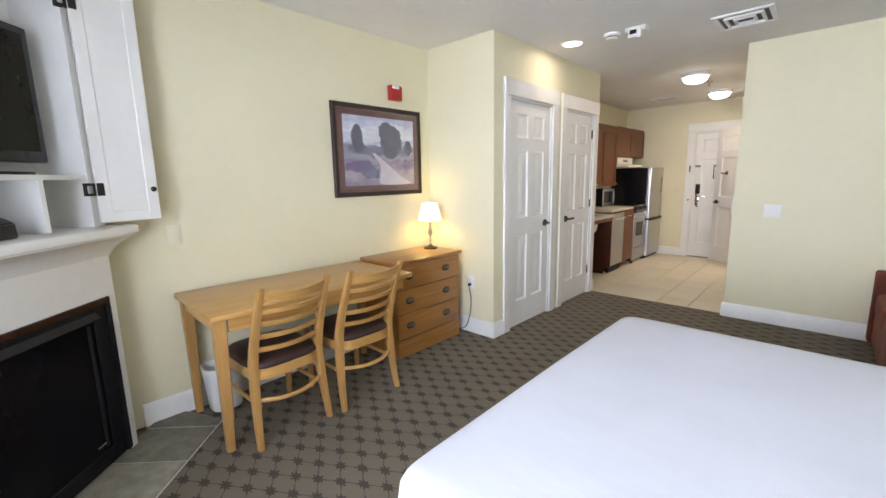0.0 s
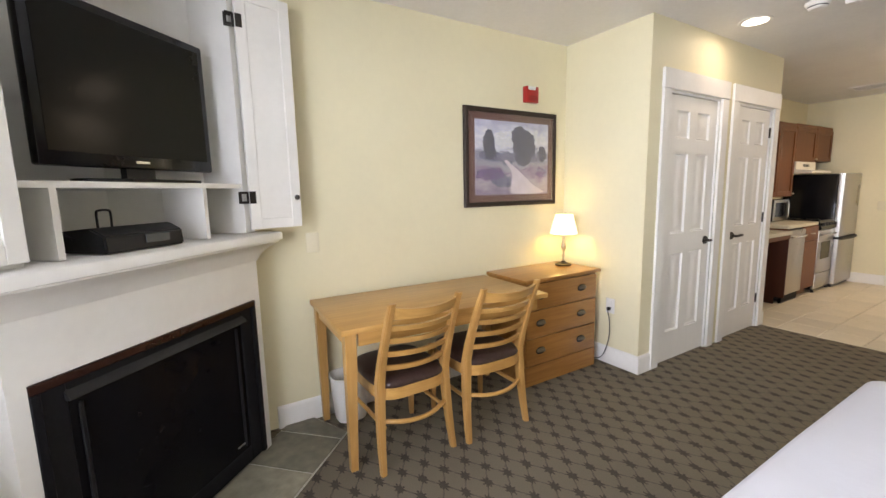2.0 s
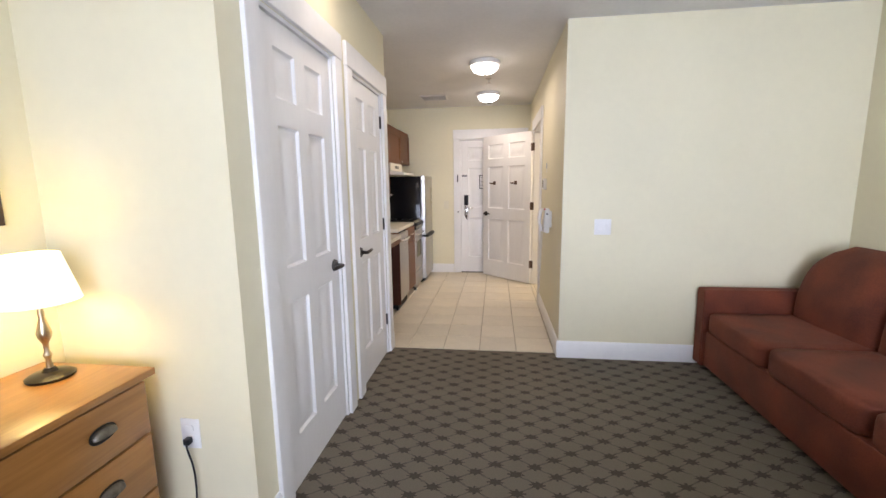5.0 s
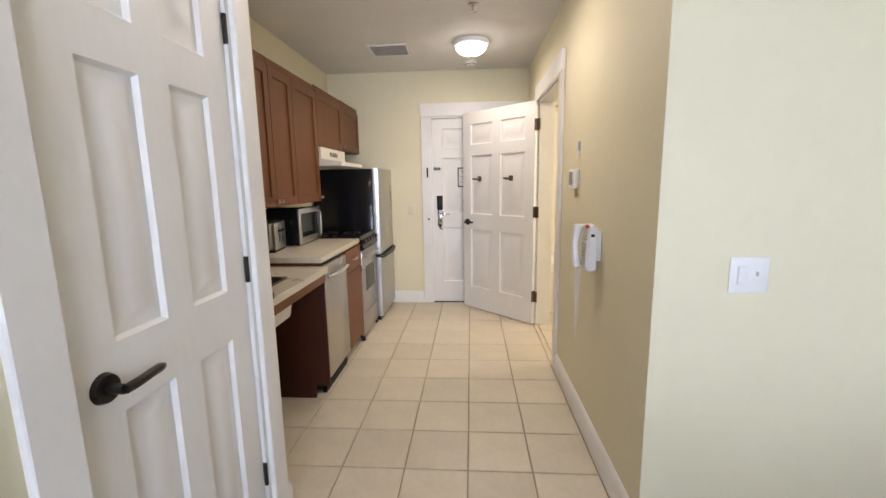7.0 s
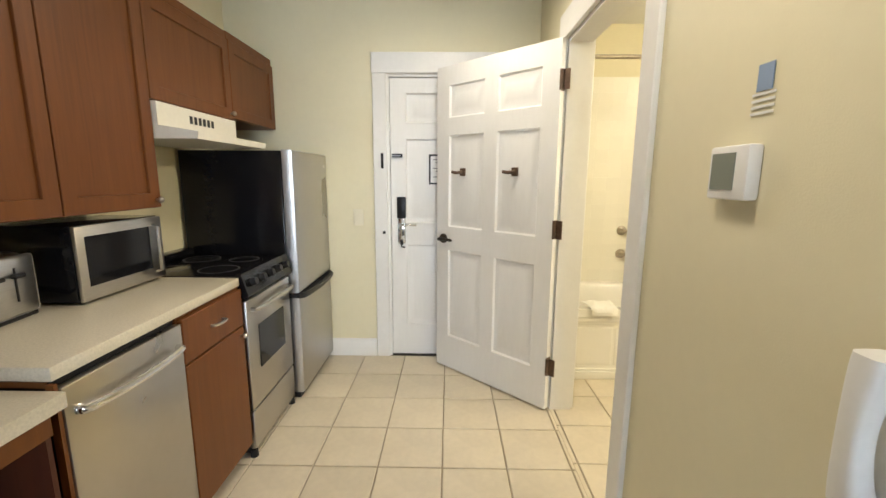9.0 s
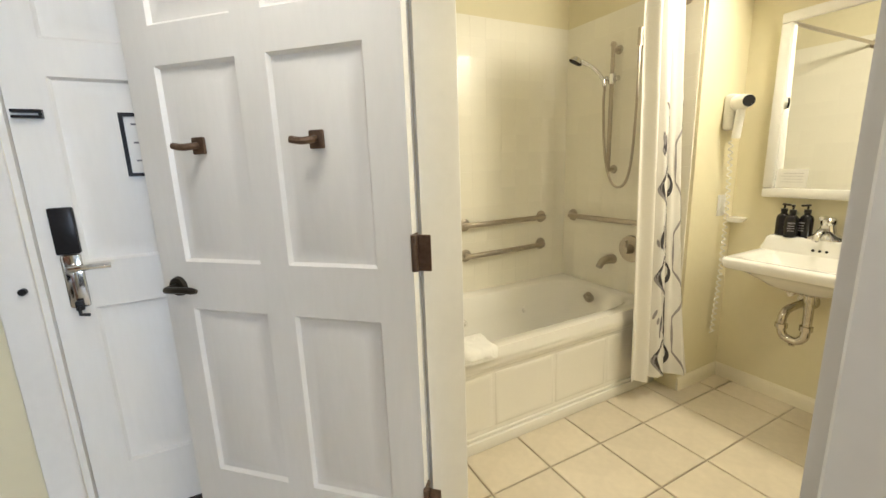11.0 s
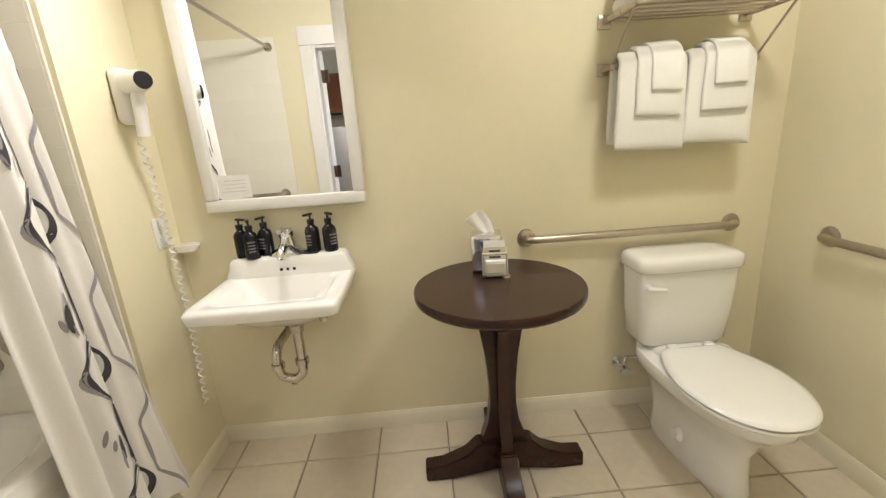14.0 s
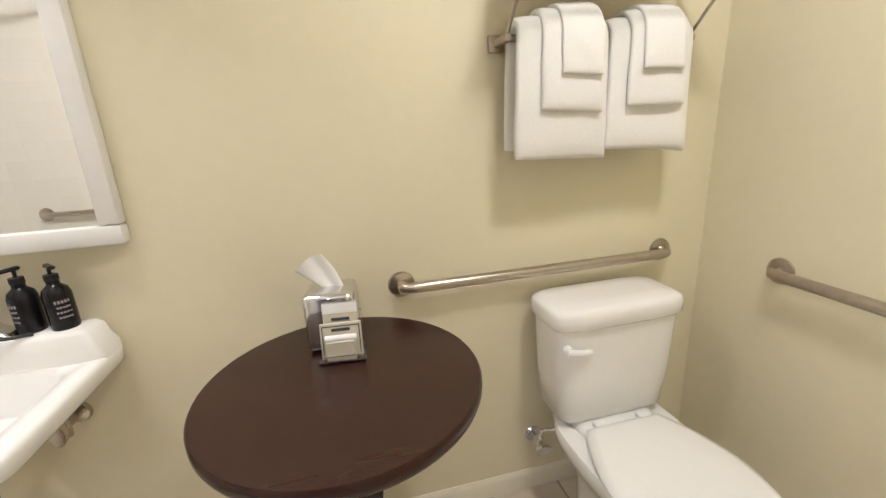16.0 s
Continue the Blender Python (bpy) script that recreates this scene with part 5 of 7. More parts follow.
uc = thing("worktop", "cream laminate worktop over the dishwasher", "worktop", at=(0, 8.375, 0.867))
bm = B()
box(bm, -1.578, -0.972, -0.44, 0.440, 0.0, 0.038, 0.006)
part("slab", bm, M_counter, uc)
bm = B()
box(bm, -1.578, -1.56, -0.44, 0.44, 0.0385, 0.12, 0.003, 1)
part("backsplash", bm, M_counter, uc)
bm = B()
box(bm, -1.578, -0.992, -0.437, -0.425, -0.016, -0.001)
part("edge_strip", bm, M_cab, uc)

dw = thing("dishwasher", "stainless dishwasher with a bar handle", "dishwasher", at=(0, 8.165, 0))
M_dwsteel = node_material("pale_stainless", (0.50, 0.48, 0.45), 0.30, 1.0, grain=0.02, grain_scale=25, stain=0.03)
bm = B()
box(bm, -1.55, -0.99, -0.222, 0.222, 0.02, 0.862)
part("tub_body", bm, M_matteblack, dw)
bm = B()
box(bm, -0.989, -0.960, -0.222, 0.222, 0.105, 0.848, 0.006)
part("door", bm, M_dwsteel, dw)
bm = B()
tube(bm, smooth_path([(-0.960, -0.19, 0.775), (-0.935, -0.17, 0.775), (-0.925, 0, 0.772), (-0.935, 0.17, 0.775), (-0.960, 0.19, 0.775)], 6), 0.012, 10)
part("handle", bm, M_chrome, dw, "curved polished bar handle")
bm = B()
box(bm, -1.02, -0.995, -0.222, 0.222, 0.0, 0.10)
part("kick_plate", bm, M_black, dw)
structure("filler_strip", box(B(), -0.985, -0.965, 7.9305, 7.941, 0.085, 0.862), M_cab, "thin cherry filler beside the dishwasher", "filler")

bc = thing("base_cabinet", "cherry base cabinet with a drawer and door", "cabinet", at=(0, 8.605, 0))
bm = B()
box(bm, -1.575, -0.985, -0.212, 0.208, 0.09, 0.864)
box(bm, -1.575, -1.05, -0.212, 0.208, 0.0, 0.09)
part("body", bm, M_cab, bc)
bm = B()
box(bm, -0.985, -0.965, -0.207, 0.203, 0.69, 0.855, 0.003, 1)
dd = part("drawer", bm, M_cab, bc)
bm = B()
tube(bm, smooth_path([(-0.965, -0.04, 0.775), (-0.945, -0.035, 0.775), (-0.942, 0, 0.773), (-0.945, 0.035, 0.775), (-0.965, 0.04, 0.775)], 4), 0.006, 8)
part("handle", bm, M_nickel, dd, "satin nickel pull")
bm = B()
box(bm, -0.985, -0.965, -0.207, 0.203, 0.10, 0.683, 0.003, 1)
do = part("door", bm, M_cab, bc)
small_knob(do, -0.965, 0.17, 0.65)

# electric range
st = thing("electric_range", "stainless and black electric range with front knobs", "stove", at=(0, 9.095, 0))
bm = B()
box(bm, -1.56, -0.995, -0.262, 0.262, 0.03, 0.885)
part("body", bm, M_black, st)
bm = B()
box(bm, -1.56, -0.985, -0.264, 0.264, 0.886, 0.905, 0.004)
box(bm, -1.56, -1.50, -0.26, 0.26, 0.905, 0.945, 0.006)
part("cooktop", bm, M_blackgloss, st, "black glass cooktop")
bm = B()
prism(bm, [(-0.995, 0.80), (-0.950, 0.80), (-0.945, 0.815), (-0.975, 0.915), (-0.995, 0.915)], 1, -0.262, 0.262)
part("control_panel", bm, M_blackgloss, st)
for k in range(5):
    bm = B()
    y = -0.19 + 0.095 * k
    rod(bm, (-0.962, y, 0.862), (-0.936, y, 0.870), 0.021, 0.018, 16)
    part("control_knob", bm, M_black, st, "black control knob")
bm = B()
box(bm, -0.995, -0.965, -0.255, 0.255, 0.245, 0.785, 0.006)
od = part("oven_door", bm, M_dwsteel, st, "stainless oven door")
bm = B()
box(bm, -0.9655, -0.962, -0.15, 0.15, 0.42, 0.64, 0.001, 1)
part("oven_window", bm, M_blackgloss, od, "dark oven window")
bm = B()
tube(bm, smooth_path([(-0.965, -0.21, 0.735), (-0.93, -0.19, 0.735), (-0.925, 0, 0.735), (-0.93, 0.19, 0.735), (-0.965, 0.21, 0.735)], 5), 0.011, 10)
part("handle", bm, M_steel, od)
bm = B()
box(bm, -0.995, -0.965, -0.255, 0.255, 0.045, 0.238, 0.006)
part("drawer", bm, M_dwsteel, st)
for y in (-0.24, 0.24):
    bm = B()
    rod(bm, (-0.985, y, 0), (-0.985, y, 0.035), 0.02, 0.016)
    part("foot", bm, M_black, st)
for x, y, r in ((-1.15, -0.12, 0.09), (-1.15, 0.13, 0.075), (-1.38, -0.12, 0.075), (-1.38, 0.13, 0.09)):
    bm = B()
    lathe(bm, [(r - 0.006, 0.9055), (r - 0.004, 0.9065), (r, 0.9065), (r + 0.002, 0.9055)], 32, (x, y))
    part("burner_ring", bm, node_material("burner_grey", (0.05, 0.05, 0.05), 0.4), st)

# fridge
fr = thing("refrigerator", "stainless fridge with black sides and bottom freezer", "refrigerator", at=(0, 9.70, 0))
bm = B()
box(bm, -1.56, -0.985, -0.318, 0.318, 0.02, 1.49, 0.006)
part("cabinet", bm, M_blackgloss, fr)


def fridge_door(z0, z1):
    bm = B()
    rings = []
    for x, i in ((-0.980, 0.0), (-0.935, 0.0), (-0.922, 0.006), (-0.917, 0.02)):
        rings.append([(x, y, z) for y, z in ((-0.318 + i, z0 + i * 0.4), (0.318 - i, z0 + i * 0.4), (0.318 - i, z1 - i * 0.4), (-0.318 + i, z1 - i * 0.4))])
    loft(bm, rings)
    return bm


part("door", fridge_door(0.672, 1.495), M_dwsteel, fr, "stainless fridge door")
part("freezer_door", fridge_door(0.045, 0.640), M_dwsteel, fr, "stainless freezer door")
bm = B()
pts = smooth_path([(-0.93, -0.312, 0.655), (-0.900, -0.26, 0.650), (-0.885, 0.0, 0.648), (-0.900, 0.26, 0.650), (-0.93, 0.312, 0.655)], 6)
tube(bm, pts, 0.017, 10)
box(bm, -0.978, -0.915, -0.316, 0.316, 0.643, 0.669)
part("handle", bm, M_black, fr, "black curved handle strip")
bm = B()
box(bm, -0.918, -0.9155, 0.235, 0.265, 1.41, 1.425)
part("badge", bm, M_white, fr, "small silver badge")
bm = B()
box(bm, -0.99, -0.95, -0.30, 0.30, 0.0, 0.040)
part("grille", bm, M_black, fr)

# counter things
mw = thing("microwave", "stainless and black microwave on the worktop", "microwave", at=(0, 8.60, 0.905))
bm = B()
box(bm, -1.555, -1.305, -0.210, 0.210, 0.008, 0.275, 0.006)
part("housing", bm, M_blackgloss, mw)
bm = B()
box(bm, -1.305, -1.290, -0.208, 0.208, 0.010, 0.272, 0.004)
fm = part("front", bm, M_steel, mw)
bm = B()
box(bm, -1.2905, -1.2885, -0.175, 0.13, 0.06, 0.235)
part("window", bm, M_blackgloss, fm, "dark window")
bm = B()
tube(bm, [(-1.29, 0.155, 0.04), (-1.268, 0.155, 0.05), (-1.268, 0.155, 0.23), (-1.29, 0.155, 0.24)], 0.007, 8)
part("handle", bm, M_steel, fm)
for y in (-0.17, 0.17):
    bm = B()
    rod(bm, (-1.33, y, 0), (-1.33, y, 0.01), 0.012)
    part("foot", bm, M_black, mw)

ts = thing("toaster", "brushed metal four-slice toaster on the worktop", "toaster", at=(-1.44, 8.20, 0.905), turn=8)
bm = B()
box(bm, -0.13, 0.075, -0.115, 0.115, 0.012, 0.205, 0.03, 4)
part("housing", bm, M_nickel, ts)
bm = B()
box(bm, 0.073, 0.088, -0.112, 0.112, 0.015, 0.200, 0.012, 3)
part("front_panel", bm, M_steel, ts, "brushed front panel")
for y in (-0.035, 0.035):
    bm = B()
    box(bm, 0.088, 0.090, y - 0.003, y + 0.003, 0.06, 0.165)
    box(bm, 0.088, 0.108, y - 0.018, y + 0.018, 0.135, 0.148, 0.003, 1)
    part("lever", bm, M_black, ts)
for y in (-0.08, -0.03, 0.03, 0.08):
    bm = B()
    box(bm, -0.10, 0.05, y - 0.010, y + 0.010, 0.2045, 0.206)
    part("slot", bm, M_black, ts)
bm = B()
box(bm, -0.12, 0.08, -0.11, 0.11, 0.0, 0.013, 0.003, 1)
part("base", bm, M_black, ts)

cadd = thing("utensil_holder", "black mesh utensil holder with kitchen utensils", "utensil holder", at=(-1.42, 7.82, 0.85))
bm = B()
lathe(bm, [(0, 0.002), (0.055, 0.002), (0.060, 0.14), (0.063, 0.145), (0.058, 0.145), (0.052, 0.008), (0, 0.008)], 22)
part("cup", bm, M_black, cadd)
for k, (a, ln, mt) in enumerate(((0.2, 0.30, M_black), (1.4, 0.27, M_steel), (2.6, 0.32, M_black), (4.0, 0.28, M_steel), (5.2, 0.33, M_matteblack))):
    bm = B()
    dx, dy = 0.20 * math.cos(a), 0.20 * math.sin(a)
    tube(bm, [(dx * 0.1, dy * 0.1, 0.01), (dx * ln, dy * ln, ln - 0.06)], 0.005, 8)
    bmesh.ops.create_uvsphere(bm, u_segments=12, v_segments=8, radius=0.03, matrix=Matrix.LocRotScale((dx * ln * 1.08, dy * ln * 1.08, ln - 0.02), Euler((0, 0, a)), (0.25, 0.9, 1.4)))
    part("utensil", bm, mt, cadd)

cof = thing("coffee_maker", "black drip coffee maker on the low counter", "coffee maker", at=(-1.085, 7.165, 0.852), turn=36)
bm = B()
loft(bm, [[(x, y, z) for x, y in superellipse(0.0, 0, a, b, 6, 40)] for z, a, b in ((0.0, 0.150, 0.098), (0.006, 0.156, 0.104), (0.026, 0.156, 0.104), (0.034, 0.148, 0.096))])
part("base", bm, M_black, cof)
bm = B()
loft(bm, [[(x, y, z) for x, y in superellipse(-0.085, 0, a, b, 9, 32)] for z, a, b in ((0.030, 0.060, 0.095), (0.20, 0.058, 0.094), (0.345, 0.058, 0.095))])
part("water_tank", bm, M_black, cof)
bm = B()
loft(bm, [[(x, y, z) for x, y in superellipse(-0.012, 0, a, b, 8, 40)] for z, a, b in ((0.178, 0.112, 0.080), (0.190, 0.128, 0.094), (0.335, 0.132, 0.097), (0.346, 0.128, 0.093), (0.350, 0.11, 0.075))])
part("brew_head", bm, M_black, cof)
bm = B()
lathe(bm, [(0.040, 0.034), (0.056, 0.036), (0.064, 0.060), (0.062, 0.095), (0.048, 0.138), (0.045, 0.150)], 28, (0.055, 0))
bmesh.ops.solidify(bm, geom=bm.faces[:], thickness=0.002)
ca = part("carafe", bm, M_glass, cof, "clear glass carafe")
bm = B()
lathe(bm, [(0, 0.151), (0.045, 0.150), (0.048, 0.160), (0.042, 0.170), (0, 0.172)], 24, (0.055, 0))
part("lid", bm, M_black, ca, "black lid")
bm = B()
tube(bm, smooth_path([(0.095, 0.012, 0.158), (0.138, 0.025, 0.148), (0.140, 0.025, 0.09), (0.115, 0.018, 0.066)], 5), 0.009, 8)
part("carafe_handle", bm, M_black, ca, "black handle")
bm = B()
rod(bm, (0.055, 0, 0.034), (0.055, 0, 0.0375), 0.062, seg=28)
part("warming_plate", bm, M_steel, cof, "round warming plate")
jug = thing("black_bin", "black plastic bin under the low counter", "bin", at=(-1.30, 7.42, 0))
bm = B()
loft(bm, [[(x, y, z) for x, y in superellipse(0, 0, r * 0.80, r * 1.12, 5, 28)] for z, r in ((0, 0.115), (0.01, 0.12), (0.40, 0.15), (0.41, 0.155), (0.42, 0.155), (0.42, 0.145), (0.40, 0.143), (0.02, 0.112))])
part("bin_body", bm, M_black, jug)
bm = B()
for k in range(2):
    box(bm, 0.106, 0.114, -0.045, 0.06 - 0.03 * k, 0.14 - 0.05 * k, 0.155 - 0.05 * k)
part("print_bars", bm, M_steel, jug, "pale print")

# ---- hall wall and ceiling fittings ----
ph = thing("wall_telephone", "white wall telephone with coiled cord", "telephone", at=(0.56, 7.475, 1.035), turn=-90)
# local x runs along the wall, local -y stands out from it
bm = B()
box(bm, -0.045, 0.050, -0.022, 0.0, -0.060, 0.085, 0.004, 2)
part("mount", bm, M_white, ph, "white wall mount")
bm = B()
prism(bm, [(-0.020, -0.108), (-0.020, 0.108), (-0.050, 0.112), (-0.064, 0.100), (-0.072, -0.090), (-0.060, -0.112)], 0, -0.056, 0.054)
bmesh.ops.bevel(bm, geom=bm.edges[:], offset=0.007, segments=3, affect="EDGES")
base_ = part("base", bm, M_white, ph)
bm = B()
prism(bm, [(-0.064, 0.092), (-0.0665, 0.092), (-0.0735, -0.092), (-0.070, -0.092)], 0, -0.018, 0.049)
pad = part("keypad_plate", bm, node_material("beige_phone_plate", (0.60, 0.53, 0.40), 0.5, grain=0.03), base_, "beige keypad plate")
M_key = node_material("grey_phone_key", (0.55, 0.50, 0.42), 0.45, grain=0.03)
for i in range(7):
    for j in range(3):
        zc = 0.030 - 0.0185 * i
        yy = -0.0690 - 0.0038 * (0.092 - zc) / 0.1
        bm = B()
        box(bm, -0.012 + 0.019 * j, 0.003 + 0.019 * j, yy - 0.004, yy + 0.003, zc - 0.0055, zc + 0.0055, 0.0015, 1)
        part("button", bm, M_key, base_)
bm = B()
box(bm, 0.022, 0.048, -0.071, -0.055, 0.094, 0.110, 0.003, 1)
part("message_lamp", bm, M_red, base_, "small red message lamp")
bm = B()
box(bm, 0.0535, 0.055, -0.050, -0.034, 0.055, 0.068)
part("jack", bm, M_black, base_, "dark side jack")
bm = B()
rings = []
for k in range(21):
    f = k / 20
    z = 0.104 - 0.205 * f
    bow = math.sin(math.pi * f)
    out_, half, thick = -0.080 - 0.018 * bow ** 0.6, 0.023 - 0.006 * bow, 0.026 - 0.011 * bow ** 0.5
    rings.append([(x, y, z) for x, y in superellipse(-0.048, out_, half, thick, 3.5, 20)])
loft(bm, rings)
part("handset", bm, M_white, ph, "white handset", 60)
for yo, turns in ((-0.088, 0), (-0.074, 1)):
    bm = B()
    top = -0.100 if turns == 0 else -0.112
    tube(bm, [(-0.046 + 0.016 * turns * (1 - k / 200) + 0.0050 * math.cos(k * 0.85), yo + (0.008 - 0.016 * turns) * (k / 200) + 0.0050 * math.sin(k * 0.85), top - 0.00150 * k) for k in range(201)], 0.0022, 5)
    part("coiled_cord", bm, M_white, ph, "white coiled cord")
bm = B()
tube(bm, smooth_path([(-0.046, -0.080, -0.40), (-0.047, -0.081, -0.44), (-0.044, -0.082, -0.470), (-0.041, -0.082, -0.44), (-0.040, -0.082, -0.405)], 5), 0.0026, 8)
part("cord_loop", bm, M_white, ph, "plain cord end")

th = thing("thermostat", "white wall thermostat with a grey display", "thermostat", at=(0.56, 7.915, 1.36), turn=-90)
bm = B()
box(bm, -0.075, 0.045, -0.030, 0, -0.055, 0.055, 0.006)
part("housing", bm, M_white, th)
bm = B()
box(bm, -0.063, 0.010, -0.0315, -0.029, -0.035, 0.04)
part("display", bm, node_material("thermostat_lcd", (0.20, 0.22, 0.19), 0.2), th, "grey display")
lb = thing("wall_label", "small printed label above the thermostat", "label", at=(0.5585, 7.89, 1.515), turn=-90)
bm = B()
box(bm, -0.02, 0.02, -0.002, 0, 0.0, 0.05)
part("blue_field", bm, node_material("label_blue", (0.25, 0.33, 0.48), 0.5), lb)
bm = B()
for k in range(4):
    box(bm, -0.03, 0.03, -0.0015, 0, -0.008 - 0.012 * k, -0.003 - 0.012 * k)
part("print_bars", bm, M_white, lb)


def dome_light(at):
    d = thing("ceiling_light", "lit round ceiling light with an opal bowl", "ceiling light", "hall ceiling lights", at=at)
    bm = B()
    lathe(bm, [(0, 0), (0.145, 0), (0.150, -0.012), (0.145, -0.035), (0.130, -0.040)], 40)
    part("rim", bm, M_white, d)
    bm = B()
    lathe(bm, [(0.132, -0.036), (0.125, -0.060), (0.105, -0.085), (0.07, -0.102), (0.03, -0.110), (0, -0.111)], 40)
    bo = part("bowl", bm, M_lampglow, d, "glowing opal glass bowl")
    bo.visible_shadow = False
    bm = B()
    lathe(bm, [(0, -0.110), (0.010, -0.110), (0.008, -0.124), (0, -0.126)], 14)
    part("finial", bm, M_nickel, d)
    return d


dl = dome_light((-0.05, 7.80, CEIL))
copy_thing(dl, pose(-0.04, 9.16, CEIL))
bl_ = copy_thing(dl, pose(1.72, 7.66, CEIL))
tagged(bl_, "lit round ceiling light over the bathroom floor", "ceiling light")

rl = thing("recessed_light", "lit recessed downlight with a white ring", "downlight", at=(-0.545, 5.72, CEIL))
bm = B()
lathe(bm, [(0.075, -0.002), (0.085, -0.006), (0.100, -0.004), (0.104, 0)], 36)
part("ring", bm, M_white, rl)
bm = B()
lathe(bm, [(0.078, -0.003), (0.05, -0.008), (0, -0.010)], 30)
o_ = part("lens", bm, M_lampglow, rl, "glowing lens")
o_.visible_shadow = False


def smoke_detector(at, r):
    d = thing("smoke_detector", "white round smoke detector on the ceiling", "smoke detector", at=at)
    bm = B()
    lathe(bm, [(0, 0), (r, 0), (r, -0.012), (r * 0.93, -0.02), (r * 0.80, -0.026), (r * 0.80, -0.034), (r * 0.62, -0.044), (0, -0.046)], 32)
    part("housing", bm, M_white, d)
    bm = B()
    lathe(bm, [(r * 0.805, -0.027), (r * 0.815, -0.030), (r * 0.805, -0.033)], 32)
    part("sensing_slot", bm, M_black, d)
    return d


smoke_detector((-0.205, 5.72, CEIL), 0.065)
smoke_detector((-0.047, 9.74, CEIL), 0.060)

em = thing("ceiling_strobe", "white ceiling alarm unit with a strobe lens", "alarm", at=(-0.01, 5.72, CEIL))
bm = B()
box(bm, -0.075, 0.075, -0.055, 0.055, -0.035, 0, 0.006)
part("housing", bm, M_hood, em)
bm = B()
box(bm, -0.045, 0.045, -0.075, -0.045, -0.085, -0.02, 0.006)
box(bm, 0.025, 0.055, -0.085, -0.055, -0.095, -0.03, 0.004, 1)
part("strobe_block", bm, M_white, em, "white strobe block")
bm = B()
box(bm, -0.03, 0.02, -0.078, -0.074, -0.06, -0.03)
part("lens", bm, M_black, em)

sp = thing("sprinkler", "small fire sprinkler head under the ceiling", "sprinkler", at=(-0.025, 8.43, CEIL))
bm = B()
lathe(bm, [(0, 0), (0.035, 0), (0.030, -0.006), (0.010, -0.008), (0.008, -0.03), (0.004, -0.045), (0.022, -0.046), (0.022, -0.049), (0, -0.049)], 20)
part("head", bm, M_nickel, sp)


def vent(name, label, at, w, l, slats, big):
    v = thing(name, label, "vent", at=at)
    bm = B()
    fw = 0.035 if big else 0.022
    for x0, x1, y0, y1 in ((-w, w, -l, -l + fw), (-w, w, l - fw, l), (-w, -w + fw, -l + fw, l - fw), (w - fw, w, -l + fw, l - fw)):
        box(bm, x0, x1, y0, y1, -0.012, 0, 0.003, 1)
    part("frame", bm, M_white, v)
    bm = B()
    box(bm, -w + fw, w - fw, -l + fw, l - fw, -0.003, -0.001)
    part("backing", bm, node_material("duct_grey", (0.12, 0.12, 0.12), 0.8), v, "dark duct behind")
    if big:
        for s in (0.60, 0.32):
            bm = B()
            for a, b in (((-w * s, -l * s), (w * s, -l * s)), ((w * s, -l * s), (w * s, l * s)), ((w * s, l * s), (-w * s, l * s)), ((-w * s, l * s), (-w * s, -l * s))):
                tube(bm, [(*a, -0.010), (*b, -0.010)], 0.012, 6)
            part("diffuser_ring", bm, M_white, v)
    else:
        for k in range(slats):
            y = -l + fw + (2 * l - 2 * fw) * (k + 0.5) / slats
            bm = B()
            prism(bm, [(y - 0.007, -0.010), (y + 0.004, -0.003), (y + 0.006, -0.004), (y - 0.005, -0.011)], 0, -w + fw, w - fw)
            part("slat", bm, M_white, v)
    return v


vent("ceiling_vent", "white square ceiling air diffuser", (0.630, 6.10, CEIL), 0.185, 0.20, 0, True)
vent("ceiling_vent", "white slatted ceiling vent above the kitchen", (-0.755, 9.30, CEIL), 0.175, 0.155, 14, False)

# ---- bathroom ----
def grab_bar(a, b, n_, label="satin nickel grab bar", off=0.045):
    """A grab bar between two wall points; n_ points from the wall into the room."""
    a, b, n_ = Vector(a), Vector(b), Vector(n_)
    g = thing("grab_bar", label, "grab bar", "bathroom grab bars", at=tuple(a))
    d = (b - a).normalized()
    bb = b - a
    o = n_ * off
    pts = [n_ * 0.004, o * 0.55, o * 0.86 + d * 0.008, o + d * 0.030, o + d * 0.06]
    pts = smooth_path(pts, 3) + [o + bb * 0.5]
    back = smooth_path([bb + n_ * 0.004, bb + o * 0.55, bb + o * 0.86 - d * 0.008, bb + o - d * 0.030, bb + o - d * 0.06], 3)[::-1]
    bm = B()
    tube(bm, pts + back, 0.0165, 16)
    part("bar", bm, M_nickel, g)
    for p in (Vector((0, 0, 0)), bb):
        bm = B()
        rod(bm, p, p + n_ * 0.006, 0.040, 0.038, 28)
        rod(bm, p + n_ * 0.006, p + n_ * 0.010, 0.034, 0.024, 28)
        part("flange", bm, M_nickel, g)
    return g


TW = 10.452
grab_bar((1.378, TW, 0.926), (1.990, TW, 0.926), (0, -1, 0))
grab_bar((1.382, TW, 0.732), (1.988, TW, 0.738), (0, -1, 0))
grab_bar((0.688, 9.70, 0.93), (0.688, 10.02, 0.93), (1, 0, 0))
grab_bar((2.202, 10.362, 0.927), (2.202, 9.76, 0.932), (-1, 0, 0))
grab_bar((2.59, 8.126, 0.869), (2.59, 7.226, 0.869), (-1, 0, 0), "long satin nickel grab bar behind the toilet")
grab_bar((2.308, 7.05, 0.857), (1.240, 7.05, 0.857), (0, 1, 0), "long satin nickel grab bar beside the toilet")
grab_bar((0.68, 7.55, 0.87), (0.68, 8.10, 0.87), (1, 0, 0))

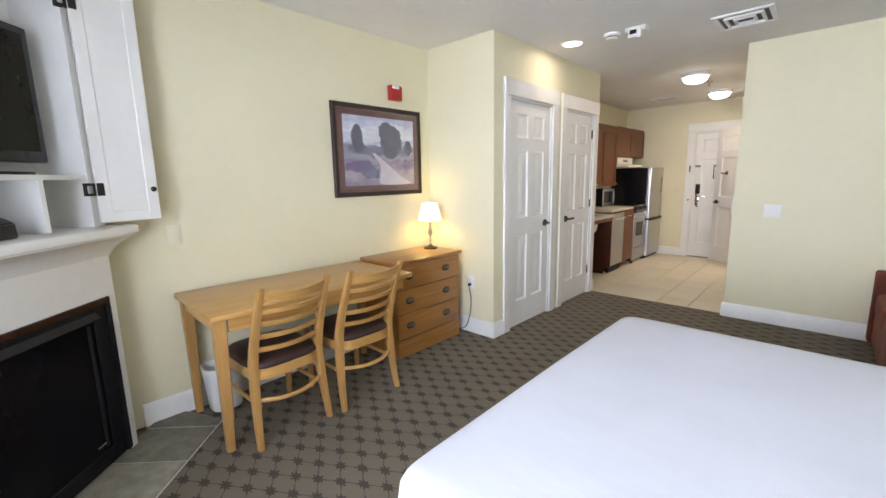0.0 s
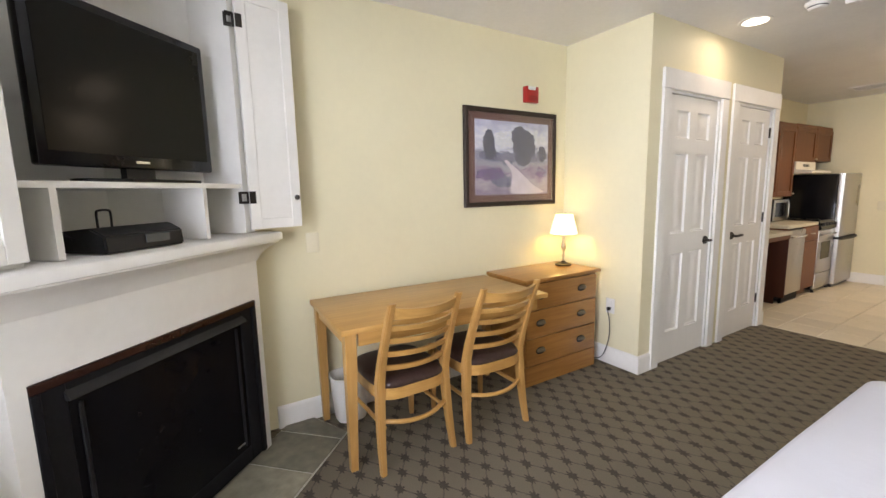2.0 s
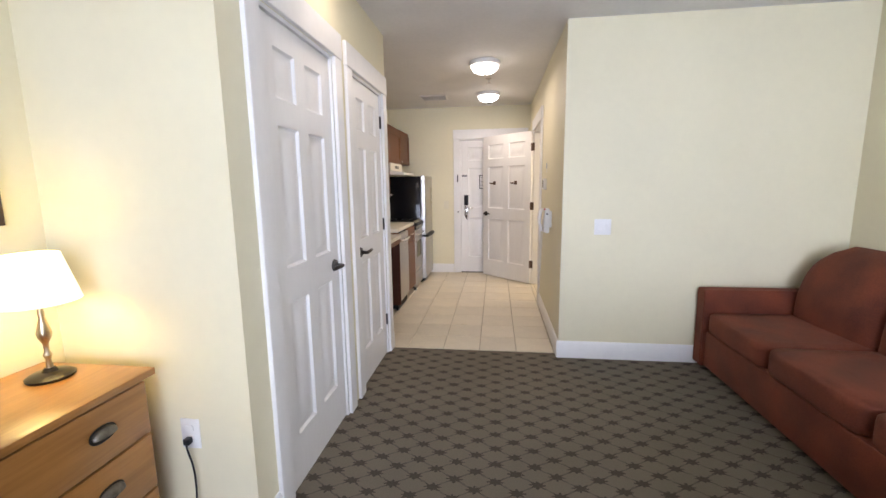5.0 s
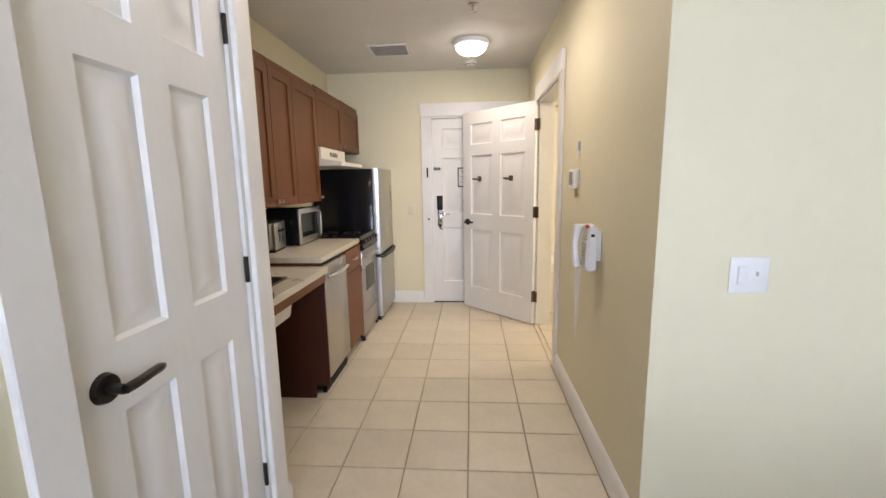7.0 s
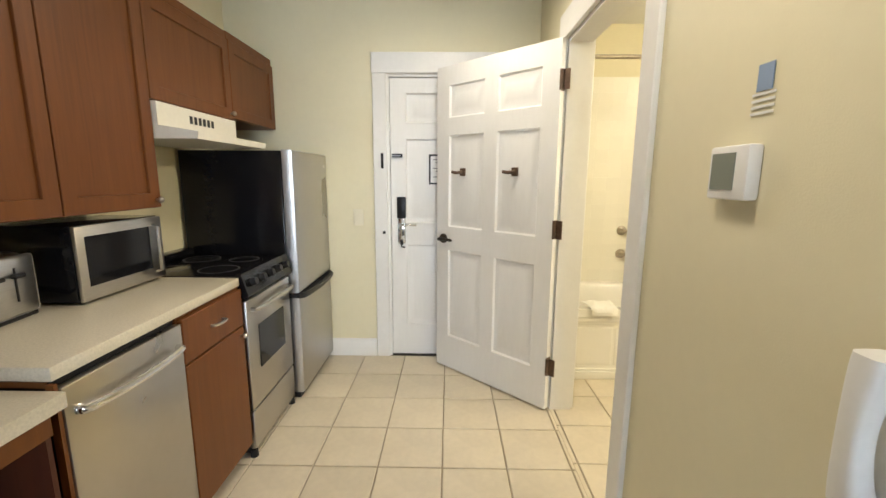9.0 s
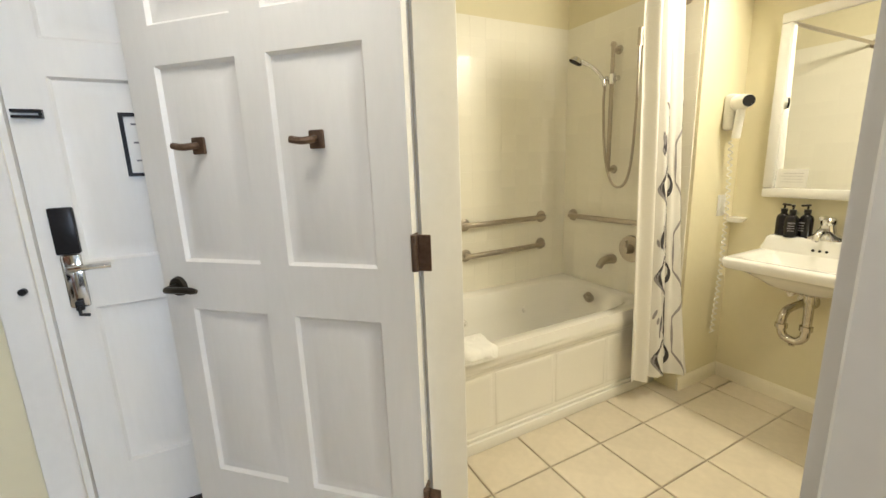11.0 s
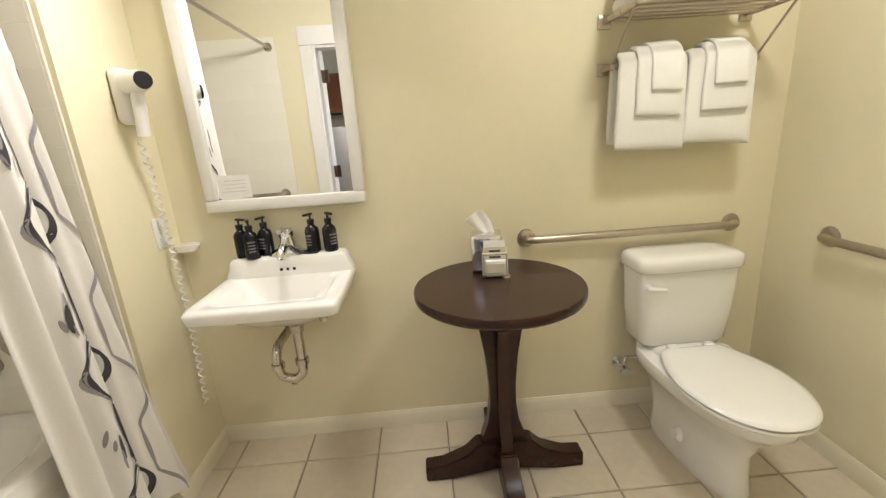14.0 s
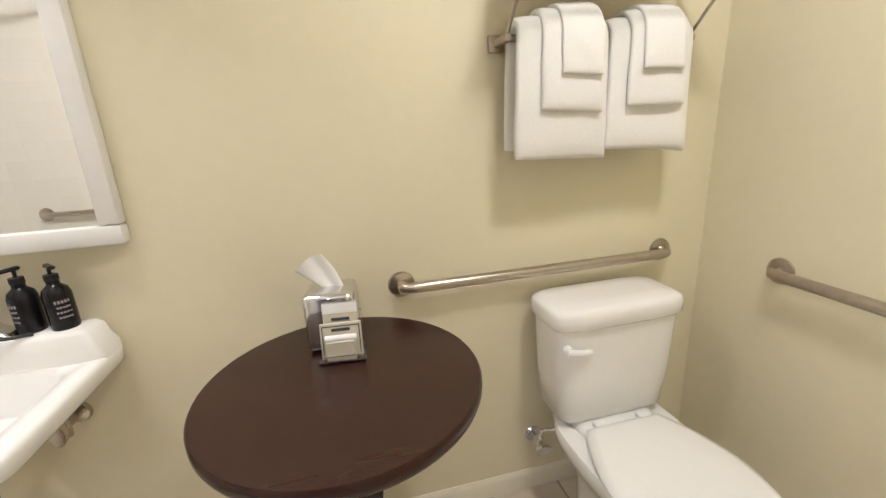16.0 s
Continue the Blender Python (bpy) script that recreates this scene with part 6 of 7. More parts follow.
# tub
tb = thing("bathtub", "white acrylic bathtub with a panelled apron", "bathtub", at=(0.682, 9.68, 0))
TL, TD, TZ = 1.52, 0.772, 0.49
bm = B()
rings = []
cx, cy = TL / 2, TD / 2
out = superellipse(cx, cy, TL / 2, TD / 2, 60, 72)
rings.append([(x, y, TZ - 0.05) for x, y in out])
rings.append([(x, y + (0.010 if y < 0.01 else 0), TZ - 0.012) for x, y in out])
rings.append([(min(max(x, 0.004), TL - 0.004), max(y, 0.012), TZ) for x, y in out])
for rx, ry, z, pw in ((TL / 2 - 0.075, TD / 2 - 0.075, TZ, 7), (TL / 2 - 0.090, TD / 2 - 0.090, TZ - 0.012, 6), (TL / 2 - 0.12, TD / 2 - 0.11, TZ - 0.15, 5), (TL / 2 - 0.17, TD / 2 - 0.14, TZ - 0.32, 4), (TL / 2 - 0.26, TD / 2 - 0.20, TZ - 0.37, 3.2), (0.08, 0.05, TZ - 0.375, 2)):
    rings.append([(x, y, z) for x, y in superellipse(cx, cy, rx, ry, pw, 72)])
loft(bm, rings, False, True)
part("basin", bm, M_acrylic, tb, "", 50)
bm = B()
box(bm, 0.0, TL, 0.020, 0.05, 0.0, TZ - 0.052)
box(bm, 0.0, TL, 0.004, 0.020, TZ - 0.085, TZ - 0.052, 0.004)
box(bm, 0.0, TL, 0.012, 0.020, TZ - 0.105, TZ - 0.085, 0.003, 1)
box(bm, 0.0, TL, 0.000, 0.020, 0.0, 0.055, 0.004)
box(bm, 0.0, TL, 0.010, 0.020, 0.055, 0.075, 0.003, 1)
part("apron", bm, M_acrylic, tb)
for k in range(4):
    bm = B()
    x0 = 0.03 + 0.366 * k
    r0 = [(x0, z) for z in (0,)]
    a0, a1, b0, b1 = x0, x0 + 0.35, 0.095, TZ - 0.125
    loft(bm, [[(x, y, z) for x, z in ((a0 + i, b0 + i), (a1 - i, b0 + i), (a1 - i, b1 - i), (a0 + i, b1 - i))] for y, i in ((0.020, 0.0), (0.018, 0.003), (0.0165, 0.014), (0.0175, 0.024))])
    part("apron_panel", bm, M_acrylic, tb)
for x, y, z in ((0.62, TD - 0.115, 0.33), (1.08, TD - 0.115, 0.33)):
    bm = B()
    rod(bm, (x, y + 0.012, z), (x, y - 0.006, z), 0.022, 0.018, 20)
    rod(bm, (x, y - 0.006, z), (x, y - 0.012, z), 0.010, 0.008, 14)
    part("water_jet", bm, M_acrylic, tb, "white whirlpool jet")
bm = B()
rod(bm, (TL - 0.125, cy + 0.01, TZ - 0.052), (TL - 0.147, cy + 0.01, TZ - 0.059), 0.034, 0.032, 26)
rod(bm, (TL - 0.147, cy + 0.01, TZ - 0.059), (TL - 0.155, cy + 0.01, TZ - 0.061), 0.012, 0.010, 14)
part("overflow_plate", bm, M_nickel, tb, "round overflow plate")
bm = B()
box(bm, 0.02, TL - 0.002, 0.05, TD, 0.0, 0.08)
part("tub_base", bm, M_acrylic, tb)

tow = thing("bath_mat", "folded white towel draped over the tub rim", "towel", at=(0.985, 9.715, TZ))
def draped(u, v):
    """A point of the folded cloth: u along the rim, v across it from the room side over the top."""
    r = 0.018
    if v < 0.30:
        y, z, n2 = -0.046, -0.030 + v / 0.30 * 0.025, Vector((0, -1, 0))
    elif v < 0.42:
        a = (v - 0.30) / 0.12 * math.pi / 2
        y, z, n2 = -0.046 + r * (1 - math.cos(a)), -0.005 + r * math.sin(a), Vector((0, -math.cos(a), math.sin(a)))
    else:
        y, z, n2 = -0.028 + (v - 0.42) / 0.58 * 0.15, 0.013, Vector((0, 0, 1))
    puff = 0.018 * (1 - (2 * u - 1) ** 6) * (1 - max(0, 2 * v - 1) ** 6)
    q = Vector((u * 3.1, v * 3.7, 0.7))
    w = 0.006 * noise.noise(q * 1.6) + 0.003 * noise.noise(q * 4.2)
    return Vector(((u - 0.5) * (0.17 + 0.03 * v) + 0.015 * noise.noise(q), y, z)) + n2 * max(0.002, puff + w)


bm = B()
NU, NV = 36, 40
vs = [[bm.verts.new(draped(i / NU, j / NV)) for i in range(NU + 1)] for j in range(NV + 1)]
for j in range(NV):
    for i in range(NU):
        bm.faces.new((vs[j][i], vs[j][i + 1], vs[j + 1][i + 1], vs[j + 1][i]))
bmesh.ops.recalc_face_normals(bm, faces=bm.faces[:])
part("towel_cloth", bm, M_towel, tow, "", 80)

# shower set
sh = thing("shower_set", "hand shower on a slide bar with a steel hose", "shower", at=(2.202, 10.045, 1.19))
bm = B()
tube(bm, [(-0.050, 0, 0.03), (-0.050, 0, 0.74)], 0.012, 14)
for z in (0.045, 0.72):
    tube(bm, [(0, 0, z), (-0.05, 0, z)], 0.011, 12)
    rod(bm, (0, 0, z), (-0.008, 0, z), 0.026, 0.022, 18)
bmesh.ops.create_uvsphere(bm, u_segments=14, v_segments=8, radius=0.017, matrix=pose(-0.05, 0, 0.745))
part("slide_bar", bm, M_nickel, sh)
bm = B()
rod(bm, (-0.05, 0, 0.53), (-0.05, 0, 0.585), 0.022, 0.022, 16)
tube(bm, [(-0.05, 0, 0.557), (-0.085, 0.02, 0.565)], 0.014, 10)
rod(bm, (-0.05, -0.045, 0.557), (-0.05, -0.02, 0.557), 0.016, 0.012, 12)
part("slider", bm, M_chrome, sh)
bm = B()
pts = smooth_path([(-0.085, 0.02, 0.52), (-0.095, 0.03, 0.565), (-0.135, 0.07, 0.63), (-0.175, 0.115, 0.668)], 5)
tube(bm, pts, [0.011] * (len(pts) - 3) + [0.013, 0.014, 0.016], 12)
d_ = Vector((-0.35, 0.30, -0.88)).normalized()
c_ = Vector((-0.195, 0.135, 0.680))
rod(bm, c_ - d_ * 0.012, c_ + d_ * 0.016, 0.022, 0.042, 24)
hs = part("hand_shower", bm, M_chrome, sh)
bm = B()
rod(bm, c_ + d_ * 0.016, c_ + d_ * 0.020, 0.040, 0.036, 24)
part("spray_face", bm, M_matteblack, hs, "dark spray face")
bm = B()
tube(bm, smooth_path([(-0.085, 0.02, 0.52), (-0.085, 0.022, 0.40), (-0.085, 0.0, 0.15), (-0.07, -0.03, 0.0), (-0.06, -0.075, -0.055), (-0.055, -0.13, -0.03), (-0.05, -0.16, 0.10), (-0.045, -0.17, 0.40), (-0.04, -0.165, 0.66), (-0.035, -0.162, 0.72)], 8), 0.0075, 10)
part("hose", bm, M_nickel, sh, "flexible metal hose")
bm = B()
rod(bm, (-0.035, -0.162, 0.70), (-0.035, -0.162, 0.79), 0.014, 0.014, 14)
tube(bm, [(0, -0.162, 0.78), (-0.035, -0.162, 0.78)], 0.013, 10)
part("supply_elbow", bm, M_nickel, sh)

fx = thing("tub_faucet", "satin nickel tub spout and valve on the tiled wall", "faucet", at=(2.202, 10.015, 0.565))
bm = B()
pts = smooth_path([(0, 0, 0.115), (-0.05, 0, 0.118), (-0.095, 0, 0.110), (-0.125, 0, 0.080)], 5)
tube(bm, pts, [0.030, 0.030, 0.029, 0.028, 0.028, 0.027, 0.026, 0.026, 0.025, 0.024, 0.023, 0.022, 0.021, 0.020, 0.020, 0.020][:len(pts)], 16)
part("spout", bm, M_nickel, fx)
bm = B()
rod(bm, (0, -0.125, 0.20), (-0.010, -0.125, 0.20), 0.082, 0.078, 32)
rod(bm, (-0.010, -0.125, 0.20), (-0.06, -0.125, 0.20), 0.030, 0.022, 20)
tube(bm, [(-0.05, -0.125, 0.20), (-0.058, -0.135, 0.26)], 0.010, 10)
part("valve", bm, M_nickel, fx)

# curtain and rod
rd = thing("curtain_rod", "satin nickel shower curtain rod", "curtain rod", at=(0.682, 9.655, 2.055))
bm = B()
tube(bm, [(0.004, 0, 0), (1.524, 0, 0)], 0.0125, 14)
part("bar", bm, M_nickel, rd)
for x, s in ((0.0, 1), (1.527, -1)):
    bm = B()
    rod(bm, (x, 0, 0), (x + s * 0.010, 0, 0), 0.038, 0.030, 22)
    part("flange", bm, M_nickel, rd)

cu = thing("shower_curtain", "gathered white shower curtain with a dark swirl print", "curtain", at=(2.03, 9.625, 0.12))


def curtain_point(f, g):
    """A point of the gathered cloth: f across (0..1), g up (0..1)."""
    half = 0.165 - 0.045 * g ** 0.8
    lean = 0.035 * (1 - g)
    x = lean + (f - 0.5) * 2 * half
    ph_ = f * 2 * math.pi * 3.1 + 0.9
    amp = 0.022 + 0.010 * g
    y = amp * math.sin(ph_ + 0.5 * math.sin(2.1 * g)) + 0.008 * math.sin(ph_ * 2.3 + 1.3 + g) - 0.03 * (1 - g) * f - 0.032 * (1 - g) + 0.022 * g
    y -= 0.075 * max(0, (x - 0.11) / 0.1) * max(0, 1 - g * 1.25)
    x += 0.006 * math.cos(ph_ + 1.0)
    return Vector((x, y, 1.91 * g))


bm = B()
NF, NG = 110, 40
sheets = []
for back in (0.0, 0.002):
    sheets.append([[bm.verts.new(curtain_point(i / NF, j / NG) + Vector((0, back, 0))) for i in range(NF + 1)] for j in range(NG + 1)])
for vs in sheets:
    for j in range(NG):
        for i in range(NF):
            bm.faces.new((vs[j][i], vs[j][i + 1], vs[j + 1][i + 1], vs[j + 1][i]))
f0, f1 = sheets
for j in range(NG):
    for i in (0, NF):
        bm.faces.new((f0[j][i], f0[j + 1][i], f1[j + 1][i], f1[j][i]))
for i in range(NF):
    for j in (0, NG):
        bm.faces.new((f0[j][i], f0[j][i + 1], f1[j][i + 1], f1[j][i]))
bmesh.ops.recalc_face_normals(bm, faces=bm.faces[:])
part("cloth", bm, M_fab, cu, "", 80)


def ribbon(f_of, g0, g1, width, count=46):
    """A printed band that follows the cloth's front."""
    bm = B()
    prev = None
    for k in range(count + 1):
        g = g0 + (g1 - g0) * k / count
        f = f_of(g)
        w = width * (0.45 + 0.55 * abs(math.sin(k * 0.33)))
        row = []
        for df in (-w, w):
            p = curtain_point(min(0.995, max(0.005, f + df)), g)
            row.append(bm.verts.new(p + Vector((-0.0012, -0.0032, 0))))
        if prev:
            bm.faces.new((prev[0], prev[1], row[1], row[0]))
        prev = row
    return bm


M_ink = node_material("dark_swirl_print", (0.06, 0.055, 0.065), 0.8, grain=0.1)
M_ink2 = node_material("grey_swirl_print", (0.32, 0.30, 0.31), 0.8, grain=0.1)
PERIOD = 26.0
for base, a_, ph_, mt, w_ in ((0.585, 0.155, 0.0, M_ink, 0.021), (0.585, -0.150, 0.0, M_ink, 0.019), (0.61, -0.190, 0.25, M_ink2, 0.013), (0.80, 0.075, 1.6, M_ink2, 0.011)):
    part("print_vine", ribbon(lambda g: base + a_ * max(-0.22, math.sin(PERIOD * g + ph_)), 0.0, 0.752, w_, 90), mt, cu, "printed swirl")
sprig = random.Random(11)
for k in range(4):
    g0 = (1.5 * math.pi + 2 * math.pi * k) / PERIOD - 0.02
    for m in range(1, 6):
        bm = B()
        ring_ = []
        gc, fc = g0 + (m - 3) * 0.013 + sprig.uniform(-0.004, 0.004), 0.47 + sprig.uniform(-0.05, 0.03)
        rf, rg, tilt = (0.020, 0.024, 0.15) if m == 3 else (0.009, 0.010 + sprig.uniform(0, 0.005), sprig.uniform(-0.5, 0.5))
        for i in range(12):
            a = 2 * math.pi * i / 12
            u_, v_ = rf * math.cos(a), rg * math.sin(a)
            ring_.append(bm.verts.new(curtain_point(fc + u_ + tilt * v_ * 1.6, max(0.004, min(0.75, gc + v_))) + Vector((-0.0015, -0.0036, 0))))
        bm.faces.new(ring_)
        part("print_leaf", bm, M_ink if m % 3 == 0 else M_ink2, cu, "printed leaf")
bm = B()
prev = None
for i in range(NF + 1):
    row = [bm.verts.new(curtain_point(i / NF, g) + Vector((0, -0.003, 0))) for g in (0.757, 0.775)]
    if prev:
        bm.faces.new((prev[0], row[0], row[1], prev[1]))
    prev = row
part("seam_band", bm, M_fab, cu, "sewn seam band", 80)
for k in range(8):
    bm = B()
    x = -0.11 + 0.032 * k
    tube(bm, [(x, 0.030 + 0.019 * math.cos(a), 1.93 + 0.021 * math.sin(a)) for a in (2 * math.pi * i / 16 for i in range(17))], 0.002, 6)
    part("ring", bm, M_nickel, cu)

# hair dryer and outlet on the chase
hd = thing("hair_dryer", "white wall-mounted hair dryer with coiled cord", "hair dryer", at=(2.445, 9.555, 1.40))
bm = B()
box(bm, -0.045, 0.045, -0.055, 0, 0.02, 0.20, 0.02, 3)
part("wall_holder", bm, M_white, hd)
bm = B()
pts = [(-0.015, -0.045, 0.145), (-0.026, -0.070, 0.150), (-0.044, -0.100, 0.152), (-0.062, -0.128, 0.152)]
tube(bm, smooth_path(pts, 4), [0.028, 0.036, 0.039, 0.040, 0.040, 0.039, 0.038, 0.037, 0.036, 0.034, 0.033, 0.031, 0.030][:13], 20)
tube(bm, smooth_path([(-0.035, -0.085, 0.13), (-0.035, -0.080, 0.06), (-0.030, -0.070, -0.02)], 4), 0.020, 12)
part("dryer_body", bm, M_white, hd)
bm = B()
rod(bm, (-0.062, -0.128, 0.152), (-0.067, -0.135, 0.152), 0.028, 0.026, 22)
part("nozzle", bm, M_matteblack, hd, "black nozzle")
bm = B()
tube(bm, [(0.0 + 0.010 * math.cos(k * 0.8) + 0.03 * math.sin(k * 0.012), -0.035 + 0.010 * math.sin(k * 0.8), -0.03 - 0.0042 * k) for k in range(255)], 0.003, 5)
part("coiled_cord", bm, M_white, hd, "white coiled cord")
ol = wall_plate("wall_outlet", "cream outlet on the bathroom wall", "outlet", (2.475, 9.555, 1.03), 0, 0.07, 0.115, "outlet")
sd = thing("soap_dish", "small white soap dish on the wall", "soap dish", at=(2.59, 9.515, 0.935), turn=-90)
bm = B()
loft(bm, [[(x, -y, z) for x, y in superellipse(0, 0.03, r, 0.030, 3, 20)] for z, r in ((0, 0.035), (0.02, 0.05), (0.026, 0.05))])
part("dish", bm, M_porcelain, sd)

# mirror
mr = thing("wall_mirror", "white framed wall mirror above the sink", "mirror", at=(2.59, 8.781, 1.079))
MW, MH, MF = 0.624, 0.87, 0.047
bm = B()
for y0, y1, z0, z1 in ((0, MW, 0, MF), (0, MW, MH - MF, MH), (0, MF, MF, MH - MF), (MW - MF, MW, MF, MH - MF)):
    box(bm, -0.040, 0, y0, y1, z0, z1, 0.008)
part("frame", bm, M_trim, mr)
bm = B()
box(bm, -0.026, -0.004, MF - 0.004, MW - MF + 0.004, MF - 0.004, MH - MF + 0.004)
part("mirror_glass", bm, M_mirror, mr, "silvered glass")
bm = B()
box(bm, -0.0275, -0.026, MW - MF - 0.135, MW - MF - 0.01, MF + 0.004, MF + 0.094)
cd = part("notice_card", bm, M_white, mr, "small white notice card on the glass")
bm = B()
for k in range(4):
    box(bm, -0.0282, -0.0276, MW - MF - 0.118, MW - MF - 0.026 - 0.012 * (k % 2), MF + 0.03 + 0.014 * k, MF + 0.0318 + 0.014 * k)
part("print_bars", bm, node_material("faint_print", (0.52, 0.51, 0.50), 0.7, grain=0.1), cd, "faint grey lines of print")

# vanity light above the mirror
vl = thing("vanity_light", "lit bar light above the mirror", "wall light", at=(2.59, 9.06, 2.16))
bm = B()
box(bm, -0.035, 0, -0.30, 0.30, -0.06, 0.06, 0.006)
part("back_plate", bm, M_nickel, vl)
for y in (-0.19, 0, 0.19):
    bm = B()
    lathe(bm, [(0.025, 0.055), (0.045, 0.03), (0.055, -0.03), (0.060, -0.06)], 24, (-0.09, y))
    sdd = part("shade", bm, M_vanityglow, vl, "glowing opal shade")
    sdd.visible_shadow = False
    bm = B()
    tube(bm, [(-0.035, y, 0.05), (-0.09, y, 0.06)], 0.008, 8)
    part("arm", bm, M_nickel, vl)

# sink
M_pipe = node_material("tarnished_chrome", (0.58, 0.54, 0.47), 0.18, 1.0, grain=0.2, grain_scale=40)
sk = thing("bathroom_sink", "white wall-hung porcelain sink with chrome fittings", "sink", at=(2.59, 9.105, 0))
bm = B()
SW = 0.245


def sink_ring(x0, x1, hw, z, pw):
    x0 -= 0.03
    return [(x, y, z) for x, y in superellipse((x0 + x1) / 2, 0, (x1 - x0) / 2, hw, pw, 48)]


loft(bm, [sink_ring(-0.20, -0.02, 0.085, 0.660, 4), sink_ring(-0.27, -0.01, 0.135, 0.690, 4), sink_ring(-0.330, -0.003, 0.180, 0.735, 5), sink_ring(-0.375, -0.002, 0.215, 0.764, 7), sink_ring(-0.412, -0.001, 0.243, 0.774, 14), sink_ring(-0.420, -0.001, 0.250, 0.782, 16), sink_ring(-0.425, -0.001, 0.252, 0.812, 16), sink_ring(-0.420, -0.002, 0.247, 0.822, 14), sink_ring(-0.410, -0.005, 0.238, 0.825, 12), sink_ring(-0.372, -0.118, 0.200, 0.823, 7), sink_ring(-0.362, -0.124, 0.190, 0.812, 7), sink_ring(-0.320, -0.150, 0.130, 0.735, 5), sink_ring(-0.26, -0.20, 0.03, 0.722, 2)])
part("basin", bm, M_porcelain, sk, "", 50)
bm = B()
loft(bm, [[(x, y, z) for x, y in superellipse(-0.058, 0, 0.057 - i, hw - i, 8, 40)] for z, hw, i in ((0.812, 0.250, 0.0), (0.835, 0.249, 0.0), (0.860, 0.240, 0.004), (0.888, 0.234, 0.006), (0.897, 0.228, 0.014))])
part("back_ledge", bm, M_porcelain, sk, "", 50)
for y in (-0.025, 0, 0.025):
    bm = B()
    rod(bm, (-0.1125, y, 0.850), (-0.1165, y, 0.849), 0.006, seg=10)
    part("overflow_hole", bm, M_matteblack, sk)
bm = B()
loft(bm, [[(x, y, z) for x, y in superellipse(-0.065, 0, a, b, 3, 28)] for z, a, b in ((0.896, 0.032, 0.080), (0.906, 0.032, 0.078), (0.918, 0.030, 0.052), (0.932, 0.027, 0.032), (0.955, 0.025, 0.027), (0.968, 0.024, 0.025))])
tube(bm, smooth_path([(-0.075, 0, 0.925), (-0.12, 0, 0.940), (-0.160, 0, 0.928), (-0.175, 0, 0.905)], 4), [0.019, 0.019, 0.018, 0.018, 0.017, 0.017, 0.016, 0.016, 0.015, 0.015, 0.014, 0.013, 0.013][:13], 14)
lathe(bm, [(0, 0.968), (0.027, 0.968), (0.030, 0.975), (0.029, 0.992), (0.020, 1.003), (0, 1.006)], 24, (-0.065, 0))
tube(bm, smooth_path([(-0.075, 0, 0.996), (-0.105, 0.0, 1.006), (-0.145, 0.0, 1.004)], 4), 0.009, 10)
part("faucet", bm, M_chrome, sk, "chrome lever faucet")
bm = B()
tube(bm, smooth_path([(-0.23, -0.035, 0.68), (-0.23, -0.035, 0.60), (-0.23, -0.035, 0.50), (-0.23, -0.030, 0.462), (-0.23, -0.008, 0.438), (-0.23, 0.022, 0.436), (-0.23, 0.050, 0.452), (-0.23, 0.060, 0.49), (-0.228, 0.060, 0.535), (-0.20, 0.058, 0.565), (-0.15, 0.055, 0.572), (-0.01, 0.052, 0.575)], 6), 0.0185, 14)
for p, q in (((-0.23, -0.035, 0.665), (-0.23, -0.035, 0.635)), ((-0.23, -0.035, 0.52), (-0.23, -0.035, 0.498)), ((-0.23, 0.060, 0.505), (-0.23, 0.060, 0.485))):
    rod(bm, p, q, 0.0255, seg=16)
rod(bm, (-0.23, 0.010, 0.418), (-0.23, 0.010, 0.410), 0.012, seg=10)
rod(bm, (-0.020, 0.052, 0.575), (0, 0.052, 0.575), 0.040, 0.046, 24)
part("trap", bm, M_pipe, sk, "dark chrome trap")
for y in (-0.100, 0.095):
    bm = B()
    rod(bm, (0, y, 0.635), (-0.010, y, 0.635), 0.030, 0.026, 20)
    tube(bm, [(0, y, 0.635), (-0.075, y, 0.635)], 0.011, 10)
    rod(bm, (-0.070, y, 0.612), (-0.070, y, 0.665), 0.015, seg=12)
    loft(bm, [[(-0.085 - d, y + a, 0.632 + b) for a, b in superellipse(0, 0, 0.017, 0.030, 2, 16)] for d in (0.0, 0.014)])
    tube(bm, [(-0.070, y, 0.66), (-0.08, y * 0.6, 0.80)], 0.006, 8)
    part("stop_valve", bm, M_pipe, sk, "chrome stop valve")
bm = B()
tube(bm, smooth_path([(-0.10, -0.02, 0.940), (-0.12, -0.07, 0.912), (-0.09, -0.12, 0.902)], 4), 0.004, 8)
part("cable_tie", bm, M_black, sk)


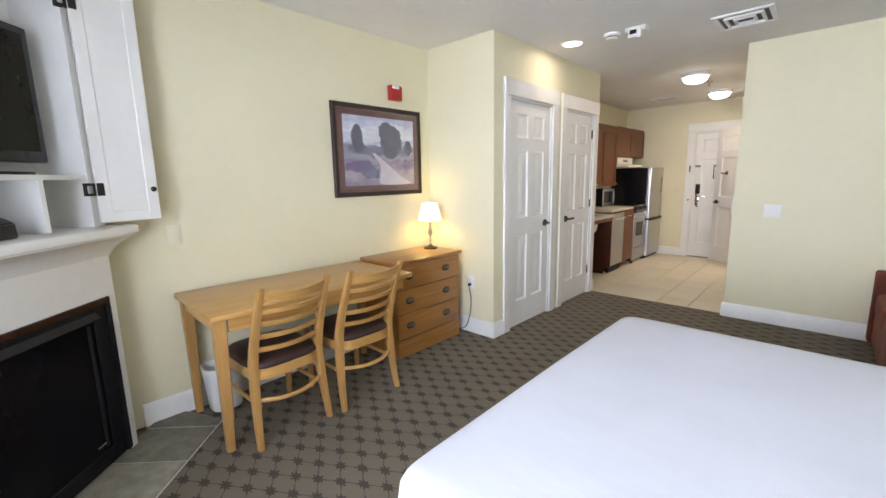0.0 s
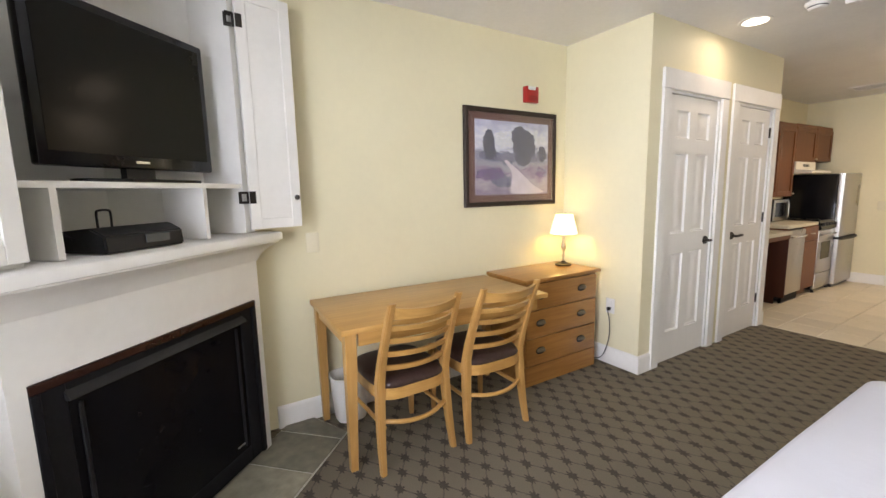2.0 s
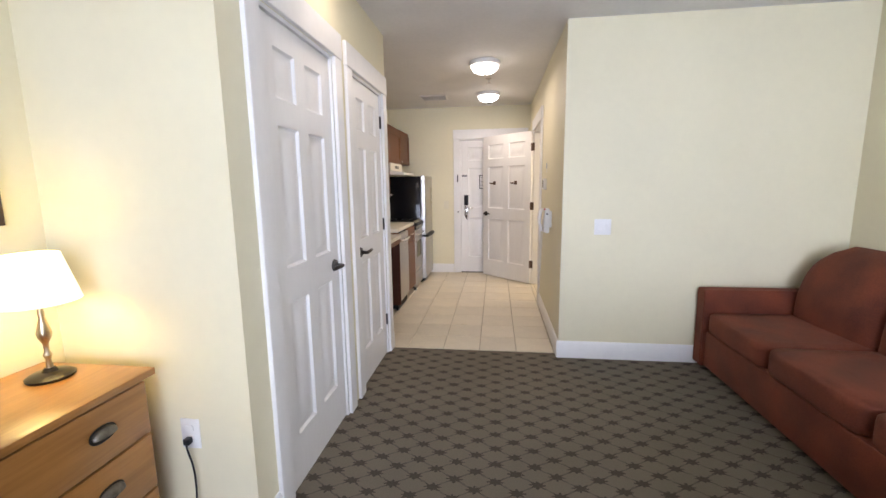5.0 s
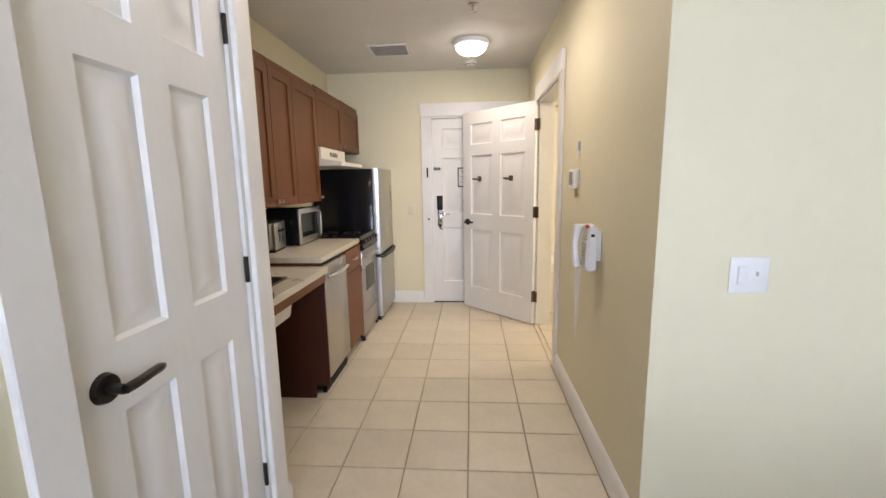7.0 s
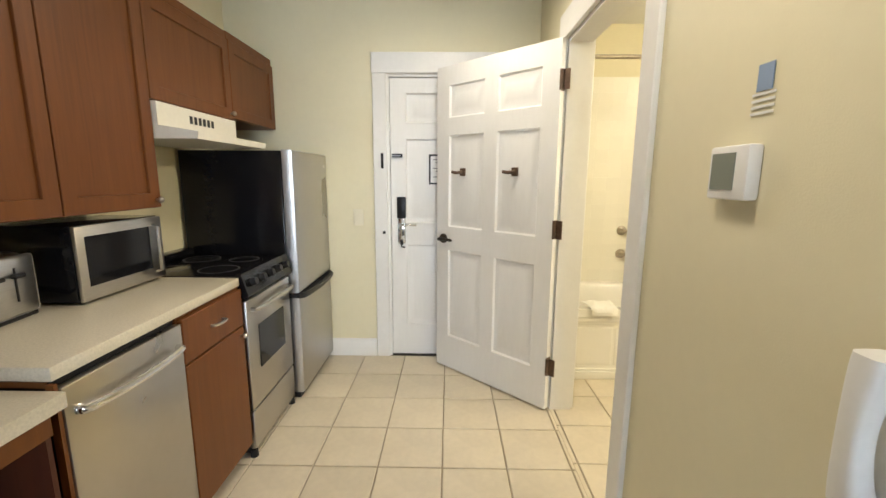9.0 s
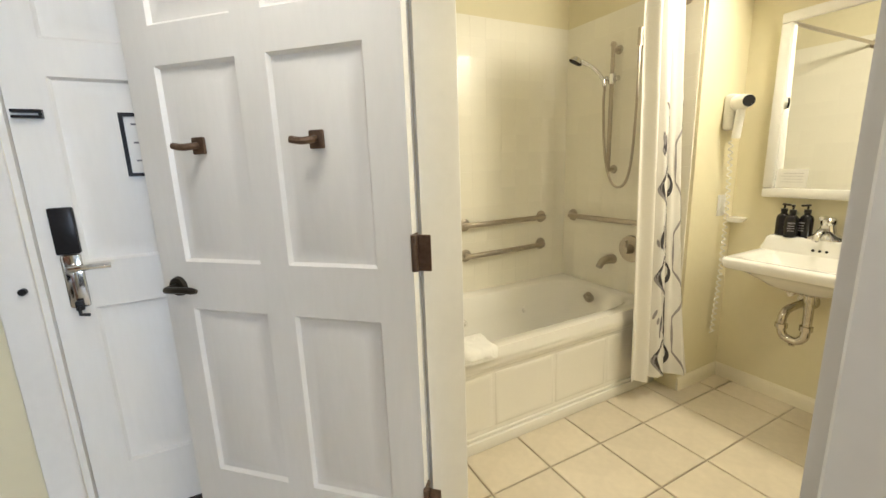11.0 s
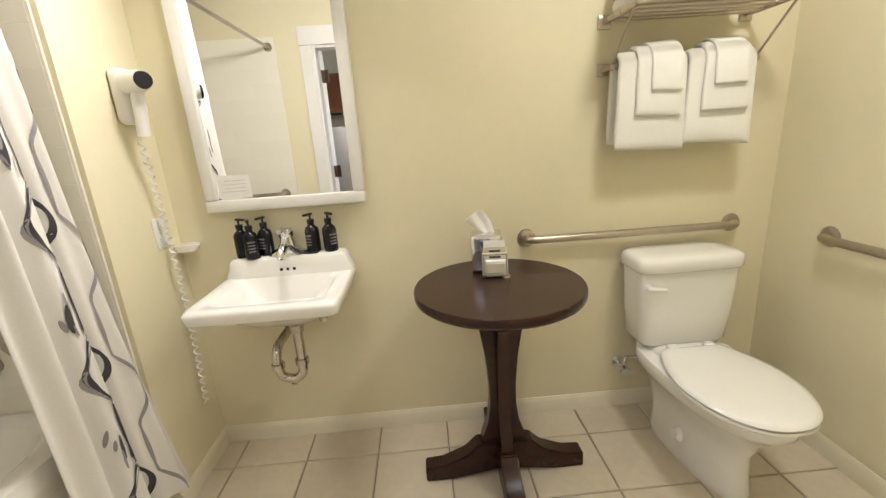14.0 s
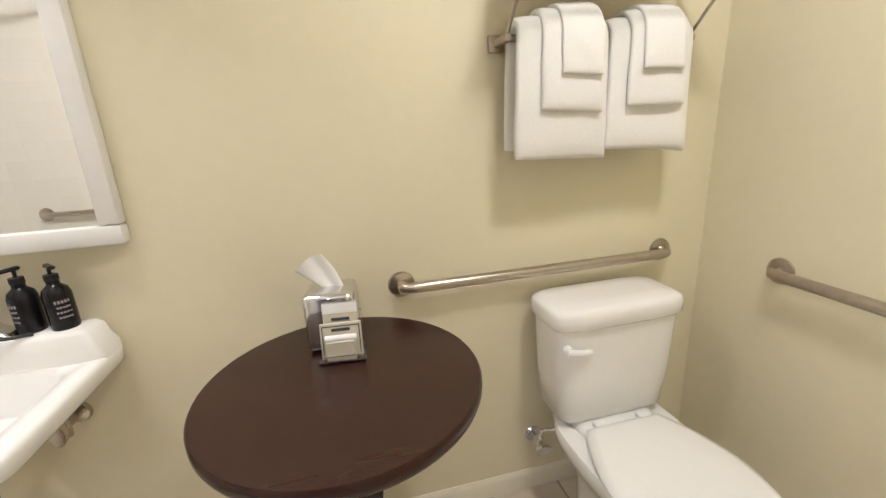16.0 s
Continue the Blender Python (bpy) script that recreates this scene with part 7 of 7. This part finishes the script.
def pump_bottle(at, turn):
    b_ = thing("pump_bottle", "black pump bottle with a pale printed label", "bottle", "pump bottles on the sink", at=at, turn=turn)
    bm = B()
    lathe(bm, [(0, 0), (0.026, 0), (0.028, 0.006), (0.028, 0.085), (0.024, 0.098), (0.013, 0.108), (0.012, 0.120), (0, 0.120)], 24)
    part("bottle_body", bm, M_blackgloss, b_)
    bm = B()
    rod(bm, (0, 0, 0.118), (0, 0, 0.132), 0.014, seg=16)
    rod(bm, (0, 0, 0.132), (0, 0, 0.150), 0.004, seg=8)
    box(bm, -0.036, 0.012, -0.007, 0.007, 0.148, 0.157, 0.003, 1)
    part("pump", bm, M_black, b_)
    for k in range(4):
        bm = B()
        z = 0.066 - 0.012 * k
        h = 0.0045 if k else 0.007
        for i in range(5):
            a = math.pi + (-0.5 + i * 0.22) * (1 - 0.15 * (k % 2))
            a2 = a + 0.15
            q = [(0.0285 * math.cos(a), 0.0285 * math.sin(a), z), (0.0285 * math.cos(a2), 0.0285 * math.sin(a2), z), (0.0285 * math.cos(a2), 0.0285 * math.sin(a2), z + h), (0.0285 * math.cos(a), 0.0285 * math.sin(a), z + h)]
            bm.faces.new([bm.verts.new(p) for p in q])
        part("label_line", bm, M_ink2, b_)
    return b_


pb = pump_bottle((2.500, 9.236, 0.897), 20)
for x, y, t_ in ((2.535, 9.286, 60), (2.545, 9.196, -20), (2.540, 9.008, -30), (2.534, 8.938, 40)):
    copy_thing(pb, pose(x, y, 0.897, 0, 0, t_))

# pedestal table with tissue box
pt = thing("pedestal_table", "round dark mahogany pedestal table", "table", at=(2.264, 8.310, 0))
bm = B()
lathe(bm, [(0, 0.760), (0.292, 0.760), (0.299, 0.765), (0.302, 0.773), (0.302, 0.791), (0.298, 0.797), (0, 0.800)], 72)
part("tabletop", bm, M_mahog, pt)
for a in (0, 90):
    bm = B()
    hw = [(0.090, 0.135), (0.085, 0.17), (0.060, 0.24), (0.050, 0.32), (0.050, 0.40), (0.060, 0.52), (0.078, 0.63), (0.098, 0.72), (0.105, 0.760)]
    outl = [(-w, z) for w, z in hw] + [(w, z) for w, z in hw[::-1]]
    if a == 0:
        prism(bm, outl, 0, -0.022, 0.022)
    else:
        prism(bm, outl, 1, -0.022, 0.022)
    part("column_board", bm, M_mahog, pt)
for a in (0, 90, 180, 270):
    bm = B()
    outl = [(0.0, 0.03), (0.20, 0.0), (0.315, 0.0), (0.315, 0.062), (0.24, 0.068), (0.15, 0.105), (0.105, 0.15), (0.0, 0.15)]
    prism(bm, outl, 1, -0.033, 0.033)
    bmesh.ops.bevel(bm, geom=bm.edges[:], offset=0.005, segments=2, affect="EDGES")
    f_ = part("foot", bm, M_mahog, pt)
    f_.matrix_local = pose(0, 0, 0, 0, 0, a + 0.5)

tis = thing("tissue_box", "chrome tissue box with a white tissue pulled up", "tissue box", at=(2.436, 8.322, 0.800), turn=-8)
bm = B()
box(bm, -0.060, 0.060, -0.060, 0.060, 0.0, 0.146, 0.016, 4)
part("cover", bm, M_chrome, tis)
bm = B()
NN = 10
rows_t = []
for j in range(NN + 1):
    t = j / NN
    lift = 0.140 + 0.085 * t - 0.012 * t * t
    cy, hw = -0.012 + 0.055 * t, 0.022 + 0.012 * min(1, 2 * t)
    front, back = [], []
    for i in range(13):
        f = i / 6 - 1
        fold = 0.007 * abs((f * 1.5 + 0.4 * t) % 2 - 1) - 0.010 * t
        z = lift + 0.020 * t * (-f) + 0.010 * t * (1 - abs(f))
        front.append((fold - 0.0012, cy + hw * f, z))
        back.append((fold + 0.0012, cy + hw * f, z))
    rows_t.append(front + back[::-1])
loft(bm, rows_t)
M_tissue = node_material("tissue_paper", (0.88, 0.87, 0.84), 0.9, grain=0.02, grain_scale=150)
part("tissue", bm, M_tissue, tis, "white tissue", 80)
hold = thing("amenity_holder", "clear acrylic holder with cream soap packets", "soap packets", at=(2.343, 8.306, 0.800), turn=-6)
bm = B()
box(bm, -0.034, 0.026, -0.052, 0.052, 0.0, 0.005)
box(bm, -0.034, -0.031, -0.052, 0.052, 0.005, 0.020)
prism(bm, [(0.014, 0.005), (0.017, 0.005), (0.031, 0.105), (0.028, 0.105)], 1, -0.050, 0.050)
part("acrylic_holder", bm, M_glass, hold, "clear acrylic")
M_packet = node_material("cream_paper", (0.62, 0.58, 0.45), 0.6, grain=0.04, grain_scale=120, stain=0.03)
for x0, lean, hw, z1, name_ in ((0.006, 0.018, 0.040, 0.128, "tall_packet"), (-0.012, 0.014, 0.047, 0.086, "front_packet")):
    def sheet(x, hw_, za, zb):
        return [[(x0 + x + lean * z / z1 + d, y, z) for y, z in ((-hw_, za), (hw_, za), (hw_, zb), (-hw_, zb))] for d in (0.0, 0.006)]
    bm = B()
    loft(bm, sheet(0.0, hw, 0.006, z1))
    pk = part(name_, bm, M_packet, hold, "cream paper packet")
    if name_ == "tall_packet":
        bm = B()
        loft(bm, sheet(-0.0015, hw, z1 - 0.024, z1))
        part("flap", bm, M_white, pk, "folded white flap")
    else:
        for y0, y1, za, zb in ((-hw + 0.004, hw - 0.004, z1 - 0.007, z1 - 0.005), (-hw + 0.004, -hw + 0.006, 0.014, z1 - 0.007), (hw - 0.006, hw - 0.004, 0.014, z1 - 0.007)):
            bm = B()
            loft(bm, [[(x0 - 0.0012 + lean * z / z1 + d, y, z) for y, z in ((y0, za), (y1, za), (y1, zb), (y0, zb))] for d in (0.0, 0.001)])
            part("border", bm, M_ink, pk, "thin dark printed border")
    for k, (hw_, zz, hh) in enumerate(((0.021, z1 - (0.042 if name_ == "tall_packet" else 0.018), 0.007), (0.012, 0.030, 0.003))):
        bm = B()
        loft(bm, [[(x0 - 0.0012 + lean * z / z1 + d, y, z) for y, z in ((-hw_, zz), (hw_, zz), (hw_, zz + hh), (-hw_, zz + hh))] for d in (0.0, 0.001)])
        part("print_bar", bm, M_ink, pk, "dark line of print")
bm = B()
tube(bm, [(-0.018, -0.036, 0.058), (-0.018, 0.034, 0.058)], 0.0085, 14)
part("soap_tube", bm, M_white, hold, "small white wrapped soap")
bm = B()
box(bm, -0.028, -0.022, -0.033, 0.033, 0.006, 0.055, 0.002, 1)
part("small_packet", bm, M_packet, hold, "small cream packet")

# toilet
to = thing("toilet", "white porcelain toilet with a closed lid", "toilet", at=(2.556, 7.518, 0))
bm = B()
loft(bm, [[(x, y, z) for x, y in superellipse(-0.090, 0, a, b * 0.91, 6, 40)] for z, a, b in ((0.415, 0.078, 0.185), (0.43, 0.088, 0.200), (0.55, 0.094, 0.215), (0.735, 0.098, 0.226), (0.74, 0.098, 0.226))])
part("tank", bm, M_porcelain, to, "", 50)
bm = B()
loft(bm, [[(x, y, z) for x, y in superellipse(-0.092, 0, a, b * 0.913, 5.5, 44)] for z, a, b in ((0.740, 0.102, 0.232), (0.748, 0.108, 0.240), (0.782, 0.108, 0.240), (0.796, 0.102, 0.234), (0.803, 0.085, 0.215), (0.806, 0.04, 0.16))])
part("tank_lid", bm, M_porcelain, to, "", 60)
bm = B()
rod(bm, (-0.180, 0.180, 0.685), (-0.198, 0.180, 0.685), 0.014, 0.012, 14)
tube(bm, smooth_path([(-0.200, 0.188, 0.685), (-0.207, 0.155, 0.683), (-0.202, 0.118, 0.677)], 4), 0.010, 10)
part("flush_lever", bm, M_white, to, "white flush lever")


def bowl_ring(x0, x1, hw, z, blunt=1.0):
    """An egg-shaped outline, its tip toward -x."""
    out_ = []
    cx_ = x1 - hw * 0.9
    for k in range(48):
        a = 2 * math.pi * k / 48
        c, s = math.cos(a), math.sin(a)
        rx = (x1 - cx_) if c > 0 else (cx_ - x0)
        p = 3.2 if c > 0 else 2.15
        out_.append((cx_ + rx * math.copysign(abs(c) ** (2 / p), c), hw * math.copysign(abs(s) ** (2 / p), s), z))
    return out_


bm = B()
loft(bm, [bowl_ring(-0.555, -0.10, 0.105, 0.0), bowl_ring(-0.560, -0.10, 0.110, 0.03), bowl_ring(-0.545, -0.10, 0.100, 0.10), bowl_ring(-0.545, -0.09, 0.102, 0.18), bowl_ring(-0.58, -0.08, 0.125, 0.25), bowl_ring(-0.625, -0.06, 0.160, 0.31), bowl_ring(-0.672, -0.05, 0.186, 0.345), bowl_ring(-0.680, -0.05, 0.191, 0.385), bowl_ring(-0.672, -0.05, 0.186, 0.396)])
part("bowl", bm, M_porcelain, to, "", 50)
bm = B()
box(bm, -0.225, -0.01, -0.135, 0.135, 0.30, 0.420, 0.03, 3)
part("tank_shelf", bm, M_porcelain, to)
def lid_ring(ins, z):
    """Outline of the seat and lid: a long oval that narrows toward its hinges."""
    side = []
    for k in range(25):
        f = (1 - math.cos(math.pi / 2 * k / 24)) if k < 25 else 1.0
        x = -0.705 + ins + (0.495 - 2 * ins) * f
        w = 0.196 * math.sqrt(max(0.0, 1 - ((0.52 - f) / 0.52) ** 2)) ** 0.90 if f < 0.52 else 0.196 - 0.072 * ((f - 0.52) / 0.48) ** 1.7
        side.append((x, max(0.0, w - ins * min(1.0, 4 * f))))
    return [(x, w, z) for x, w in side] + [(x, -w, z) for x, w in side[:0:-1]]


bm = B()
loft(bm, [lid_ring(0.006, 0.399), lid_ring(0.0, 0.404), lid_ring(0.002, 0.412)])
part("seat", bm, M_porcelain, to)
bm = B()
loft(bm, [lid_ring(0.004, 0.4155), lid_ring(0.0, 0.421), lid_ring(0.006, 0.430), lid_ring(0.024, 0.435), lid_ring(0.08, 0.438)])
part("lid", bm, M_porcelain, to, "", 60)
for y in (-0.075, 0.075):
    bm = B()
    box(bm, -0.222, -0.190, y - 0.020, y + 0.020, 0.415, 0.436, 0.008, 3)
    part("hinge_cap", bm, M_white, to, "white plastic hinge cap")
for y in (-0.118, 0.118):
    bm = B()
    rod(bm, (-0.33, y * 0.86, 0.115), (-0.33, y * 1.0, 0.118), 0.030, 0.02, 16)
    part("bolt_cap", bm, M_porcelain, to)
bm = B()
rod(bm, (0.028, 0.180, 0.235), (0.020, 0.180, 0.235), 0.030, 0.026, 20)
tube(bm, [(0.022, 0.180, 0.235), (-0.035, 0.180, 0.235)], 0.009, 10)
rod(bm, (-0.026, 0.180, 0.212), (-0.026, 0.180, 0.262), 0.015, 0.013, 12)
loft(bm, [[(-0.050 - d, 0.180 + y, 0.232 + z) for y, z in superellipse(0, 0, 0.030, 0.017, 2, 16)] for d in (0.0, 0.012)])
tube(bm, smooth_path([(-0.026, 0.180, 0.26), (-0.028, 0.172, 0.29), (-0.05, 0.135, 0.305), (-0.07, 0.105, 0.33), (-0.08, 0.115, 0.37), (-0.085, 0.13, 0.418)], 6), 0.006, 10)
part("supply_valve", bm, M_chrome, to, "chrome supply valve and hose")

# toilet paper
tp = thing("toilet_paper_holder", "nickel toilet paper holder with a roll", "toilet paper", at=(1.765, 7.05, 0.486))
for x in (-0.079, 0.079):
    bm = B()
    box(bm, x - 0.025, x + 0.025, 0.0, 0.010, -0.025, 0.025, 0.003, 1)
    box(bm, x - 0.010, x + 0.010, 0.010, 0.075, -0.010, 0.012, 0.003, 1)
    part("post", bm, M_nickel, tp)
bm = B()
tube(bm, [(-0.078, 0.066, 0.0), (0.078, 0.066, 0.0)], 0.009, 12)
part("spindle", bm, M_nickel, tp)
bm = B()
prof = [(0.020, -0.055), (0.048, -0.055), (0.050, -0.052), (0.050, 0.052), (0.048, 0.055), (0.020, 0.055), (0.020, -0.055)]
lathe(bm, prof, 32)
bmesh.ops.rotate(bm, verts=bm.verts[:], matrix=Matrix.Rotation(radians(90), 3, "Y"))
bmesh.ops.translate(bm, verts=bm.verts[:], vec=(0, 0.066, -0.010))
rl_ = part("paper_roll", bm, node_material("toilet_paper", (0.84, 0.82, 0.78), 0.95, bump=0.3, bump_scale=200), tp, "white paper roll")
bm = B()
q = [(-0.055, 0.117, 0.0), (0.055, 0.117, 0.0), (0.0, 0.118, -0.045)]
bm.faces.new([bm.verts.new(p) for p in q])
bmesh.ops.solidify(bm, geom=bm.faces[:], thickness=0.001)
part("folded_end", bm, M_white, tp, "folded paper point")

# towel shelf and towels
sf = thing("towel_shelf", "nickel towel shelf with a hanging bar", "towel rack", at=(2.59, 7.545, 1.495))
for y in (-0.275, 0.275):
    bm = B()
    box(bm, -0.012, 0, y - 0.025, y + 0.025, 0.165, 0.215, 0.004)
    box(bm, -0.265, -0.012, y - 0.008, y + 0.008, 0.180, 0.200, 0.003, 1)
    part("shelf_arm", bm, M_nickel, sf)
    bm = B()
    box(bm, -0.012, 0, y - 0.022, y + 0.022, 0.0, 0.044, 0.004)
    box(bm, -0.095, -0.012, y - 0.009, y + 0.009, 0.012, 0.032, 0.003, 1)
    part("bar_bracket", bm, M_nickel, sf)
    bm = B()
    tube(bm, [(-0.085, y, 0.03), (-0.235, y, 0.182)], 0.0045, 8)
    part("strut", bm, M_nickel, sf)
for k in range(5):
    bm = B()
    x = -0.045 - 0.052 * k
    tube(bm, [(x, -0.285, 0.190), (x, 0.285, 0.190)], 0.007, 10)
    part("shelf_bar", bm, M_nickel, sf)
bm = B()
tube(bm, [(-0.085, -0.285, 0.022), (-0.085, 0.285, 0.022)], 0.009, 12)
part("hanging_bar", bm, M_nickel, sf)


def hung_towel(name, label, y0, y1, drop_front, drop_back, off, th, group=""):
    """A towel folded over the hanging bar; off sets how far its layers stand from the bar."""
    t = thing(name, label, "towel", group, at=(2.505, (y0 + y1) / 2 - 0.008, 1.517))
    hw = (y1 - y0) / 2
    r = 0.012 + off + th / 2
    path = [(r, -drop_back * f) for f in (1.0, 0.98, 0.9, 0.6, 0.3, 0.1)] + [(r * math.cos(math.pi * k / 10), r * math.sin(math.pi * k / 10)) for k in range(11)] + [(-r - 0.006 * f, -drop_front * f) for f in (0.08, 0.2, 0.33, 0.46, 0.6, 0.74, 0.87, 0.96, 1.0)]
    rings = []
    for i, (x, z) in enumerate(path):
        a, b = Vector(path[max(0, i - 1)]), Vector(path[min(len(path) - 1, i + 1)])
        d = (b - a).normalized()
        nx, nz = -d[1], d[0]
        fall = min(1.0, max(0.0, -z / 0.25))
        thick = th / 2 * (0.45 if i in (0, len(path) - 1) else 0.85 if i in (1, len(path) - 2) else 1.0)
        wide = hw * (0.985 + 0.05 * fall + 0.025 * noise.noise(Vector((z * 7, y0 * 9, off * 30))))
        shift = 0.008 * fall * noise.noise(Vector((z * 5, y0 * 4, off * 70)))
        ring = []
        for p, q in superellipse(0, 0, thick, wide, 3.6, 40):
            bulge = 0.010 * fall * noise.noise(Vector((q * 9 + y0 * 7, z * 5, off * 60))) + 0.0035 * noise.noise(Vector((q * 26, z * 18, y0 * 3 + off)))
            sag = fall * (0.012 * noise.noise(Vector((q * 7, y0 * 5, off * 50))) + 0.05 * q)
            ring.append((x + nx * (p + bulge), q + shift, z + nz * (p + bulge) + sag))
        rings.append(ring)
    bm = B()
    loft(bm, rings)
    part("cloth", bm, M_towel, t, "", 85)
    return t


hung_towel("bath_towel", "folded white bath towel on the bar", 7.562, 7.818, 0.306, 0.285, 0.004, 0.034, "hanging towels")
hung_towel("bath_towel", "folded white bath towel on the bar", 7.302, 7.556, 0.300, 0.285, 0.004, 0.034, "hanging towels")
hung_towel("hand_towel", "white hand towel folded over a bath towel", 7.588, 7.760, 0.185, 0.11, 0.034, 0.022, "hanging towels")
hung_towel("hand_towel", "white hand towel folded over a bath towel", 7.335, 7.510, 0.175, 0.11, 0.034, 0.022, "hanging towels")
hung_towel("washcloth", "white washcloth over the hand towel", 7.600, 7.715, 0.098, 0.07, 0.053, 0.015, "hanging towels")
hung_towel("washcloth", "white washcloth over the hand towel", 7.360, 7.480, 0.088, 0.07, 0.053, 0.015, "hanging towels")
for k, (y, z, w, l) in enumerate(((7.66, 1.700, 0.105, 0.15), (7.66, 1.752, 0.105, 0.15), (7.44, 1.700, 0.10, 0.09))):
    t_ = thing("folded_towel", "folded white towel lying on the shelf", "towel", "towels on the shelf", at=(2.455, y, z))
    bm = B()
    box(bm, -w, w, -l, l, -0.002, 0.048, 0.020, 4)
    bmesh.ops.subdivide_edges(bm, edges=bm.edges[:], cuts=2, use_grid_fill=True)
    for v in bm.verts:
        v.co += Vector((noise.noise(v.co * 14), noise.noise(v.co * 14 + Vector((4, 0, 0))), 0.4 * noise.noise(v.co * 14 + Vector((8, 0, 0))))) * 0.006
    part("cloth", bm, M_towel, t_, "", 80)

# ---- tiles ----
def tile_mesh(w, l, h, mat, bev=0.003):
    """A tile with eased upper edges, its top at z = 0."""
    bm = B()
    loft(bm, [[(sx * (w / 2 - i), sy * (l / 2 - i), z) for sx, sy in ((-1, -1), (1, -1), (1, 1), (-1, 1))] for z, i in ((-h, 0), (-bev, 0), (0, bev))])
    return finish(bm, mat)


def tile_floor(name, label, x0, x1, y0, y1, ox, oy, pitch_x, pitch_y, gap=0.006):
    """Square tiles on a grid through (ox, oy), cut at the field's borders; alike tiles share one mesh."""
    base = thing(name, label, "tile floor", kind="structure", at=(0, 0, 0))
    cache = {}
    i0, i1 = math.floor((x0 - ox) / pitch_x), math.ceil((x1 - ox) / pitch_x)
    j0, j1 = math.floor((y0 - oy) / pitch_y), math.ceil((y1 - oy) / pitch_y)
    for i in range(i0, i1):
        for j in range(j0, j1):
            a, b = max(x0, ox + i * pitch_x + gap / 2), min(x1, ox + (i + 1) * pitch_x - gap / 2)
            c, d = max(y0, oy + j * pitch_y + gap / 2), min(y1, oy + (j + 1) * pitch_y - gap / 2)
            if b - a < 0.012 or d - c < 0.012:
                continue
            key = (round(b - a, 4), round(d - c, 4))
            if key not in cache:
                cache[key] = tile_mesh(b - a, d - c, 0.008, M_tile)
            t = new("tile", cache[key])
            t.parent = base
            t.location = ((a + b) / 2, (c + d) / 2, 0.0)
    return base


tile_floor("hall_floor", "cream square ceramic tiles with tan grout", -1.578, 0.56, 6.927, 10.03, -0.067, 7.247, 0.3045, 0.3085)
tile_floor("bathroom_floor", "cream square ceramic bathroom tiles with tan grout", 0.56, 2.59, 7.05, 10.46, 2.105, 9.143, 0.304, 0.3095)


def wall_tiles(name, label, m, w, h, pitch, gap=0.0018):
    """Glazed tiles on a wall panel whose local x runs along it, y up it and z out of it."""
    base = thing(name, label, "wall tile", kind="structure")
    base.matrix_world = m
    bm = B()
    box(bm, 0, w, 0, h, -0.008, -0.0006)
    part("grout", bm, node_material("white_grout", (0.84, 0.81, 0.71), 0.45, grain=0.03), base, "pale grout")
    cache = {}
    for i in range(math.ceil(w / pitch)):
        for j in range(math.ceil(h / pitch)):
            a, b = i * pitch + gap / 2, min(w, (i + 1) * pitch - gap / 2)
            c, d = j * pitch + gap / 2, min(h, (j + 1) * pitch - gap / 2)
            if b - a < 0.01 or d - c < 0.01:
                continue
            key = (round(b - a, 4), round(d - c, 4))
            if key not in cache:
                cache[key] = tile_mesh(b - a, d - c, 0.006, M_walltile, 0.0008)
            t = new("tile", cache[key])
            t.parent = base
            t.location = ((a + b) / 2, (c + d) / 2, 0.0)
    return base


# back wall faces -y, end wall faces -x, west wall faces +x
wall_tiles("tub_tiles_back", "white glazed tiles above the tub", Matrix.Translation((0.682, 10.452, 0.485)) @ pose(0, 0, 0, 90, 0, 0), 1.526, 1.64, 0.109)
wall_tiles("tub_tiles_end", "white glazed tiles behind the shower", Matrix.Translation((2.202, 10.452, 0.485)) @ pose(0, 0, 0, 90, 0, -90), 0.88, 1.64, 0.109)
wall_tiles("tub_tiles_west", "white glazed tiles at the tub's other end", Matrix.Translation((0.688, 9.60, 0.485)) @ pose(0, 0, 0, 90, 0, 90), 0.85, 1.64, 0.109)
